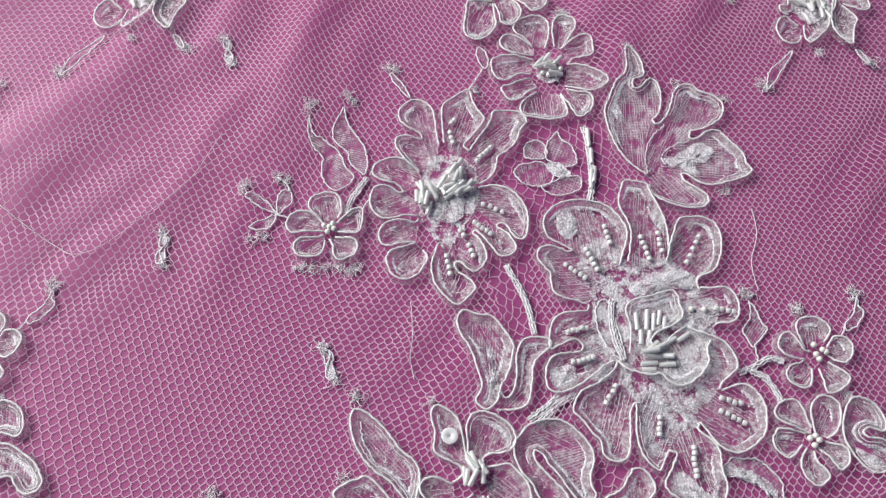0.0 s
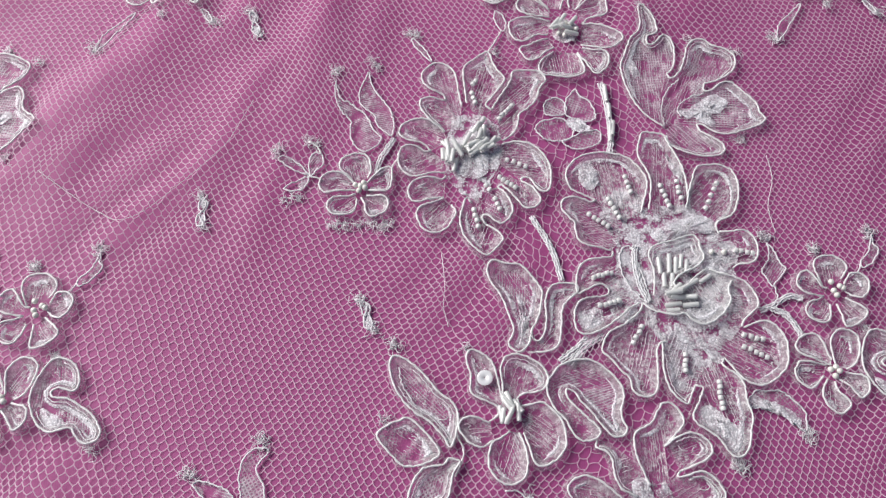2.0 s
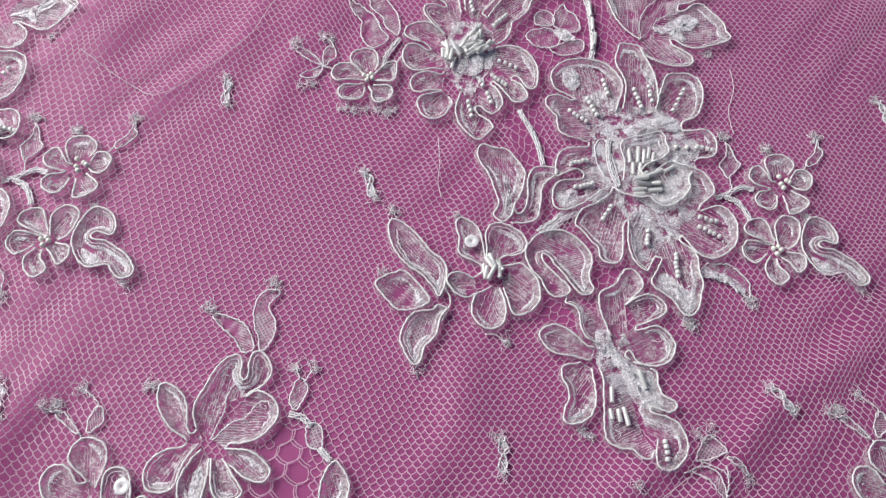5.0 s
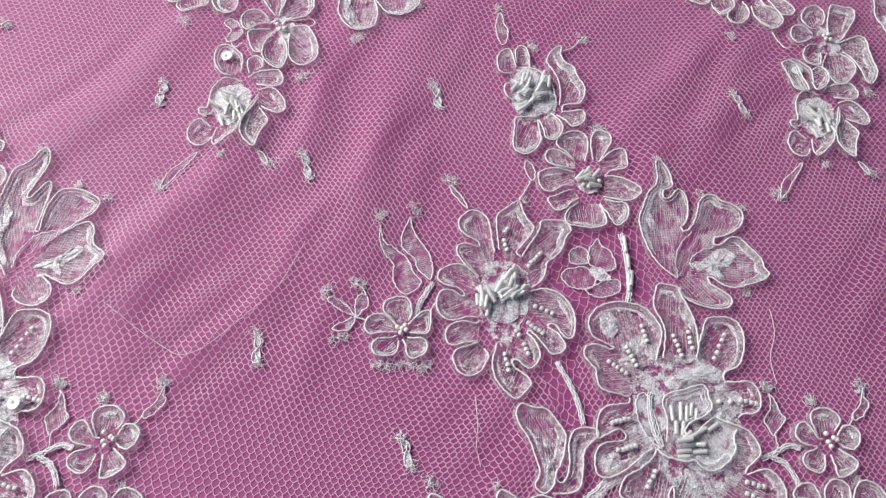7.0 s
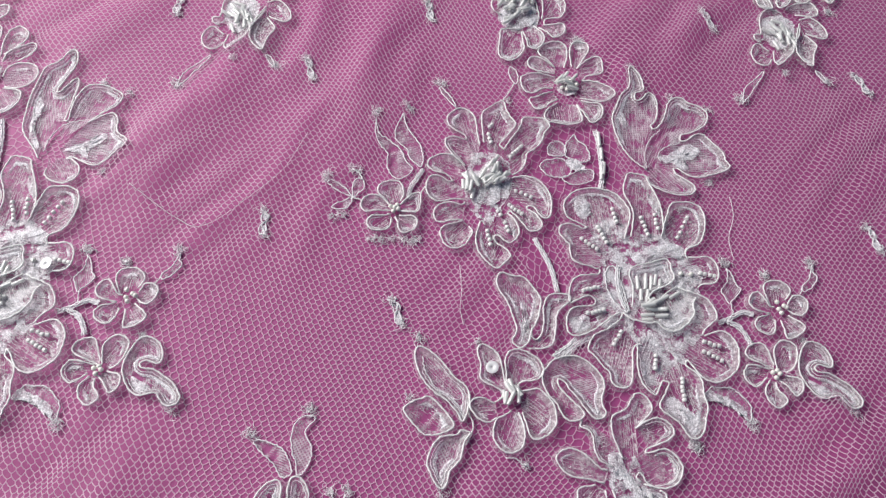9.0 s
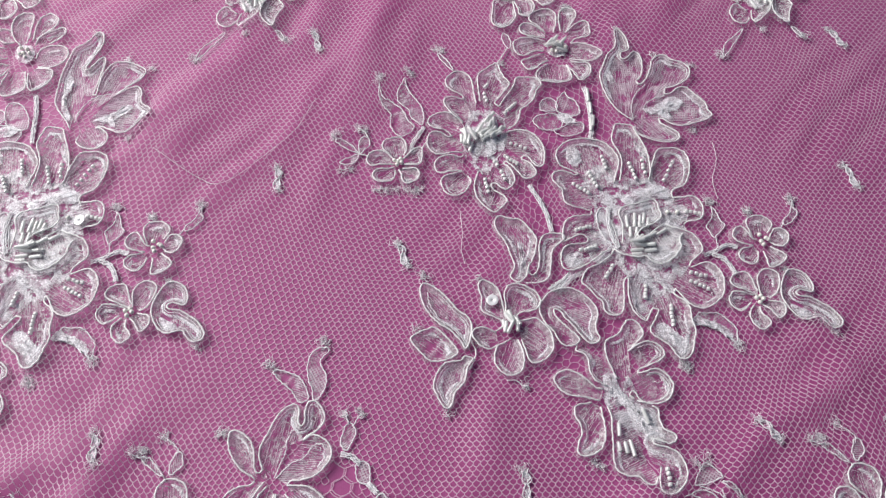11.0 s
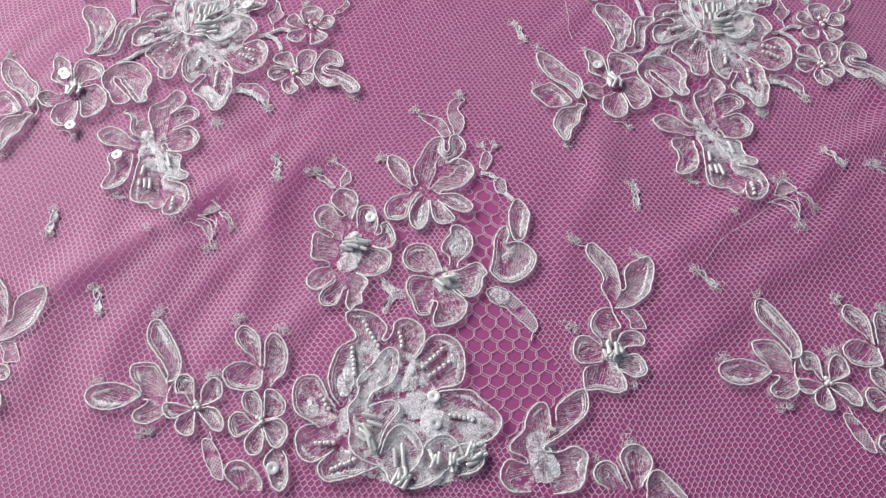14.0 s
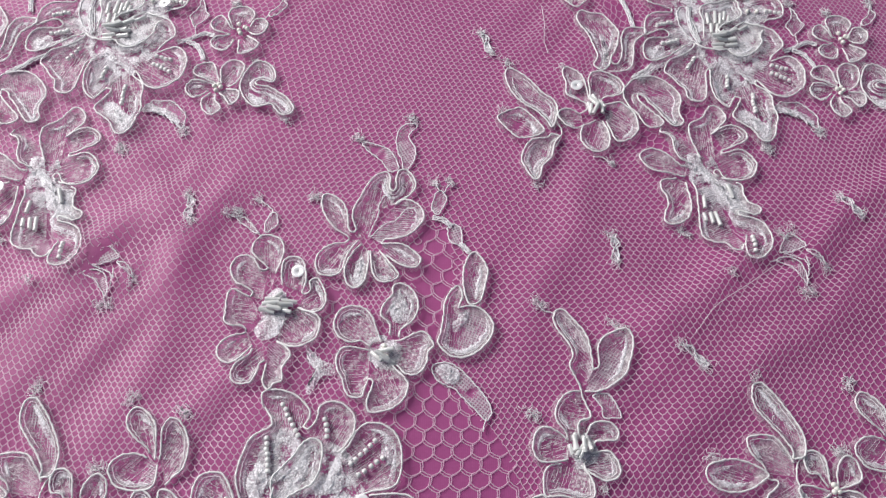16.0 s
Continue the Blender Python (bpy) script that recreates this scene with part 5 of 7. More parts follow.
f = thing("lace_sprig", 204, -99, "wispy white thread sprig with narrow leaflets", "leaf", "lace leaves on the net")
leaflet(f, [(-5.3, 3.4), (-2.9, 8.1), (-0.2, 10.5), (2.6, 8.1), (4.3, 5.8), (0.7, 3.9), (-2.8, 2.9)])
leaflet(f, [(-7.3, -0.1), (-3.1, 1.1), (-0.1, -0.1), (2.0, -3.5), (2.4, -9.2), (-0.1, -5.8), (-2.7, -2.4)])
stitch(f, [(-5.4, 2.9), (-0.9, 1.5), (2.1, -0.1), (4.2, -2.4)])
leaflet(f, [(4.0, 3.9), (7.1, 3.4), (9.3, 1.1), (10.4, -1.7), (7.7, 0.6)])
stitch(f, [(3.4, 1.1), (3.3, -4.7), (2.0, -9.2), (3.2, -12.6)])
stitch(f, [(-9.6, -0.8), (-7.3, -0.1)])
tuft(f, 0.5, 11.9)
tuft(f, -3.6, 10.5)
tuft(f, 3.0, -11.5)
tuft(f, 0.3, -12.6)
tuft(f, 10.3, -2.4)

f = thing("small_lace_flower", 243, 3, "white corded lace flower with five looped petals and pearl centre", "flower", "lace flowers on the net")
petal(f, [(-5.4, -3.2), (-6.4, -0.3), (-7.5, 3.0), (-6.8, 5.9), (-4.1, 7.3), (-1.0, 7.2), (1.8, 5.5), (2.7, 2.8), (0.4, -0.1)])
petal(f, [(1.1, -1.9), (3.1, 1.0), (6.2, 1.1), (8.2, -1.0), (7.6, -4.3), (5.3, -6.8), (2.8, -6.2), (0.7, -4.1)])
petal(f, [(0.4, -6.3), (3.4, -8.8), (5.4, -10.9), (4.6, -13.1), (1.2, -15.3), (-1.9, -15.8), (-2.3, -12.2), (-2.6, -8.3)])
petal(f, [(-4.7, -8.4), (-5.7, -12.2), (-7.7, -14.4), (-10.0, -14.0), (-12.3, -12.4), (-13.0, -10.3), (-11.2, -7.7), (-8.1, -6.9), (-6.2, -5.6)])
petal(f, [(-6.2, -5.6), (-10.2, -5.2), (-13.0, -3.8), (-14.0, -1.0), (-12.2, 1.7), (-10.0, 2.4), (-8.3, 0.7), (-6.3, -2.5), (-4.2, -3.1)])
pearls(f, (-3.1, -1.3), (-2.9, -4.2), (-0.7, -2.8), (-2.2, -5.7), (0.2, -3.4))
tuft(f, -6.4, 10.9)
tuft(f, -4.8, 10.4)
leaflet(f, [(13.9, 14.9), (13.6, 11.4), (15.0, 9.7), (12.2, 5.7), (9.0, 3.4), (8.4, 5.6), (11.7, 9.1)])
stitch(f, [(8.3, 5.2), (6.4, 2.2), (3.4, 0.4)])
tuft(f, 12.7, 16.5)
tuft(f, 13.6, 15.6)

f = thing("net_lace_leaf", 224, 2, "pointed sheer net leaf on a knitted white stem", "leaf", "lace leaves on the net")
leaflet(f, [(-0.8, 13.7), (0.9, 11.1), (1.9, 7.0), (3.3, 4.8), (0.1, 1.4), (-1.8, -0.8), (-3.4, 2.4), (-4.1, 4.6), (-1.6, 8.1), (-0.7, 11.5)])
stem(f, [(-7.5, -8.5), (-3.8, -7.4), (-0.5, -5.6), (3.1, -4.2), (6.6, -5.2)])
stem(f, [(-3.8, -7.8), (-0.1, -9.9), (2.2, -13.0), (3.8, -17.2)])
stitch(f, [(-1.4, -0.8), (-1.0, -5.2)])
tuft(f, -1.0, 15.5)
tuft(f, -2.4, 17.1)

f = thing("small_lace_flower", 233, -26, "white corded lace flower with five looped petals and small pearls", "flower", "lace flowers on the net")
petal(f, [(1.2, 1.5), (-3.4, 3.4), (-7.1, 5.0), (-8.4, 7.0), (-7.4, 9.5), (-4.2, 11.1), (-1.3, 10.7), (0.2, 7.8), (1.6, 3.1)])
petal(f, [(2.6, 1.5), (2.0, 6.2), (2.5, 9.3), (4.9, 11.9), (7.9, 12.2), (10.6, 10.1), (10.5, 6.4), (8.6, 2.2), (5.5, 0.1)])
petal(f, [(-0.2, 1.6), (-5.5, 2.5), (-8.5, 2.5), (-10.3, -0.2), (-9.9, -2.8), (-7.7, -5.2), (-5.8, -5.2), (-1.9, -1.7)])
petal(f, [(-0.9, -2.6), (-3.4, -6.1), (-3.5, -9.1), (-1.6, -12.0), (0.7, -13.0), (3.6, -10.9), (3.0, -8.6), (1.2, -6.6), (1.0, -3.4)])
petal(f, [(1.9, -2.6), (4.1, -4.6), (5.6, -6.9), (7.2, -8.9), (9.5, -7.3), (10.3, -4.8), (9.3, -2.4), (4.7, -0.9)])
pearls(f, (0.3, 0.0), (1.2, -2.0), (2.8, -0.5), (2.0, 0.7))

f = thing("corded_lace_leaf", 254, -27, "long notched white corded lace leaf with striped net", "leaf", "lace leaves on the net")
petal(f, [(-9.1, 8.5), (-10.6, 4.3), (-10.8, 0.2), (-9.2, -3.8), (-6.8, -7.2), (-4.2, -8.5), (-1.2, -8.1), (1.9, -7.6), (3.4, -9.6), (5.9, -11.9), (8.9, -11.4), (10.0, -9.0), (8.9, -6.5), (6.6, -3.5), (3.1, -1.1), (-0.4, 0.8), (-4.3, 1.3), (-5.2, 2.8), (-3.8, 4.0), (-0.9, 3.5), (1.0, 2.9), (2.2, 5.0), (1.5, 8.7), (-0.4, 11.4), (-4.1, 12.8), (-6.9, 12.1)], filling=STRIPE, closed=True)
stitch(f, [(3.6, -3.6), (6.2, -5.5), (7.9, -8.9)])
patch(f, [(-7.8, -1.8), (-4.2, -3.3), (0.2, -6.0), (-2.1, -7.7), (-5.8, -6.8)])
tuft(f, 7.0, -13.1)
tuft(f, -6.6, 13.8)

f = thing("knitted_lace_leaf", 213, -42, "dense knitted white lace leaf without cord", "leaf", "lace leaves on the net")
leaflet(f, [(-5.7, 6.5), (-2.6, 10.5), (0.7, 10.6), (5.4, 10.3), (8.0, 7.7), (10.4, 4.8), (10.7, 0.5), (9.5, -1.4), (6.2, 2.4), (2.7, 4.3), (-1.9, 6.0)])
patch(f, [(-5.7, 6.1), (-3.4, 9.3), (1.2, 7.6), (4.8, 6.1), (9.0, 1.9), (8.1, -0.5), (4.4, 2.7), (-0.1, 5.0)])
tuft(f, 11.1, -3.3)
tuft(f, 9.8, -2.0)
tuft(f, -10.6, -9.9)
tuft(f, -12.0, -9.4)
tuft(f, -9.8, -11.2)
repeat(-240, -1, 1.055, leave=("pearl_lace_flower", "crest_lace_flower", "lobed_lace_leaf", "sheer_lace_blossom"))
MADE[:] = [ob for ob in MADE if ob.name == "crest_lace_flower"]
repeat(-237, -1)

# The upper pieces of the neighbouring motif, drawn closer together than in the large one.
f = thing("lobed_lace_leaf", -33, 73, "narrow lobed white lace leaf with corded edge and cottony middle", "leaf", "lace leaves on the net")
petal(f, [(-9.8, -17.5), (-12.6, -13.0), (-18.0, -5.2), (-18.3, 2.8), (-18.3, 9.5), (-16.9, 17.1), (-14.9, 24.8), (-10.1, 28.3), (-6.5, 33.6), (-3.8, 33.3), (-3.0, 27.6), (-5.3, 21.2), (-8.3, 14.3), (-6.8, 13.3), (-1.9, 20.1), (-0.4, 17.0), (-1.5, 9.5), (-3.2, 0.1)], [(-7.0, -9.1)], filling=HATCH)
petal(f, [(-3.2, 0.1), (-1.7, 0.1), (-1.0, 6.1), (0.4, 11.5), (3.4, 16.3), (9.2, 17.0), (14.7, 14.9), (18.0, 12.1), (16.7, 7.4), (10.9, 3.4), (6.2, -0.6)], [(-2.9, -9.1)], filling=HATCH)
petal(f, [(6.2, -0.6), (12.1, 2.7), (16.2, 3.3), (18.1, -0.0), (18.8, -5.3), (23.4, -9.9), (19.4, -15.0), (15.9, -19.5), (12.0, -21.0), (7.7, -19.2), (3.3, -16.9), (0.9, -17.5)], [(-2.3, -13.0)], filling=HATCH)
petal(f, [(0.9, -17.5), (3.5, -18.1), (7.1, -22.0), (6.7, -26.3), (3.0, -28.8), (-2.1, -28.2), (-5.6, -25.0), (-5.6, -21.9)], [(-5.9, -16.8)], filling=STRIPE)
patch(f, [(7.4, -9.2), (13.1, -5.3), (14.9, -7.2), (11.8, -11.1), (8.5, -13.7), (8.9, -16.9), (4.0, -14.3), (-1.1, -14.3), (1.6, -11.7)])
patch(f, [(-16.4, 10.9), (-14.2, 10.2), (-12.4, 5.5), (-14.1, 1.4), (-13.9, -7.8), (-10.7, -11.7), (-12.1, -13.0), (-15.5, -6.5), (-16.2, 2.8)])
stitch(f, [(-8.3, -14.3), (-7.2, -7.8), (-3.0, -1.9), (4.0, 0.7)])
tuft(f, -7.2, 34.7)
tuft(f, 8.8, 19.8)
tuft(f, 20.1, 14.9)
tuft(f, 15.4, -23.2)

f = thing("pearl_lace_flower", -70, 98, "round white corded lace flower with nine petals and pearl cluster", "flower", "lace flowers on the net")
petal(f, [(-3.2, 3.4), (-6.6, 6.9), (-9.0, 14.2), (-7.8, 19.3), (-4.4, 21.5), (-0.3, 20.0), (-0.0, 11.2), (-0.9, 4.3)])
petal(f, [(1.7, 6.2), (2.1, 12.7), (3.3, 18.5), (7.2, 21.0), (11.1, 17.8), (10.7, 13.4), (7.0, 9.8), (3.1, 6.9)])
petal(f, [(3.2, 3.3), (5.2, 7.6), (11.1, 11.2), (14.7, 12.4), (16.2, 9.8), (14.1, 6.2), (9.0, 4.0)])
petal(f, [(5.2, -4.4), (6.6, -0.2), (11.6, 1.9), (17.0, 1.2), (19.5, -2.4), (18.4, -7.2), (13.6, -10.3), (7.1, -9.3)])
petal(f, [(6.7, -10.0), (13.9, -12.0), (14.9, -16.1), (12.3, -20.8), (7.5, -23.2), (5.3, -20.2), (3.5, -12.7)])
petal(f, [(2.3, -12.0), (4.4, -20.8), (2.4, -24.2), (-3.4, -26.1), (-6.3, -23.2), (-6.0, -18.1), (-5.1, -12.0)])
petal(f, [(-5.4, -10.6), (-7.6, -15.4), (-12.4, -17.4), (-15.4, -13.3), (-14.6, -9.2), (-10.1, -7.8), (-5.8, -8.5)])
petal(f, [(-7.1, -4.4), (-11.6, -5.8), (-16.1, -4.4), (-17.4, -0.9), (-15.1, 1.3), (-8.7, 1.2)])
petal(f, [(-6.2, 4.8), (-9.1, 3.4), (-12.5, 5.5), (-13.8, 9.8), (-11.9, 12.0), (-8.5, 11.3)])
patch(f, [(-4.1, 2.6), (1.1, 3.3), (4.1, -1.6), (2.3, -6.5), (-2.0, -5.8), (-5.0, -1.6)])
pearls(f, (-2.3, 1.2), (0.5, 0.5), (-0.7, -1.6), (2.0, -1.9), (-2.2, -2.3), (0.6, -4.1))

f = thing("sheer_lace_blossom", -69, 59, "small sheer white blossom of hatched net beside a soft stem", "flower", "lace flowers on the net")
leaflet(f, [(-11.3, -6.4), (-9.0, -2.7), (-1.7, -1.4), (6.0, -4.6), (4.1, -10.3), (-0.2, -14.0), (-5.9, -10.9)])
leaflet(f, [(-9.8, 1.2), (-8.7, 5.7), (-4.2, 6.3), (-2.4, 2.4), (-5.2, -1.4)])
leaflet(f, [(-0.6, -1.4), (-3.2, 6.3), (-1.8, 10.2), (2.4, 9.6), (6.3, 5.0), (8.4, -2.1), (4.9, -4.0)])
patch(f, [(-6.0, -5.2), (-1.5, -2.1), (3.7, -2.7), (3.4, -6.5), (-2.5, -7.7)])
stem(f, [(8.3, 14.2), (10.4, 5.0), (10.8, -2.7), (11.7, -10.9)])


# The lower motif.
MADE.clear()

f = thing("corded_lace_flower", 53, -88, "white corded lace flower with long open petals", "flower", "lace flowers on the net")
petal(f, [(-3.2, -0.3), (-4.7, -1.8), (-6.3, -0.3), (-6.7, 4.2), (-8.1, 8.7), (-10.6, 11.4), (-14.0, 13.2), (-15.9, 12.0), (-15.8, 7.4), (-13.4, 2.5), (-10.2, -1.0), (-7.0, -2.7), (-6.0, -4.0)], [(-1.6, -3.6)])
petal(f, [(-5.9, -4.5), (-7.5, -5.8), (-11.3, -6.5), (-15.1, -9.1), (-16.9, -12.4), (-16.6, -16.2), (-15.0, -18.3), (-10.7, -18.7), (-7.9, -16.6), (-6.8, -12.3), (-5.0, -8.0), (-2.6, -4.7)])
petal(f, [(-3.7, -0.3), (-5.1, 4.2), (-4.5, 8.0), (-2.2, 12.6), (0.0, 17.3), (3.2, 21.1), (6.6, 22.1), (8.1, 19.8), (7.8, 16.5), (8.8, 14.2), (10.2, 15.8), (10.1, 19.8), (11.3, 22.9), (14.2, 22.9), (16.9, 18.9), (16.9, 15.9), (14.9, 13.1), (11.5, 11.2), (9.9, 9.6)], [(3.6, 7.2), (0.3, -2.4)])
petal(f, [(9.9, 9.6), (12.9, 11.2), (17.0, 9.7), (19.6, 6.7), (20.0, 3.4), (18.1, -0.0), (14.1, -3.4), (10.2, -4.5), (6.3, -4.6), (5.3, -6.1)], [(1.3, -3.5), (6.1, 3.2)])
petal(f, [(5.3, -6.1), (9.3, -6.3), (13.2, -7.1), (17.2, -9.9), (19.2, -12.5), (17.8, -15.3), (15.3, -15.7), (11.4, -14.2), (8.4, -11.7), (6.4, -10.4)])
petal(f, [(-1.6, -6.2), (-3.8, -9.0), (-6.1, -13.4), (-6.9, -17.6), (-5.8, -21.8), (-2.8, -23.4), (-0.1, -20.7), (0.8, -16.5), (1.0, -13.3), (0.9, -9.0)])
petal(f, [(1.5, -9.0), (2.2, -14.3), (3.1, -18.6), (5.7, -21.1), (9.6, -20.6), (11.5, -18.5), (8.4, -13.8), (4.8, -8.9)])
patch(f, [(-3.6, -14.4), (-1.4, -10.1), (-0.2, -16.5), (-1.0, -21.7), (-3.9, -21.8)])
stitch(f, [(0.7, -3.5), (2.2, 0.9), (4.0, 5.4), (4.3, 10.0), (7.8, 15.8)])
stitch(f, [(1.3, -3.5), (6.1, 1.4), (10.1, 3.2), (14.0, 7.8), (18.0, 7.9)])
tuft(f, -19.4, 13.1)
tuft(f, -17.9, 12.4)

f = thing("lace_leaf_sprig", 59, -53, "pair of wavy sheer white leaves with striped threads", "leaf", "lace leaves on the net")
leaflet(f, [(-8.6, -0.3), (-6.0, 0.5), (-1.7, -0.9), (1.4, -2.6), (3.6, -6.2), (4.7, -10.2), (1.6, -11.7), (-1.6, -7.4), (-5.8, -3.4)])
leaflet(f, [(4.0, 3.6), (5.4, 7.4), (8.6, 9.2), (11.7, 8.3), (9.0, 5.0), (8.6, 2.5), (10.8, -1.7), (10.8, -6.0), (8.8, -9.7), (6.7, -10.9), (6.1, -7.3), (4.1, -1.8)])
tuft(f, -11.3, 3.4)
tuft(f, -9.1, 1.9)
tuft(f, 8.5, 12.0)
tuft(f, 10.7, 10.8)

f = thing("lace_sprig", 83, -83, "small drooping white leaf on a knitted stem", "leaf", "lace leaves on the net")
leaflet(f, [(-7.0, 2.9), (-5.9, 8.7), (-3.9, 10.3), (-1.9, 7.6), (-2.3, 4.8), (-4.9, 0.7)])
stem(f, [(-7.0, -0.5), (-2.9, -1.6), (0.0, -4.2)])
leaflet(f, [(-1.0, -3.8), (2.4, -3.7), (3.6, -8.2), (2.9, -10.8), (-0.0, -10.4), (-1.4, -8.2)])
stem(f, [(2.9, -10.8), (6.2, -14.3)])
stitch(f, [(-4.3, 10.3), (-5.5, 13.3)])
stitch(f, [(-2.9, 9.4), (-0.4, 13.4)])
tuft(f, -5.9, 14.0)
tuft(f, -0.4, 14.4)

f = thing("heart_shaped_lace_leaf", 87, -117, "heart shaped white corded leaf with crosshatched net", "leaf", "lace leaves on the net")
petal(f, [(-0.2, 12.8), (-0.3, 6.5), (0.8, 1.3), (2.5, -0.1), (5.4, 1.4), (7.0, 6.6), (8.0, 12.5), (6.1, 17.2), (3.4, 19.5), (1.4, 17.1)], filling=HATCH, closed=True)
petal(f, [(-2.0, -1.3), (0.5, -0.7), (4.3, -1.1), (7.5, -3.7), (9.5, -7.7), (8.4, -11.7), (4.9, -16.0), (0.2, -18.6), (-3.5, -18.6), (-6.3, -17.3), (-9.0, -13.8), (-8.1, -9.8), (-7.1, -3.8), (-6.7, 0.3), (-5.2, 4.0), (-2.6, 6.5), (-1.3, 5.5), (-0.8, 2.4)], filling=HATCH, closed=True)
patch(f, [(-2.0, -3.8), (1.5, -1.3), (0.4, -5.8), (-3.4, -9.8), (-4.3, -7.8)])

f = thing("knitted_lace_leaf", 86, -148, "narrow knitted white lace leaf without cord", "leaf", "lace leaves on the net")
leaflet(f, [(-9.9, 9.5), (-5.3, 11.0), (-0.7, 8.6), (3.8, 3.8), (7.4, -0.8), (9.1, -5.4), (7.2, -8.2), (3.7, -4.5), (0.1, -0.9), (-2.6, 1.9), (-6.2, 3.8), (-9.0, 5.7)])
patch(f, [(-9.0, 9.1), (-5.3, 10.3), (-1.2, 7.6), (-2.6, 3.8), (-6.2, 4.7)])
stitch(f, [(7.2, -7.6), (6.2, -11.8)])

f = thing("beaded_lace_flower", 23, -119, "ruffled white corded lace flower with dense pearly centre", "flower", "lace flowers on the net")
petal(f, [(-0.4, 13.6), (1.2, 18.1), (1.9, 21.7), (1.0, 25.0), (-1.7, 27.1), (-5.1, 27.7), (-7.8, 26.0), (-9.1, 22.7), (-7.8, 19.5), (-5.1, 17.4), (-3.0, 15.3)], [(-1.5, 8.0)])
petal(f, [(-3.0, 15.3), (-5.5, 14.8), (-8.1, 18.4), (-10.8, 19.9), (-14.0, 19.0), (-15.6, 16.2), (-15.3, 13.0), (-13.5, 9.9), (-10.1, 8.3), (-7.6, 6.5), (-8.2, 4.8)], [(-4.0, 3.8)])
petal(f, [(-8.2, 4.8), (-10.8, 5.8), (-13.8, 7.2), (-15.5, 5.8), (-15.9, 2.7), (-15.7, -1.3), (-15.8, -4.3), (-13.4, -5.7), (-9.7, -5.9), (-8.4, -7.5)], [(-5.1, -5.3), (-5.6, 0.8)])
petal(f, [(-8.3, -7.9), (-10.3, -8.7), (-13.9, -9.9), (-16.4, -12.2), (-17.0, -15.1), (-15.4, -18.0), (-12.9, -18.9), (-10.3, -18.0), (-7.8, -15.1), (-5.9, -12.5)])
petal(f, [(-5.8, -13.5), (-6.8, -16.0), (-10.2, -18.9), (-11.6, -21.8), (-11.1, -24.6), (-8.6, -25.9), (-5.1, -25.1), (-3.6, -22.1), (-2.9, -18.9), (-1.5, -17.9)], [(-2.6, -12.1)])
petal(f, [(-0.7, -18.9), (-1.3, -23.2), (-1.1, -25.8), (0.6, -27.9), (2.2, -25.8), (4.8, -24.5), (4.5, -20.7), (6.9, -16.3), (4.9, -13.1), (2.0, -11.5)], [(-0.8, -12.1)])
petal(f, [(1.9, -11.1), (4.8, -12.5), (8.6, -13.4), (12.2, -12.0), (14.8, -10.1), (15.9, -6.5), (15.4, -3.1), (12.4, -1.1), (9.5, -0.1), (8.0, 0.9)], [(4.0, -2.2)])
petal(f, [(8.5, 0.9), (11.5, -0.7), (14.3, -1.1), (17.0, 0.9), (17.2, 5.0), (15.6, 9.1), (14.0, 11.2), (11.7, 10.1), (11.9, 7.0), (9.7, 5.6)])
petal(f, [(9.7, 6.0), (9.1, 6.4), (10.2, 10.1), (9.9, 14.3), (8.3, 18.1), (5.3, 19.2), (2.5, 17.9), (1.8, 14.3), (2.2, 9.0)])
patch(f, [(-4.4, 1.8), (-1.4, 6.9), (1.4, 8.0), (4.5, 3.9), (3.8, -4.2), (1.8, -9.2), (-3.7, -10.2), (-5.8, -7.2), (-4.3, -3.3)])
heap(f, 1.3, 1.8, 4.5, 4.1, 9)
sequin(f, 7.3, 13.9)

f = thing("lace_sprig", 12, -84, "tiny forked white thread sprig with two leaflets", "leaf", "lace leaves on the net")
leaflet(f, [(-5.0, 0.2), (-2.2, 0.2), (0.6, -2.5), (3.5, -6.2), (-0.2, -4.2)])
leaflet(f, [(5.8, -5.7), (5.1, -2.4), (7.1, 2.1), (9.2, 1.4), (9.5, -2.4), (7.3, -4.6)])
stitch(f, [(3.1, 7.0), (7.4, 3.2), (6.9, 0.5)])
stitch(f, [(-9.1, 1.7), (-5.0, 0.2)])
stitch(f, [(3.5, -6.2), (4.6, -7.9)])
tuft(f, -9.3, 1.9)
tuft(f, -4.9, 3.5)
tuft(f, -5.2, 1.9)
tuft(f, 1.7, 7.7)

f = thing("corded_lace_flower", 55, -132, "white corded lace flower with five broad petals and pearl centre", "flower", "lace flowers on the net")
backing(f, [(-0.4, 2.1), (6.1, 4.1), (10.8, 1.1), (10.0, -4.7), (5.5, -7.6), (0.8, -4.7)])
petal(f, [(4.3, 2.1), (2.3, 7.0), (0.6, 11.0), (-2.1, 13.4), (-6.5, 14.0), (-9.6, 12.6), (-11.3, 9.3), (-11.2, 5.9), (-9.4, 3.0), (-5.9, 1.4), (-2.2, 2.0), (0.6, 0.1)])
petal(f, [(0.6, -0.9), (-5.9, -0.3), (-8.6, -0.9), (-10.1, -3.8), (-9.8, -7.7), (-8.2, -10.5), (-7.1, -14.2), (-5.2, -17.0), (-1.5, -17.0), (-0.7, -14.2), (0.4, -10.8)])
petal(f, [(0.4, -10.8), (1.9, -11.4), (1.6, -14.2), (0.3, -17.9), (0.8, -21.6), (4.0, -21.9), (8.5, -20.6), (12.0, -17.5), (13.4, -13.2), (11.9, -10.4), (9.1, -7.6), (6.9, -4.7)], [(3.6, -5.7)])
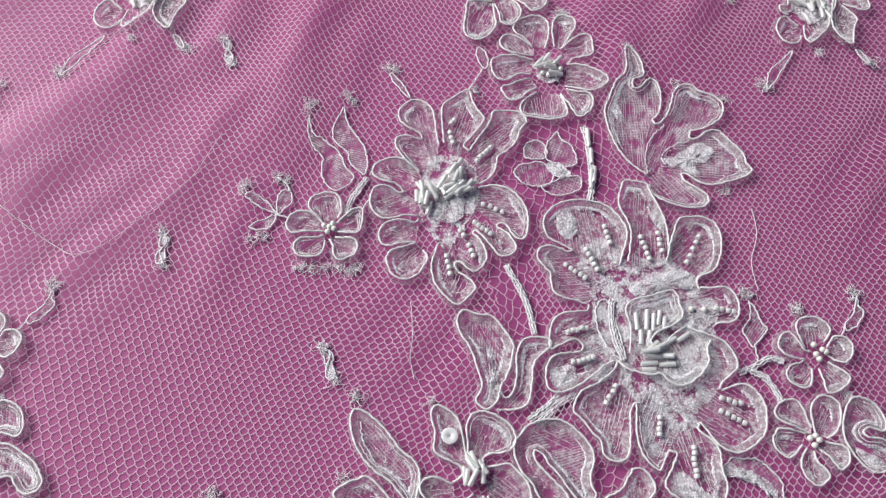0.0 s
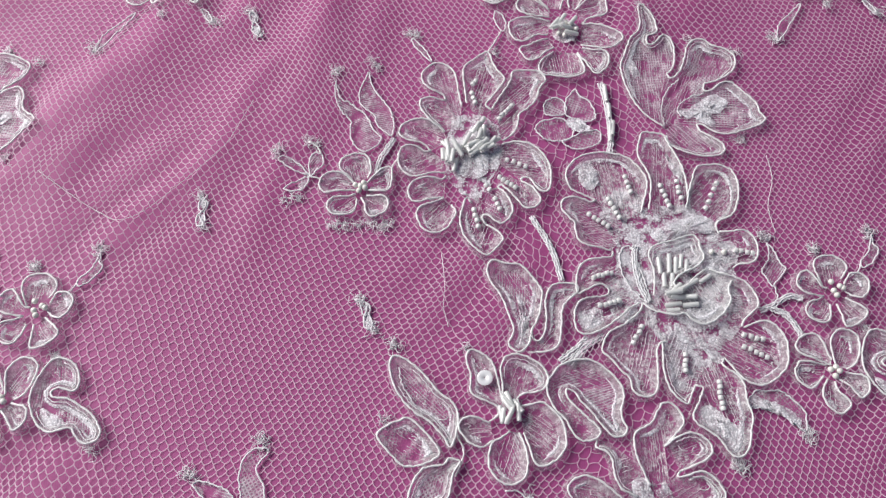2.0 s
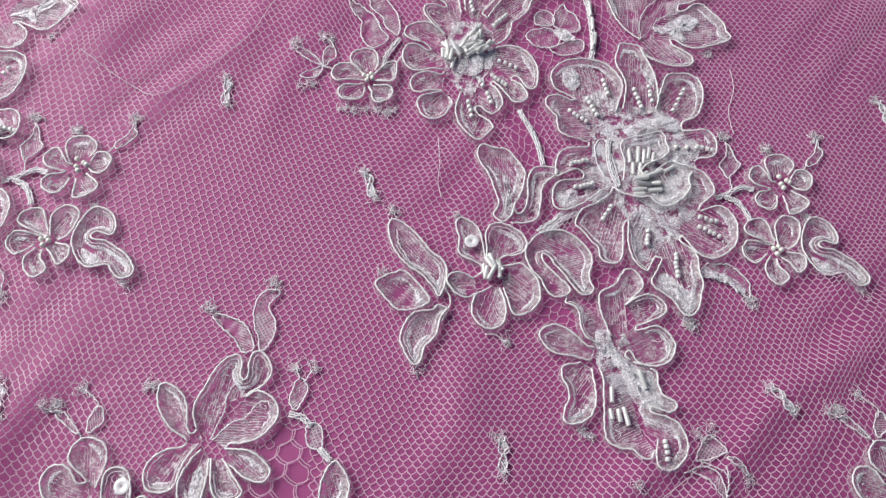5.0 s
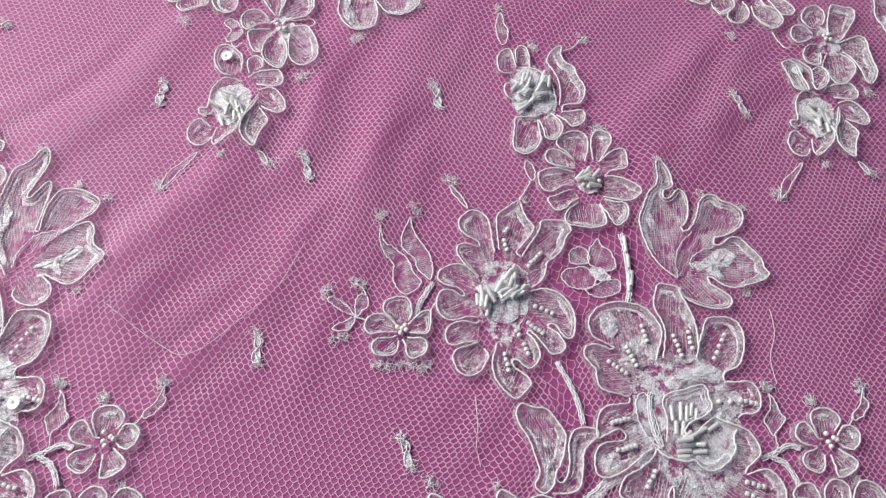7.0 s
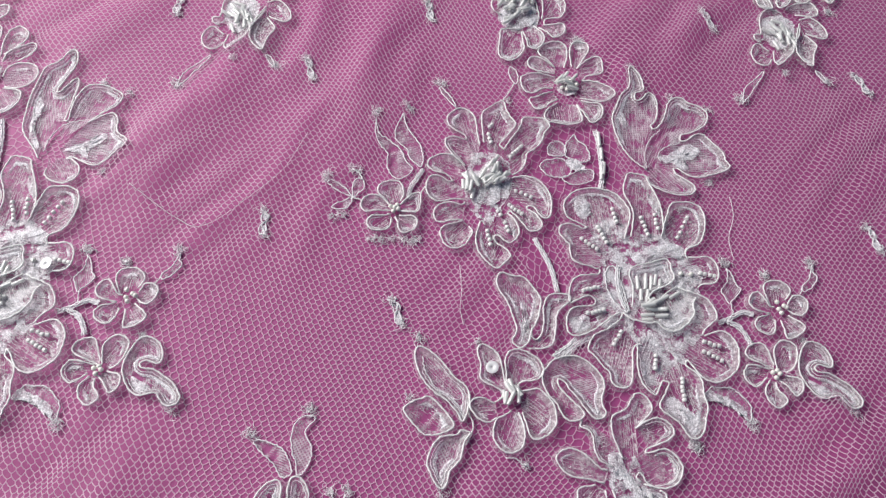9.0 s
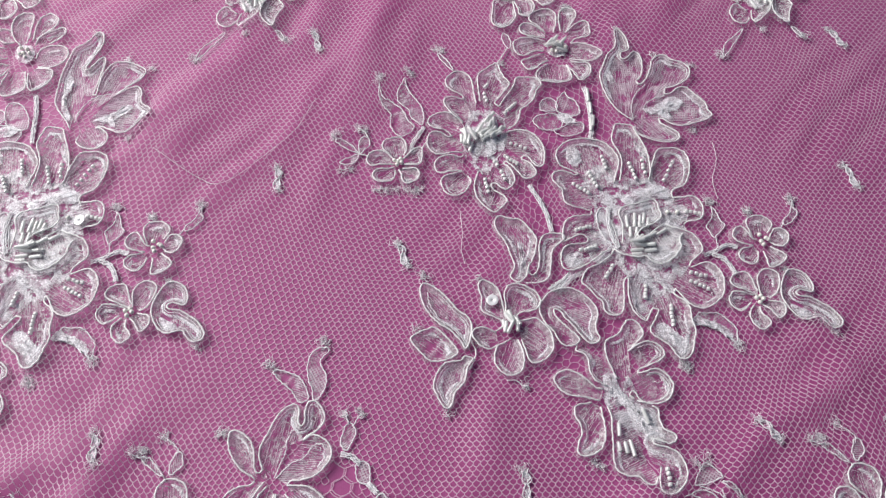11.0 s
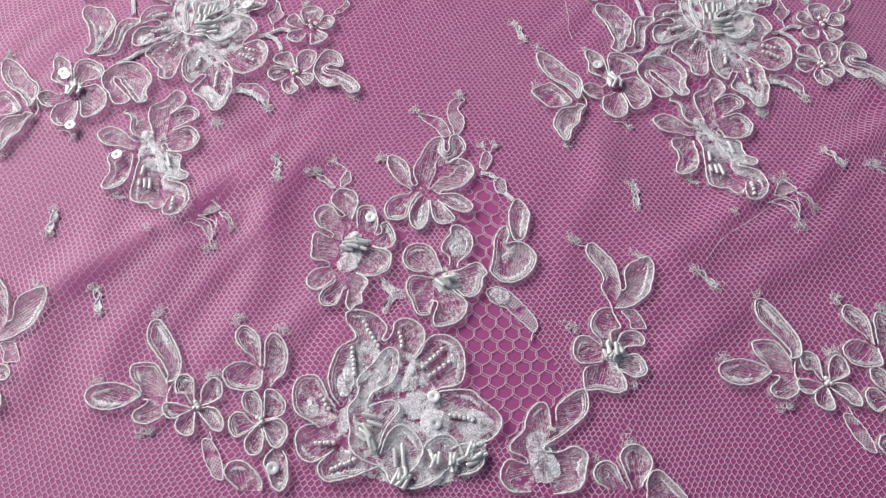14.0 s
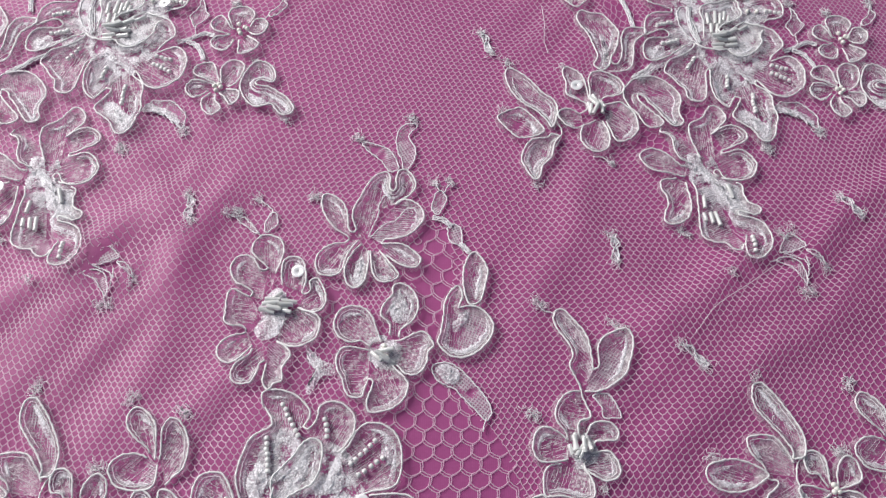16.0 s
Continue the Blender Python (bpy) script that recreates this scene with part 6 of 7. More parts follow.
petal(f, [(7.6, -5.3), (10.0, -6.6), (11.9, -8.9), (14.7, -9.8), (17.4, -8.5), (19.2, -5.6), (19.8, -1.7), (21.6, 0.2), (20.1, 3.2), (17.9, 5.1), (14.5, 4.1), (11.7, 2.7), (8.9, 2.1)], [(7.2, -1.8)])
petal(f, [(10.2, 3.5), (10.7, 6.1), (14.5, 9.1), (16.3, 13.2), (15.9, 17.2), (13.4, 20.9), (10.1, 22.4), (8.0, 21.3), (7.7, 18.2), (5.8, 16.1), (4.4, 13.5), (4.0, 10.6), (6.9, 8.0), (7.0, 4.1)])
patch(f, [(6.8, 15.1), (9.5, 20.3), (12.5, 16.2), (13.5, 11.1), (10.7, 8.1), (7.9, 9.1)])
pearls(f, (4.4, -1.8), (6.3, -3.7), (3.5, -3.8), (5.3, 0.1), (7.1, -1.2), (5.0, -3.2))
heap(f, 5.0, -2.4, 2.6, 2.7, 4)
patch(f, [(-20.7, 0.6), (-17.8, -1.4), (-14.9, -4.8), (-11.1, -5.8), (-11.0, -9.6), (-13.7, -9.6), (-16.3, -12.4), (-17.8, -16.1), (-19.7, -15.2), (-16.5, -8.6), (-19.5, -4.8)])

f = thing("two_bladed_lace_leaf", 127, -135, "two white corded lace blades spread like ears", "leaf", "lace leaves on the net")
petal(f, [(-2.7, -9.8), (-4.7, -5.8), (-5.8, -2.9), (-4.6, 1.0), (-6.3, 5.1), (-9.3, 9.4), (-10.4, 13.4), (-8.9, 16.1), (-6.4, 15.9), (-3.4, 12.5), (-0.4, 8.5), (1.3, 3.5), (1.7, -1.3), (2.0, -4.2)], [(-0.6, -9.0)], filling=HATCH)
petal(f, [(2.0, -4.2), (4.0, -2.9), (3.9, 2.6), (5.3, 5.9), (8.7, 8.2), (13.6, 9.6), (15.6, 6.6), (15.3, 2.3), (13.7, -2.6), (12.1, -6.1), (8.0, -9.3), (3.2, -11.4), (-1.4, -11.5)], [(-0.2, -8.0)], filling=HATCH)
cord(f, [(-3.0, -9.0), (-2.1, -13.7), (-0.4, -18.0)])
leaflet(f, [(1.3, -12.8), (5.9, -12.2), (8.4, -15.5), (9.8, -19.8), (7.1, -20.1), (4.3, -20.1), (3.7, -16.5)])
tuft(f, -16.3, 19.9)
tuft(f, -15.1, 18.1)
tuft(f, 10.0, 12.2)
tuft(f, 11.8, 11.0)
stitch(f, [(-15.5, 18.5), (-12.7, 16.1), (-9.9, 15.3)])

f = thing("beaded_lace_flower", 121, -164, "white corded lace flower with bugle beads and cupped petals", "flower", "lace flowers on the net")
backing(f, [(-2.9, 1.6), (2.7, 4.3), (6.9, 0.7), (7.4, -3.7), (1.8, -7.2), (-3.3, -4.6)])
petal(f, [(3.2, 17.7), (-1.0, 16.8), (-3.9, 14.3), (-5.6, 10.6), (-5.2, 7.4), (-2.7, 4.3), (-2.0, 2.0)], [(2.6, 3.4), (5.0, 10.7)])
petal(f, [(5.6, 11.0), (5.4, 8.5), (2.0, 7.4), (1.3, 4.3), (2.5, 2.0)])
petal(f, [(3.4, 2.0), (5.5, 6.1), (8.4, 7.4), (12.0, 7.0), (14.1, 4.3), (13.3, 1.6), (10.6, 1.3), (7.0, 1.3), (5.6, -0.5)])
petal(f, [(5.4, -2.3), (10.3, -1.9), (12.7, -4.5), (13.6, -8.0), (12.2, -10.3), (8.6, -11.0), (5.2, -9.2), (2.7, -7.2), (2.9, -5.1)])
petal(f, [(-2.0, 1.6), (-5.4, 4.3), (-9.0, 5.5), (-11.7, 4.3), (-13.3, 0.7), (-13.0, -2.8), (-11.3, -5.1), (-7.8, -5.5), (-2.4, -4.4)])
petal(f, [(-4.5, -5.6), (-8.5, -6.6), (-10.5, -9.8), (-10.6, -14.3), (-9.9, -15.8), (-5.0, -15.6), (0.2, -16.9), (3.4, -16.6), (5.1, -14.9), (4.5, -10.5), (1.9, -6.3)])
bugle(f, -1.9, 0.2, -0.9, -3.0)
heap(f, 2.3, -0.5, 2.9, 2.8, 6)
tuft(f, -14.6, 11.0)
tuft(f, -12.3, 9.7)
tuft(f, 8.4, -13.2)

f = thing("layered_lace_flower", 95, -198, "rippled white corded lace flower on a bending stem", "flower", "lace flowers on the net")
petal(f, [(4.3, 7.2), (4.6, 11.9), (8.0, 15.2), (12.5, 18.1), (15.6, 18.2), (16.4, 14.2), (15.4, 9.9), (12.6, 6.9), (9.3, 4.5), (6.0, 1.9), (0.7, -1.0), (-1.1, -2.4), (-0.5, -4.0), (3.5, -4.2)], [(1.0, 4.2)])
petal(f, [(2.1, 5.2), (1.8, 10.5), (0.5, 13.4), (-2.2, 13.5), (-5.3, 10.8), (-7.1, 7.3), (-7.7, 3.9), (-10.5, 1.1), (-13.1, -1.4), (-12.8, -4.1), (-9.8, -5.1), (-7.2, -6.8), (-7.3, -8.4)], [(-0.5, -4.0)])
petal(f, [(3.5, -4.2), (6.7, -3.3), (8.8, -2.4), (11.8, -3.1), (14.3, -5.7), (13.3, -9.7), (11.9, -14.6), (9.6, -17.5), (5.6, -18.3), (1.1, -18.7)], [(-0.9, -9.1)])
petal(f, [(-7.3, -8.4), (-9.9, -7.7), (-13.9, -6.9), (-16.4, -9.4), (-17.2, -13.4), (-15.3, -16.4), (-12.4, -18.1), (-6.4, -17.8)], [(-5.0, -10.9)])
patch(f, [(-7.0, 1.4), (-1.1, 3.2), (1.6, -3.1), (4.1, -11.3), (-2.2, -15.0), (-6.0, -10.9)])
bugle(f, 1.0, 4.8, 3.4, 3.5)

f = thing("small_lace_flower", 127, -210, "white corded lace flower with rounded sheer petals", "flower", "lace flowers on the net")
petal(f, [(-10.7, -5.6), (-15.1, -2.9), (-16.2, 0.2), (-14.6, 3.1), (-11.4, 4.4), (-8.5, 2.9), (-6.8, -1.2), (-4.8, -5.3)])
petal(f, [(-2.7, -6.0), (-4.7, -0.3), (-6.2, 4.8), (-5.3, 7.8), (-2.6, 9.8), (0.5, 10.0), (3.4, 7.9), (5.0, 4.3), (4.2, 1.3), (0.3, -4.5)])
petal(f, [(1.8, -8.5), (2.5, -2.6), (4.5, 0.3), (7.6, 0.6), (10.3, -2.0), (13.8, -6.1), (15.7, -10.1), (10.9, -12.8), (5.0, -12.2)])
tuft(f, -3.4, 11.9)
tuft(f, -1.5, 10.8)
tuft(f, -14.3, 5.8)

f = thing("beaded_lace_rose", 41, -181, "large layered white lace rose with bugle beads and sequins", "flower", "lace flowers on the net")
backing(f, [(-19.0, 13.0), (-14.1, 21.9), (-1.2, 19.1), (9.6, 14.1), (15.9, 0.6), (28.3, -6.4), (32.1, -19.1), (23.8, -30.8), (7.9, -32.0), (-8.0, -29.4), (-20.2, -22.9), (-22.9, -10.5), (-17.3, -0.2)])
patch(f, [(9.7, -6.7), (12.8, -4.7), (19.0, -7.1), (19.0, -14.4), (12.8, -15.2), (8.7, -11.9)])
patch(f, [(26.3, -5.2), (32.5, -6.6), (35.5, -10.9), (31.2, -14.9), (26.2, -12.6)])
patch(f, [(-21.8, 6.5), (-18.3, 11.9), (-15.5, 6.2), (-17.4, 0.9), (-20.5, 1.0)])
patch(f, [(20.3, 19.4), (23.5, 15.8), (22.8, 10.2), (19.2, 13.7)])
heap(f, 16.9, -23.5, 6.0, 4.0, 8)
petal(f, [(-20.7, -2.2), (-22.5, 0.0), (-24.4, 4.4), (-24.7, 8.8), (-23.3, 14.3), (-21.4, 18.8), (-18.3, 20.9), (-15.2, 23.1), (-16.4, 26.6), (-18.3, 29.0)], [(-13.2, 26.5), (-11.3, 15.0), (-13.9, 6.2)], filling=None)
petal(f, [(-18.3, 28.6), (-19.3, 32.6), (-16.8, 34.2), (-12.4, 34.0), (-8.0, 32.1), (-4.2, 28.5), (-3.5, 25.6), (-5.5, 22.7)], [(-10.7, 18.3)])
petal(f, [(-5.5, 22.7), (-3.8, 21.9), (-1.3, 24.8), (-0.3, 28.8), (2.9, 30.5), (7.3, 29.2), (10.6, 25.5), (10.6, 20.9), (8.5, 17.5), (6.4, 14.9)], [(1.1, 14.4)])
petal(f, [(6.8, 14.2), (9.6, 17.5), (11.3, 20.9), (14.9, 23.5), (20.3, 22.8), (24.2, 19.2), (25.6, 14.6), (25.5, 9.0), (23.9, 4.6), (20.1, 3.2), (15.9, 2.7), (12.8, 1.1)], [(8.6, 7.4)])
petal(f, [(15.9, 1.7), (20.1, 1.9), (24.3, 2.0), (28.5, 1.1), (31.6, -2.2), (35.6, -5.6), (38.2, -8.9), (37.4, -13.1), (34.3, -16.1), (32.2, -17.0)], [(24.0, -16.7), (15.9, -13.2)], filling=None)
petal(f, [(-13.2, -0.4), (-13.9, 6.2), (-10.5, 10.4), (-7.4, 13.7), (-5.4, 17.0), (-2.2, 18.7), (0.6, 17.2), (1.1, 13.3), (0.1, 7.8), (-1.9, 4.6), (-6.0, 2.6), (-9.1, 0.5), (-10.6, -3.1)])
petal(f, [(-13.3, 4.0), (-14.2, -0.3), (-17.1, -4.5), (-16.9, -8.7), (-16.1, -12.9), (-16.5, -17.0), (-14.3, -21.1), (-10.2, -23.7), (-6.2, -25.1)], [(-5.4, -17.5), (-9.9, -4.8)])
petal(f, [(-9.9, -3.7), (-6.9, -2.8), (-2.8, -1.9), (0.4, -2.7), (1.4, -5.3), (-0.5, -8.3), (-3.5, -12.4), (-5.4, -17.5), (-6.7, -21.1)])
petal(f, [(-5.3, -21.1), (-3.4, -15.5), (-0.5, -11.9), (3.2, -11.2), (7.7, -15.0), (9.8, -20.2), (8.4, -24.1), (5.9, -27.0), (2.9, -28.9)], [(-1.1, -29.7)])
petal(f, [(8.8, -23.2), (10.8, -18.2), (14.9, -15.3), (19.0, -15.0), (22.0, -17.6), (24.0, -21.8)], [(17.9, -28.5), (11.9, -28.3)])
petal(f, [(19.9, -19.6), (24.0, -18.1), (28.1, -18.9), (31.1, -21.1), (31.0, -25.1), (27.9, -28.0), (21.8, -29.1)], [(18.9, -26.6)])
petal(f, [(-26.9, -11.4), (-30.1, -9.2), (-34.4, -6.9), (-36.6, -3.7), (-37.5, 1.7), (-36.4, 6.0), (-33.4, 8.1), (-29.2, 7.9), (-26.5, 4.5), (-24.6, 0.1), (-21.7, -3.9)], [(-21.0, -8.5)])
petal(f, [(-28.0, -9.9), (-32.1, -10.6), (-34.9, -13.1), (-35.2, -17.2), (-33.7, -21.3), (-30.1, -23.9), (-26.2, -22.6), (-22.0, -19.4)], [(-19.7, -13.8)])
petal(f, [(-22.0, -19.4), (-25.2, -22.7), (-27.0, -25.6), (-25.8, -29.0), (-22.8, -30.7), (-15.9, -29.4), (-10.1, -27.3), (-5.7, -25.5)], [(-14.3, -21.1)])
petal(f, [(-6.2, -25.1), (-3.1, -27.6), (-2.0, -30.6), (2.0, -32.9), (7.9, -33.2), (13.9, -30.7), (17.9, -26.9)], [(7.8, -26.1)])
sequin(f, 13.8, -0.4)
sequin(f, 14.3, -10.4)
bead_row(f, -12.7, 30.4, -6.3, 18.8, 7)
bead_row(f, -16.6, 19.7, -15.2, 8.0, 7)
bead_row(f, 1.3, 25.9, 2.3, 18.5, 4)
bead_row(f, 9.2, 10.3, 18.1, 18.8, 6)
bead_row(f, 11.7, 6.9, 20.7, 13.6, 5)
bead_row(f, 19.0, -7.1, 28.7, -9.4, 6)
bead_row(f, -29.0, -16.9, -21.4, -16.8, 5)
bead_row(f, -23.0, -26.4, -13.8, -22.8, 6)
bead_row(f, -27.7, 1.3, -23.6, -5.3, 4)
heap(f, -10.0, -12.1, 3.3, 7.4, 10)
bugle(f, -0.3, -19.3, 0.2, -25.8)
bugle(f, 2.3, -17.8, 3.1, -26.3)
heap(f, 2.9, -29.5, 5.0, 2.0, 6)
heap(f, 26.4, -21.9, 4.1, 4.4, 10)
patch(f, [(-33.6, -3.8), (-30.8, 0.8), (-27.8, -4.0), (-29.2, -7.1), (-32.4, -6.4)])
patch(f, [(-10.3, 7.1), (-6.3, 11.4), (-3.1, 11.3), (-4.0, 5.8), (-8.1, 2.7)])
patch(f, [(5.3, 13.1), (7.5, 9.7), (7.6, 3.1), (3.4, 2.2), (2.3, 5.5)])

f = thing("four_bladed_lace_leaf", -55, -169, "four white corded lace blades with hatched net", "leaf", "lace leaves on the net")
petal(f, [(12.0, -5.1), (12.3, -2.9), (10.0, 1.5), (6.2, 6.2), (3.0, 10.8), (2.1, 14.9), (3.2, 18.8), (5.9, 19.4), (8.9, 16.3), (12.9, 10.4), (15.8, 4.6), (16.6, 0.2), (15.6, -4.2)], filling=HATCH, closed=True)
petal(f, [(3.1, -9.5), (2.1, -6.8), (-0.4, -4.6), (-1.9, -1.3), (-1.4, 1.6), (2.2, 2.3), (6.9, 1.7), (9.9, -1.7), (12.2, -6.2)], [(11.8, -10.5)])
petal(f, [(3.2, -9.9), (-1.0, -7.1), (-6.4, -5.4), (-11.4, -5.9), (-15.2, -7.2), (-16.7, -9.9), (-14.6, -13.6), (-9.6, -15.5), (-3.7, -14.7), (0.9, -12.1)], filling=HATCH, closed=True)
petal(f, [(3.2, -11.2), (5.9, -11.9), (5.2, -13.8), (2.5, -15.8), (1.4, -17.8), (3.2, -20.2), (7.3, -20.8), (11.0, -18.9), (13.2, -15.8)], [(12.5, -11.1)])
cord(f, [(15.5, -3.5), (13.3, -6.9), (12.5, -11.1), (13.7, -16.3)])
tuft(f, 4.9, 24.6)
tuft(f, 4.4, 22.3)
tuft(f, -13.8, -4.0)
tuft(f, 4.8, -23.7)
tuft(f, 7.7, -22.8)

f = thing("small_lace_flower", -32, -182, "white corded lace flower with five looped petals and pearl centre", "flower", "lace flowers on the net")
petal(f, [(-1.0, -0.7), (-3.7, 2.9), (-6.6, 3.4), (-7.7, 6.7), (-6.7, 9.9), (-4.1, 10.4), (-1.4, 8.6), (-0.7, 4.9), (-0.3, 0.4)])
petal(f, [(2.1, -0.6), (2.3, 4.1), (3.9, 7.3), (6.4, 8.9), (8.9, 7.1), (9.8, 3.2), (8.4, 0.6), (2.6, -1.2)])
petal(f, [(1.7, -2.2), (5.7, -2.0), (8.9, -3.6), (11.5, -7.9), (10.8, -11.0), (7.7, -10.2), (4.9, -7.2), (1.4, -3.3)])
petal(f, [(0.4, -3.7), (0.9, -7.4), (0.9, -11.6), (-1.6, -12.5), (-4.6, -10.9), (-5.6, -8.2), (-4.6, -5.1), (-0.7, -2.8)])
petal(f, [(-1.0, -2.1), (-5.6, -0.9), (-9.8, -0.3), (-11.1, -2.3), (-9.4, -5.3), (-6.5, -6.1), (-1.2, -3.2)])
pearls(f, (0.4, -0.1), (1.7, -2.2), (0.2, -2.2), (1.1, -1.2))
tuft(f, 4.1, 10.5)
tuft(f, 6.1, 11.6)

f = thing("three_lobed_lace_leaf", -11, -163, "three lobed white corded lace leaf", "leaf", "lace leaves on the net")
petal(f, [(1.6, -5.9), (1.4, 0.8), (0.5, 5.4), (-3.1, 9.5), (-6.4, 10.3), (-8.2, 7.6), (-7.9, 4.6), (-5.4, 1.1), (-1.5, -1.8), (-0.1, -3.6)])
petal(f, [(-0.6, -5.2), (-3.8, -3.9), (-8.0, -4.4), (-10.9, -6.5), (-11.6, -9.3), (-9.5, -13.1), (-5.8, -14.8), (-1.7, -15.0), (2.3, -13.6), (2.7, -7.1)])
petal(f, [(3.2, -5.5), (3.1, 0.7), (3.2, 4.1), (5.2, 7.0), (8.3, 5.8), (11.0, 1.6), (11.8, -3.0), (10.8, -8.5), (8.3, -10.6), (5.8, -13.3)])
tuft(f, -8.8, 12.7)
tuft(f, -7.9, 14.6)
tuft(f, 8.0, 9.7)
tuft(f, 9.4, 8.5)

f = thing("small_lace_flower", -8, -190, "white corded lace flower with five rounded petals", "flower", "lace flowers on the net")
petal(f, [(-1.0, 2.1), (-5.4, 5.0), (-6.7, 8.3), (-6.2, 10.8), (-4.0, 12.0), (-1.4, 10.6), (0.4, 6.9), (0.8, 2.0)])
petal(f, [(1.4, 2.2), (1.5, 7.9), (1.5, 11.8), (4.6, 11.7), (8.0, 8.7), (9.3, 5.5), (7.9, 2.4), (1.9, 1.2)])
petal(f, [(1.6, 0.3), (6.6, 1.0), (9.8, -1.3), (10.5, -5.0), (8.8, -8.6), (6.1, -9.3), (3.9, -6.8), (1.3, -0.9)])
petal(f, [(0.7, -1.1), (2.2, -5.7), (1.6, -10.7), (-0.8, -12.0), (-3.4, -10.5), (-4.2, -6.4), (-0.7, -0.8)])
petal(f, [(-1.4, -0.4), (-3.5, 0.8), (-5.8, 3.4), (-8.9, 3.5), (-10.6, 1.1), (-9.8, -3.1), (-6.9, -5.3), (-0.9, -0.8)])
pearls(f, (-0.6, 1.7), (1.0, -0.0), (0.1, -0.8), (0.5, 1.2))

f = thing("corded_lace_flower", -7, -207, "white corded lace petals crowded below a small flower", "flower", "lace flowers on the net")
petal(f, [(5.1, 7.7), (2.7, 5.2), (2.0, 2.2), (4.0, -1.8), (5.7, -5.8), (8.8, -7.5), (10.8, -4.1), (10.5, -0.1), (9.8, 3.9), (8.0, 7.0)])
petal(f, [(-5.9, -6.8), (-10.9, -2.1), (-11.2, 0.8), (-8.9, 3.1), (-5.0, 2.9), (-1.8, 0.4), (1.6, -3.6), (1.9, -7.1)])
sequin(f, 5.1, 0.5)

f = thing("net_lace_leaf", -24, -201, "slim sheer net leaf hanging from a small flower", "leaf", "lace leaves on the net")
leaflet(f, [(-3.8, 5.3), (-0.8, 5.1), (2.8, -0.1), (4.4, -5.1), (4.8, -9.0), (1.8, -7.9), (-1.1, -3.9), (-2.8, 0.2)])
stitch(f, [(-1.6, 8.2), (-0.2, 5.1)])
repeat(233, 6, drift=6)
MADE[:] = [ob for ob in MADE if ob.name.startswith("two_bladed") or (ob.location.x > 0.118 and ob.location.x < 0.124)]
repeat(-236, -10)

# The upper motif.
MADE.clear()

f = thing("beaded_lace_spray", 26, 125, "dense white corded lace spray with clear bugle beads", "flower", "lace flowers on the net")
petal(f, [(0.8, 18.7), (-3.1, 19.4), (-6.2, 23.2), (-7.1, 28.2), (-5.6, 32.6), (-2.3, 33.3), (1.4, 30.9), (4.0, 27.3), (3.9, 20.8)])
petal(f, [(5.1, 15.6), (1.6, 16.8), (-2.8, 16.4), (-6.0, 11.6), (-6.8, 6.2), (-7.2, 2.2), (-10.0, 2.1), (-10.0, -0.0), (-7.2, -1.2)], [(0.5, -5.4), (8.3, 4.0)])
petal(f, [(-4.5, -6.4), (-9.4, -3.1), (-12.3, -5.8), (-13.3, -9.7), (-11.8, -13.5), (-8.7, -15.2), (-6.0, -14.1), (-4.3, -10.8)])
petal(f, [(-2.6, -6.3), (-3.7, -12.0), (-2.7, -15.0), (0.2, -13.2), (4.1, -9.2), (5.9, -5.3), (6.3, -2.6), (8.7, 0.1), (10.5, 4.1), (11.9, 8.2)], [(5.0, 3.9)])
petal(f, [(11.8, 9.5), (9.4, 4.1), (6.9, -3.9), (6.7, -9.1), (8.8, -12.9), (12.2, -15.4), (13.4, -11.5), (14.7, -7.6), (16.6, -3.6), (15.3, -0.5), (12.8, 2.9)])
petal(f, [(13.4, 3.7), (16.1, 2.2), (19.5, 0.4), (22.7, 1.9), (22.4, 5.9), (19.9, 9.8), (16.4, 12.4), (12.0, 11.7)])
petal(f, [(7.1, 17.6), (10.2, 19.9), (14.7, 20.6), (19.1, 20.8), (21.0, 16.7), (19.7, 13.4), (15.2, 13.2), (10.7, 14.4)])
patch(f, [(-4.5, 11.7), (2.9, 14.7), (8.8, 10.8), (8.3, 4.0), (5.5, -1.4), (0.5, -5.4), (-4.3, -0.4), (-6.1, 6.2)])
heap(f, 1.4, 3.3, 6.5, 9.0, 14)
sequin(f, -2.2, 27.9)
leaflet(f, [(-8.9, -17.2), (-12.6, -21.1), (-18.2, -26.2), (-20.4, -33.5), (-17.6, -31.1), (-13.2, -24.8), (-9.6, -19.8)])
leaflet(f, [(13.8, -16.6), (16.2, -17.8), (18.1, -22.0), (15.9, -21.0)])
tuft(f, -20.5, -32.8)
tuft(f, -22.1, -31.2)
tuft(f, 17.0, -21.5)
tuft(f, 19.1, -22.2)
tuft(f, -0.3, -18.2)

repeat(236, 2)

f = thing("corded_lace_flower", 44, 171, "white corded lace flower with crowded looped petals and pearl centre", "flower", "lace flowers on the net")
backing(f, [(-4.4, 0.1), (-1.5, 5.1), (2.4, 3.9), (5.5, -0.9), (3.9, -9.1), (-0.9, -10.0), (-5.5, -6.7)])
petal(f, [(-2.5, 3.7), (-5.6, 7.7), (-8.2, 12.3), (-7.4, 16.2), (-4.2, 17.8), (-0.9, 17.5), (1.3, 14.4), (0.8, 10.1), (-0.6, 6.5), (-1.4, 3.7)])
petal(f, [(-3.9, -0.1), (-8.7, -1.1), (-13.2, -4.3), (-15.9, -1.7), (-16.1, 3.1), (-13.6, 5.6), (-8.7, 5.8), (-5.2, 2.6)])
petal(f, [(-0.5, 5.6), (0.8, 10.8), (2.1, 15.2), (5.9, 16.8), (10.4, 16.5), (12.8, 12.7), (12.8, 7.8), (10.1, 3.7), (5.8, 2.6), (1.9, 2.5)])
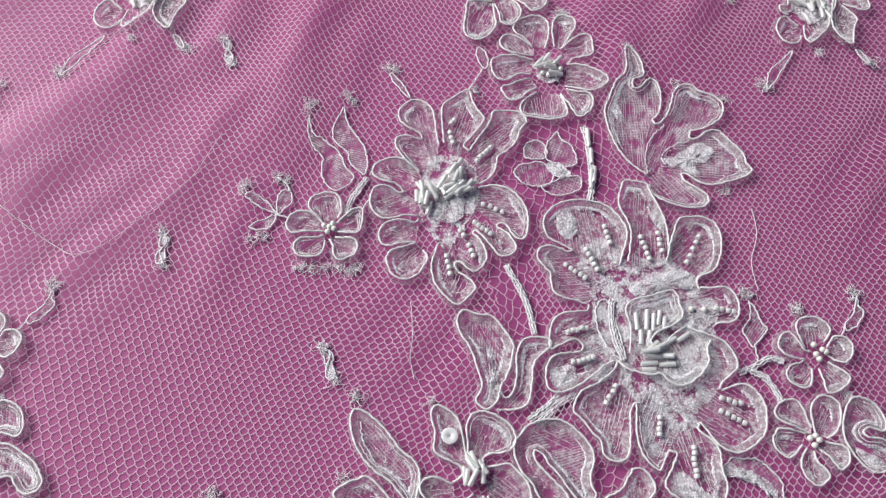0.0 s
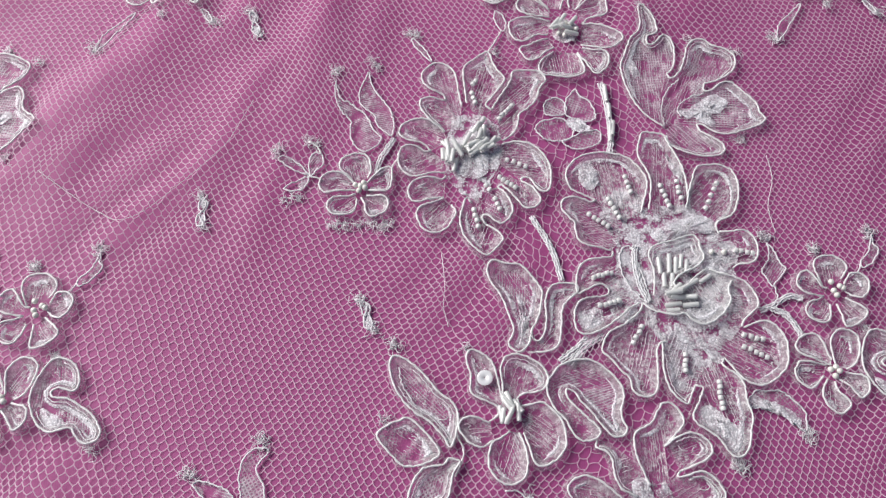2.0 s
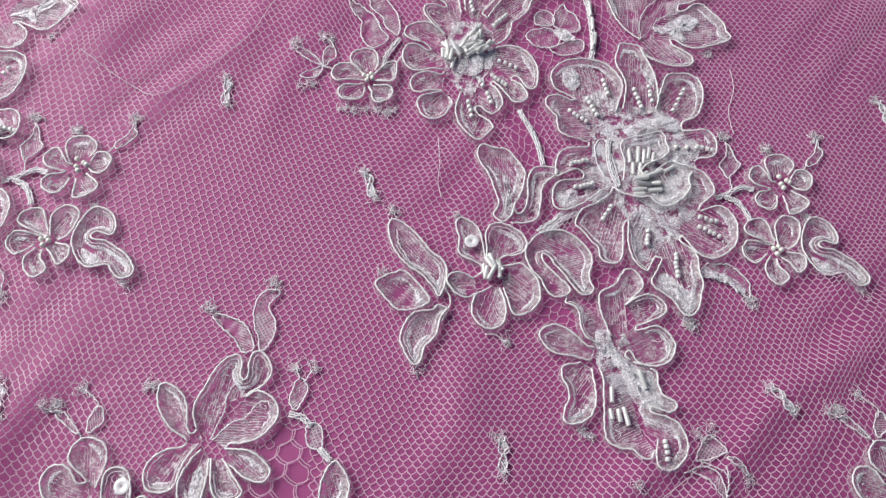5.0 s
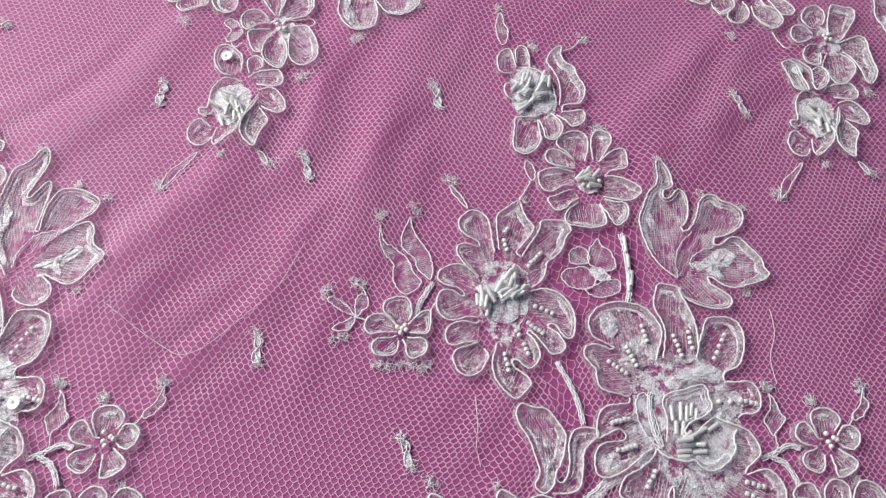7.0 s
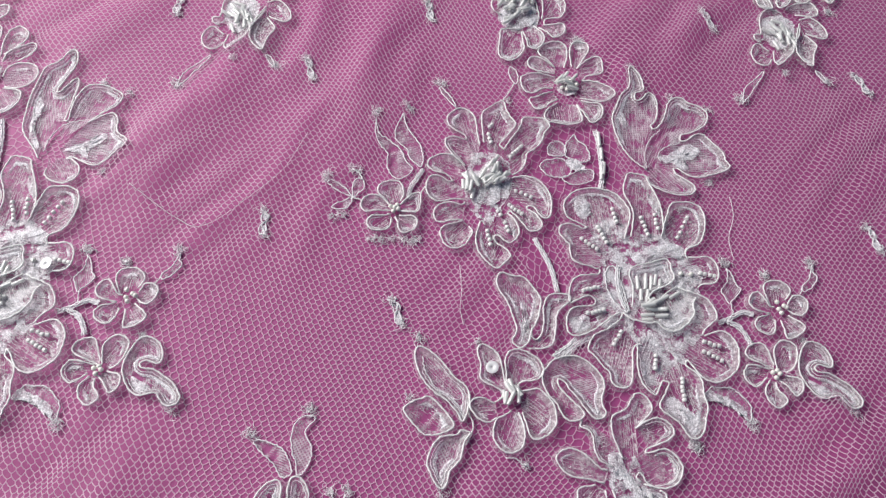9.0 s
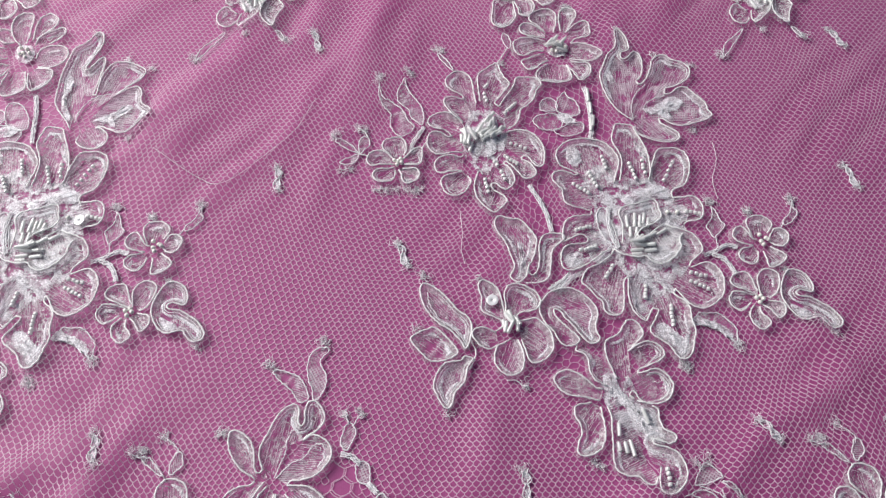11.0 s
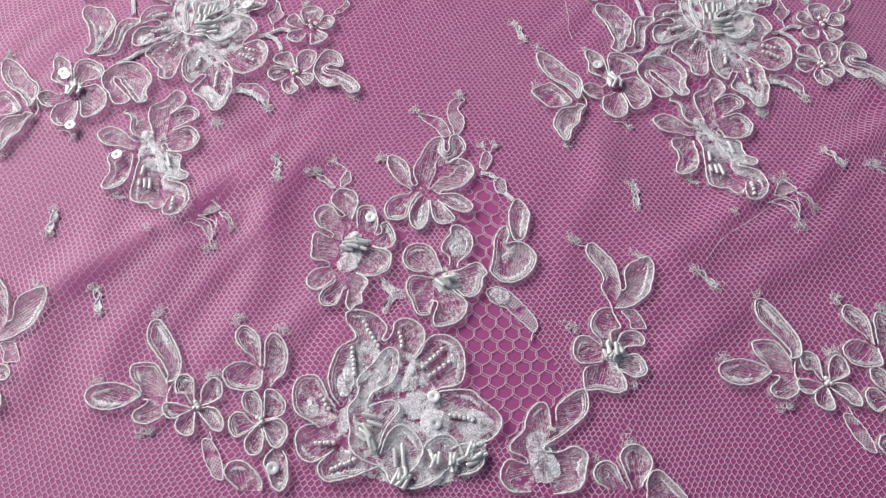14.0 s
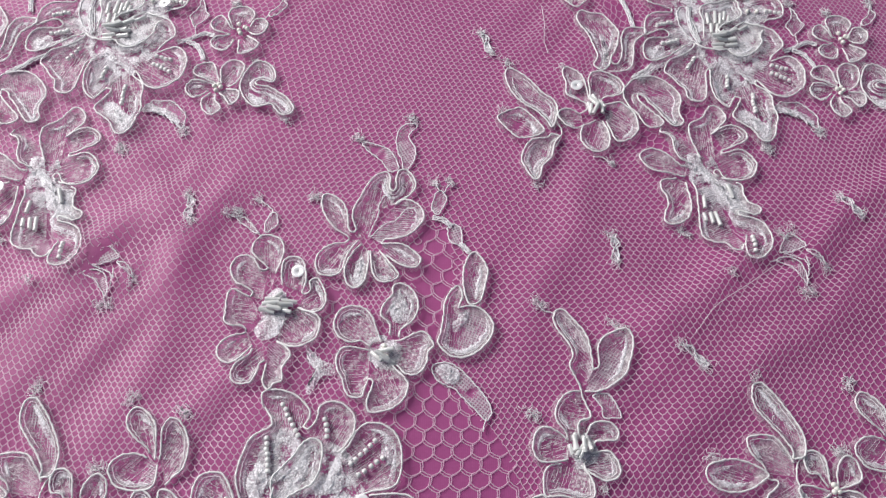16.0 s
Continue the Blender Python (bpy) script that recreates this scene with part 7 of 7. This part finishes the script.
petal(f, [(3.9, -1.6), (9.9, -1.4), (12.8, -4.7), (15.6, -11.4), (15.8, -18.0), (12.8, -21.4), (8.6, -22.0), (4.9, -18.4), (3.9, -11.8), (3.6, -5.0)], filling=STRIPE)
petal(f, [(0.5, -6.5), (3.0, -11.8), (3.7, -18.4), (1.8, -23.5), (-1.4, -23.2), (-4.9, -20.1), (-6.5, -15.9), (-5.6, -11.5), (-3.2, -8.7)])
petal(f, [(-4.1, -3.3), (-8.9, -4.2), (-12.6, -5.6), (-12.1, -10.4), (-10.1, -15.2), (-6.8, -15.9), (-5.8, -11.5), (-4.3, -7.6), (-2.5, -6.6)])
petal(f, [(-10.7, -26.1), (-11.7, -20.9), (-8.7, -18.2), (-5.9, -20.1), (-5.6, -23.3), (-8.2, -24.3)])
cord(f, [(2.3, 2.1), (6.9, 2.2), (12.3, 2.9), (13.8, 0.1), (9.9, -1.4)])
pearls(f, (-1.4, -1.1), (1.1, -0.8), (-0.1, -3.5), (1.8, -3.1))
tuft(f, 11.0, -26.0)
tuft(f, 9.0, -28.0)

f = thing("net_lace_leaf", 24, 167, "small sheer net leaf beside a corded flower", "leaf", "lace leaves on the net")
leaflet(f, [(4.6, -0.4), (1.4, 5.0), (-1.9, 5.5), (-3.1, 3.4), (-0.1, 0.1), (-1.9, -4.7), (0.3, -6.0), (3.3, -3.2)])
stitch(f, [(0.3, -6.0), (2.2, -8.6), (4.7, -6.5)])

f = thing("corded_lace_flower", 9, 185, "cluster of white corded lace petals above a beaded spray", "flower", "lace flowers on the net")
petal(f, [(-1.4, 0.3), (-5.5, -2.0), (-8.4, -4.6), (-12.1, -4.2), (-13.3, -1.0), (-11.6, 2.7), (-8.0, 4.5), (-4.3, 5.9), (-1.1, 3.8)])
petal(f, [(-3.4, -1.3), (-6.9, -3.5), (-8.5, -6.4), (-5.6, -10.0), (0.1, -7.9), (4.0, -5.9), (3.9, -0.9), (1.8, 1.1), (-0.5, 1.7)])
petal(f, [(10.3, 3.6), (7.2, 1.8), (5.9, -3.7), (8.3, -8.5), (12.3, -10.1), (15.9, -8.2), (16.4, -2.6), (14.4, 1.6)])
petal(f, [(11.6, 6.6), (13.7, 3.0), (17.9, -0.4), (22.3, -0.5), (23.9, 2.0), (22.3, 5.6), (19.7, 9.1)])
petal(f, [(-20.2, 5.9), (-17.5, 2.4), (-14.5, 4.0), (-13.9, 7.6)])
patch(f, [(6.8, -0.1), (9.0, 0.7), (9.5, -4.2), (7.9, -5.0)])
cord(f, [(1.7, 1.5), (4.6, 0.5), (6.4, -4.4), (8.3, -8.5)])
tuft(f, -5.2, -13.2)
tuft(f, -4.4, -15.2)

f = thing("lobed_lace_leaf", 77, 182, "two broad white lace lobes with striped filling and cottony edge", "leaf", "lace leaves on the net")
petal(f, [(-9.6, 14.5), (-12.2, 8.6), (-9.6, 2.9), (-9.8, -4.2), (-8.0, -9.0), (-3.9, -13.5), (1.1, -13.8), (5.4, -11.3), (6.6, -3.6), (5.6, 0.7), (2.6, 6.3), (0.1, 12.0)], filling=STRIPE)
petal(f, [(2.4, 10.6), (4.3, 4.9), (7.3, 0.0), (10.8, -4.5), (16.9, -5.3), (21.9, -2.2), (24.2, 2.1), (22.4, 5.7), (19.0, 8.4), (13.3, 9.7), (10.4, 12.5)], filling=STRIPE)
patch(f, [(-8.2, 8.7), (-4.8, 7.4), (-5.1, 1.7), (-3.2, -3.9), (-0.7, -11.5), (-4.0, -11.0), (-7.0, -5.5), (-8.5, 1.5)])
patch(f, [(19.0, 4.1), (22.5, 2.8), (21.9, -0.8), (18.6, -2.8)])
tuft(f, -0.5, -16.3)
tuft(f, -2.6, -18.5)
tuft(f, 24.7, 1.4)

f = thing("corded_lace_flower", 277, 173, "white corded lace flower with crowded looped petals and long side petal", "flower", "lace flowers on the net")
backing(f, [(-6.3, 0.8), (-2.2, 6.3), (2.2, 4.1), (4.9, -1.8), (3.4, -8.8), (-3.4, -9.0), (-6.4, -4.5)])
petal(f, [(-6.4, 0.4), (-11.1, -3.5), (-15.1, -4.2), (-16.9, -0.8), (-15.6, 3.4), (-12.3, 5.3), (-9.0, 4.2), (-6.2, 1.4)])
petal(f, [(-3.5, 5.0), (-6.6, 4.3), (-9.6, 6.6), (-10.1, 10.2), (-7.5, 14.5), (-3.1, 16.5), (-0.1, 14.2), (0.5, 10.0), (-1.1, 6.9)])
petal(f, [(0.6, 1.0), (0.8, 6.4), (2.5, 12.5), (4.9, 16.9), (9.8, 16.2), (14.0, 14.8), (13.4, 9.9), (10.5, 5.6), (6.8, 0.1), (3.2, -3.0)])
petal(f, [(4.2, -3.0), (9.0, -1.0), (13.8, 0.3), (16.1, -2.5), (16.0, -7.2), (16.6, -12.9), (17.3, -18.0), (13.9, -24.3), (11.3, -23.3), (10.2, -17.7), (7.8, -11.0), (4.7, -7.6)])
petal(f, [(3.4, -8.8), (6.7, -11.6), (8.1, -16.1), (6.1, -20.7), (1.3, -25.3), (-2.8, -24.3), (-5.4, -18.8), (-6.3, -16.0), (-2.4, -9.0)])
petal(f, [(-5.8, -3.9), (-10.5, -5.8), (-13.5, -10.0), (-12.7, -14.5), (-7.8, -16.0), (-6.1, -12.6), (-5.4, -9.1), (-2.4, -8.8)])
petal(f, [(-10.5, -17.8), (-7.9, -16.6), (-5.0, -18.8), (-4.8, -22.7), (-7.7, -27.2), (-11.2, -28.4), (-11.8, -24.0)])
pearls(f, (-2.0, 0.3), (0.1, 1.0), (-1.4, -1.4), (0.5, -1.7))
tuft(f, 12.4, -28.8)
tuft(f, 11.4, -27.2)

f = thing("corded_lace_leaf", 258, 152, "pointed white corded lace leaf above a beaded spray", "leaf", "lace leaves on the net")
petal(f, [(-5.0, 5.0), (-1.8, 6.8), (1.6, 4.6), (2.9, -0.9), (4.7, -6.4), (3.9, -8.1), (-0.7, -7.1), (-2.6, -2.2), (-4.1, 2.2)], filling=STRIPE, closed=True)

f = thing("corded_lace_flower", 239, 190, "cluster of white corded lace petals above a beaded spray", "flower", "lace flowers on the net")
petal(f, [(-20.6, 9.5), (-21.5, 2.7), (-18.5, -0.2), (-13.8, -1.6), (-10.3, 2.0), (-6.8, 5.8), (-7.3, 8.9), (-11.1, 10.6)])
petal(f, [(-10.4, 1.3), (-10.6, -2.9), (-8.3, -7.6), (-4.7, -6.3), (-1.2, -2.5), (-1.6, 1.1), (-5.2, 3.4), (-6.8, 5.8)])
petal(f, [(-1.7, -2.6), (-4.4, -5.7), (-5.3, -9.9), (-2.7, -12.2), (1.3, -11.4), (4.5, -7.1), (4.8, -2.3), (3.4, 1.3)])
petal(f, [(7.0, -1.0), (6.9, -7.0), (9.1, -11.7), (13.5, -14.5), (17.2, -12.6), (19.2, -9.0), (17.3, -4.2), (13.3, -1.3), (11.9, 1.7), (12.0, 5.4)])
petal(f, [(-2.4, 8.5), (0.8, 3.7), (3.5, 1.9), (5.2, 6.3), (4.2, 12.5)])
petal(f, [(14.8, 4.2), (15.9, -0.6), (18.9, -6.0), (23.3, -6.4), (25.4, -3.3), (23.1, 0.3), (20.6, 3.2), (17.8, 4.4)])
cord(f, [(13.5, -14.5), (15.4, -19.8), (17.6, -23.7), (20.6, -23.1)])
tuft(f, -4.9, -17.0)
tuft(f, -4.7, -18.7)

f = thing("lobed_lace_leaf", 309, 189, "broad white lace lobe with striped filling and cottony edge", "leaf", "lace leaves on the net")
petal(f, [(-9.4, 12.2), (-7.0, 4.8), (-8.6, -3.9), (-6.5, -9.9), (-4.4, -15.8), (-0.2, -18.0), (4.4, -14.2), (6.5, -2.1), (3.4, 10.2), (-2.0, 17.6)], filling=STRIPE)
patch(f, [(-4.7, -2.5), (-3.0, -3.7), (-1.7, -10.9), (-0.9, -15.6), (-3.6, -14.5), (-5.2, -8.6)])

# Single sequins sewn over the petals.
for x, y in [(-116, 64), (-30, 10), (-106, -32), (-99, -59), (-77, -74)]:
    f = thing("sequin_disc", x, y, "round white sequin sewn over the lace petals", "sequin", "white sequins")
    sequin(f, 0, 0, 3.6)

# Pulled threads lying loose on the net.
f = thing("loose_thread", 27, 49, "fine white pulled thread lying loose on the net", "thread", "loose threads")
fine_thread(f, [(-33.4, -3.8), (-22.7, -12.0), (-12.2, -18.9), (-6.3, -21.5), (1.0, -18.8), (11.5, -9.4), (24.1, 3.5), (29.3, 13.5), (32.9, 21.5)])
f = thing("loose_thread", 121, 3, "fine white pulled thread lying loose on the net", "thread", "loose threads")
fine_thread(f, [(-0.4, 11.5), (0.2, 1.0), (-0.4, -5.8), (0.8, -12.5)])
f = thing("loose_thread", 228, 34, "fine white pulled thread lying loose on the net", "thread", "loose threads")
fine_thread(f, [(1.2, 13.6), (1.3, 4.6), (-1.9, -5.1), (-1.4, -14.5)])
f = thing("loose_thread", 180, -114, "fine white pulled thread lying loose on the net", "thread", "loose threads")
fine_thread(f, [(-15.6, -12.3), (-6.4, -2.0), (6.7, 6.5), (15.8, 13.0)])

# Lone thread sprigs woven into the net.
for x, y, turn in [(0, 135, -12), (58, 103, 10), (108, 137, 5), (232, 137, 18), (46, 30, -5), (97, -5, 14), (296, 105, 20), (284, 30, 8), (-10, -80, -2), (140, -95, -4), (228, -77, 34), (-75, -140, 10), (163, -134, 38), (-99, -105, -8)]:
    thread_sprig(x, y, turn)
PETALS = [ring + np.array(ob.location[:2]) / MM for ob, ring in COVERED]
PETALS += [ring + np.array(ob.location[:2]) / MM + shift for twin, shift in SHIFTS for ob, ring in COVERED if ob == twin]


# ---- the net, left out under the petals ----
def fine_ground(x, y):
    keep = np.ones(x.shape, bool)
    for poly in OPENINGS:
        keep &= ~inside(x, y, poly)
    return keep


def bare(x, y):
    """Where no petal covers the net."""
    keep = np.ones(x.shape, bool)
    for poly in PETALS:
        low, high = poly.min(0), poly.max(0)
        near = np.flatnonzero((x > low[0]) & (x < high[0]) & (y > low[1]) & (y < high[1]))
        keep[near] &= ~inside(x[near], y[near], poly)
    return keep


def coarse_ground(x, y):
    """The gaps between the petals of the large motif."""
    return ~fine_ground(x, y) & bare(x, y) & (y > -70)


def honeycomb_ground(x, y):
    """The open honeycomb beside the lower motif."""
    return ~fine_ground(x, y) & bare(x, y) & (y < -70)


fine = new("tulle_net", net_mesh("tulle_net", -175, -250, 350, 235, 2.4, 0.175, 0.10, lambda x, y: fine_ground(x, y) & bare(x, y), NET, 0.0, -0.08))
tagged(fine, "fine white hexagonal tulle net over pink satin", "net", kind="stuff")
wide = new("lace_ground_net", net_mesh("lace_ground_net", -175, -80, 350, 235, 3.7, 0.15, 0.4, coarse_ground, NET, 0.1, 0.3))
tagged(wide, "irregular white net between lace petals", "net", kind="stuff")
for shift in (-0.3, 0.3):
    comb = new("honeycomb_net", net_mesh("honeycomb_net", -175 + shift, -250 + shift, 350 + shift, -70 + shift, 6.0, 0.17, 0.12, honeycomb_ground, NET, 0.1 + 0.2 * shift, -0.04, 0.84, 0.5))
    tagged(comb, "wide honeycomb net of doubled white threads", "net", kind="stuff")
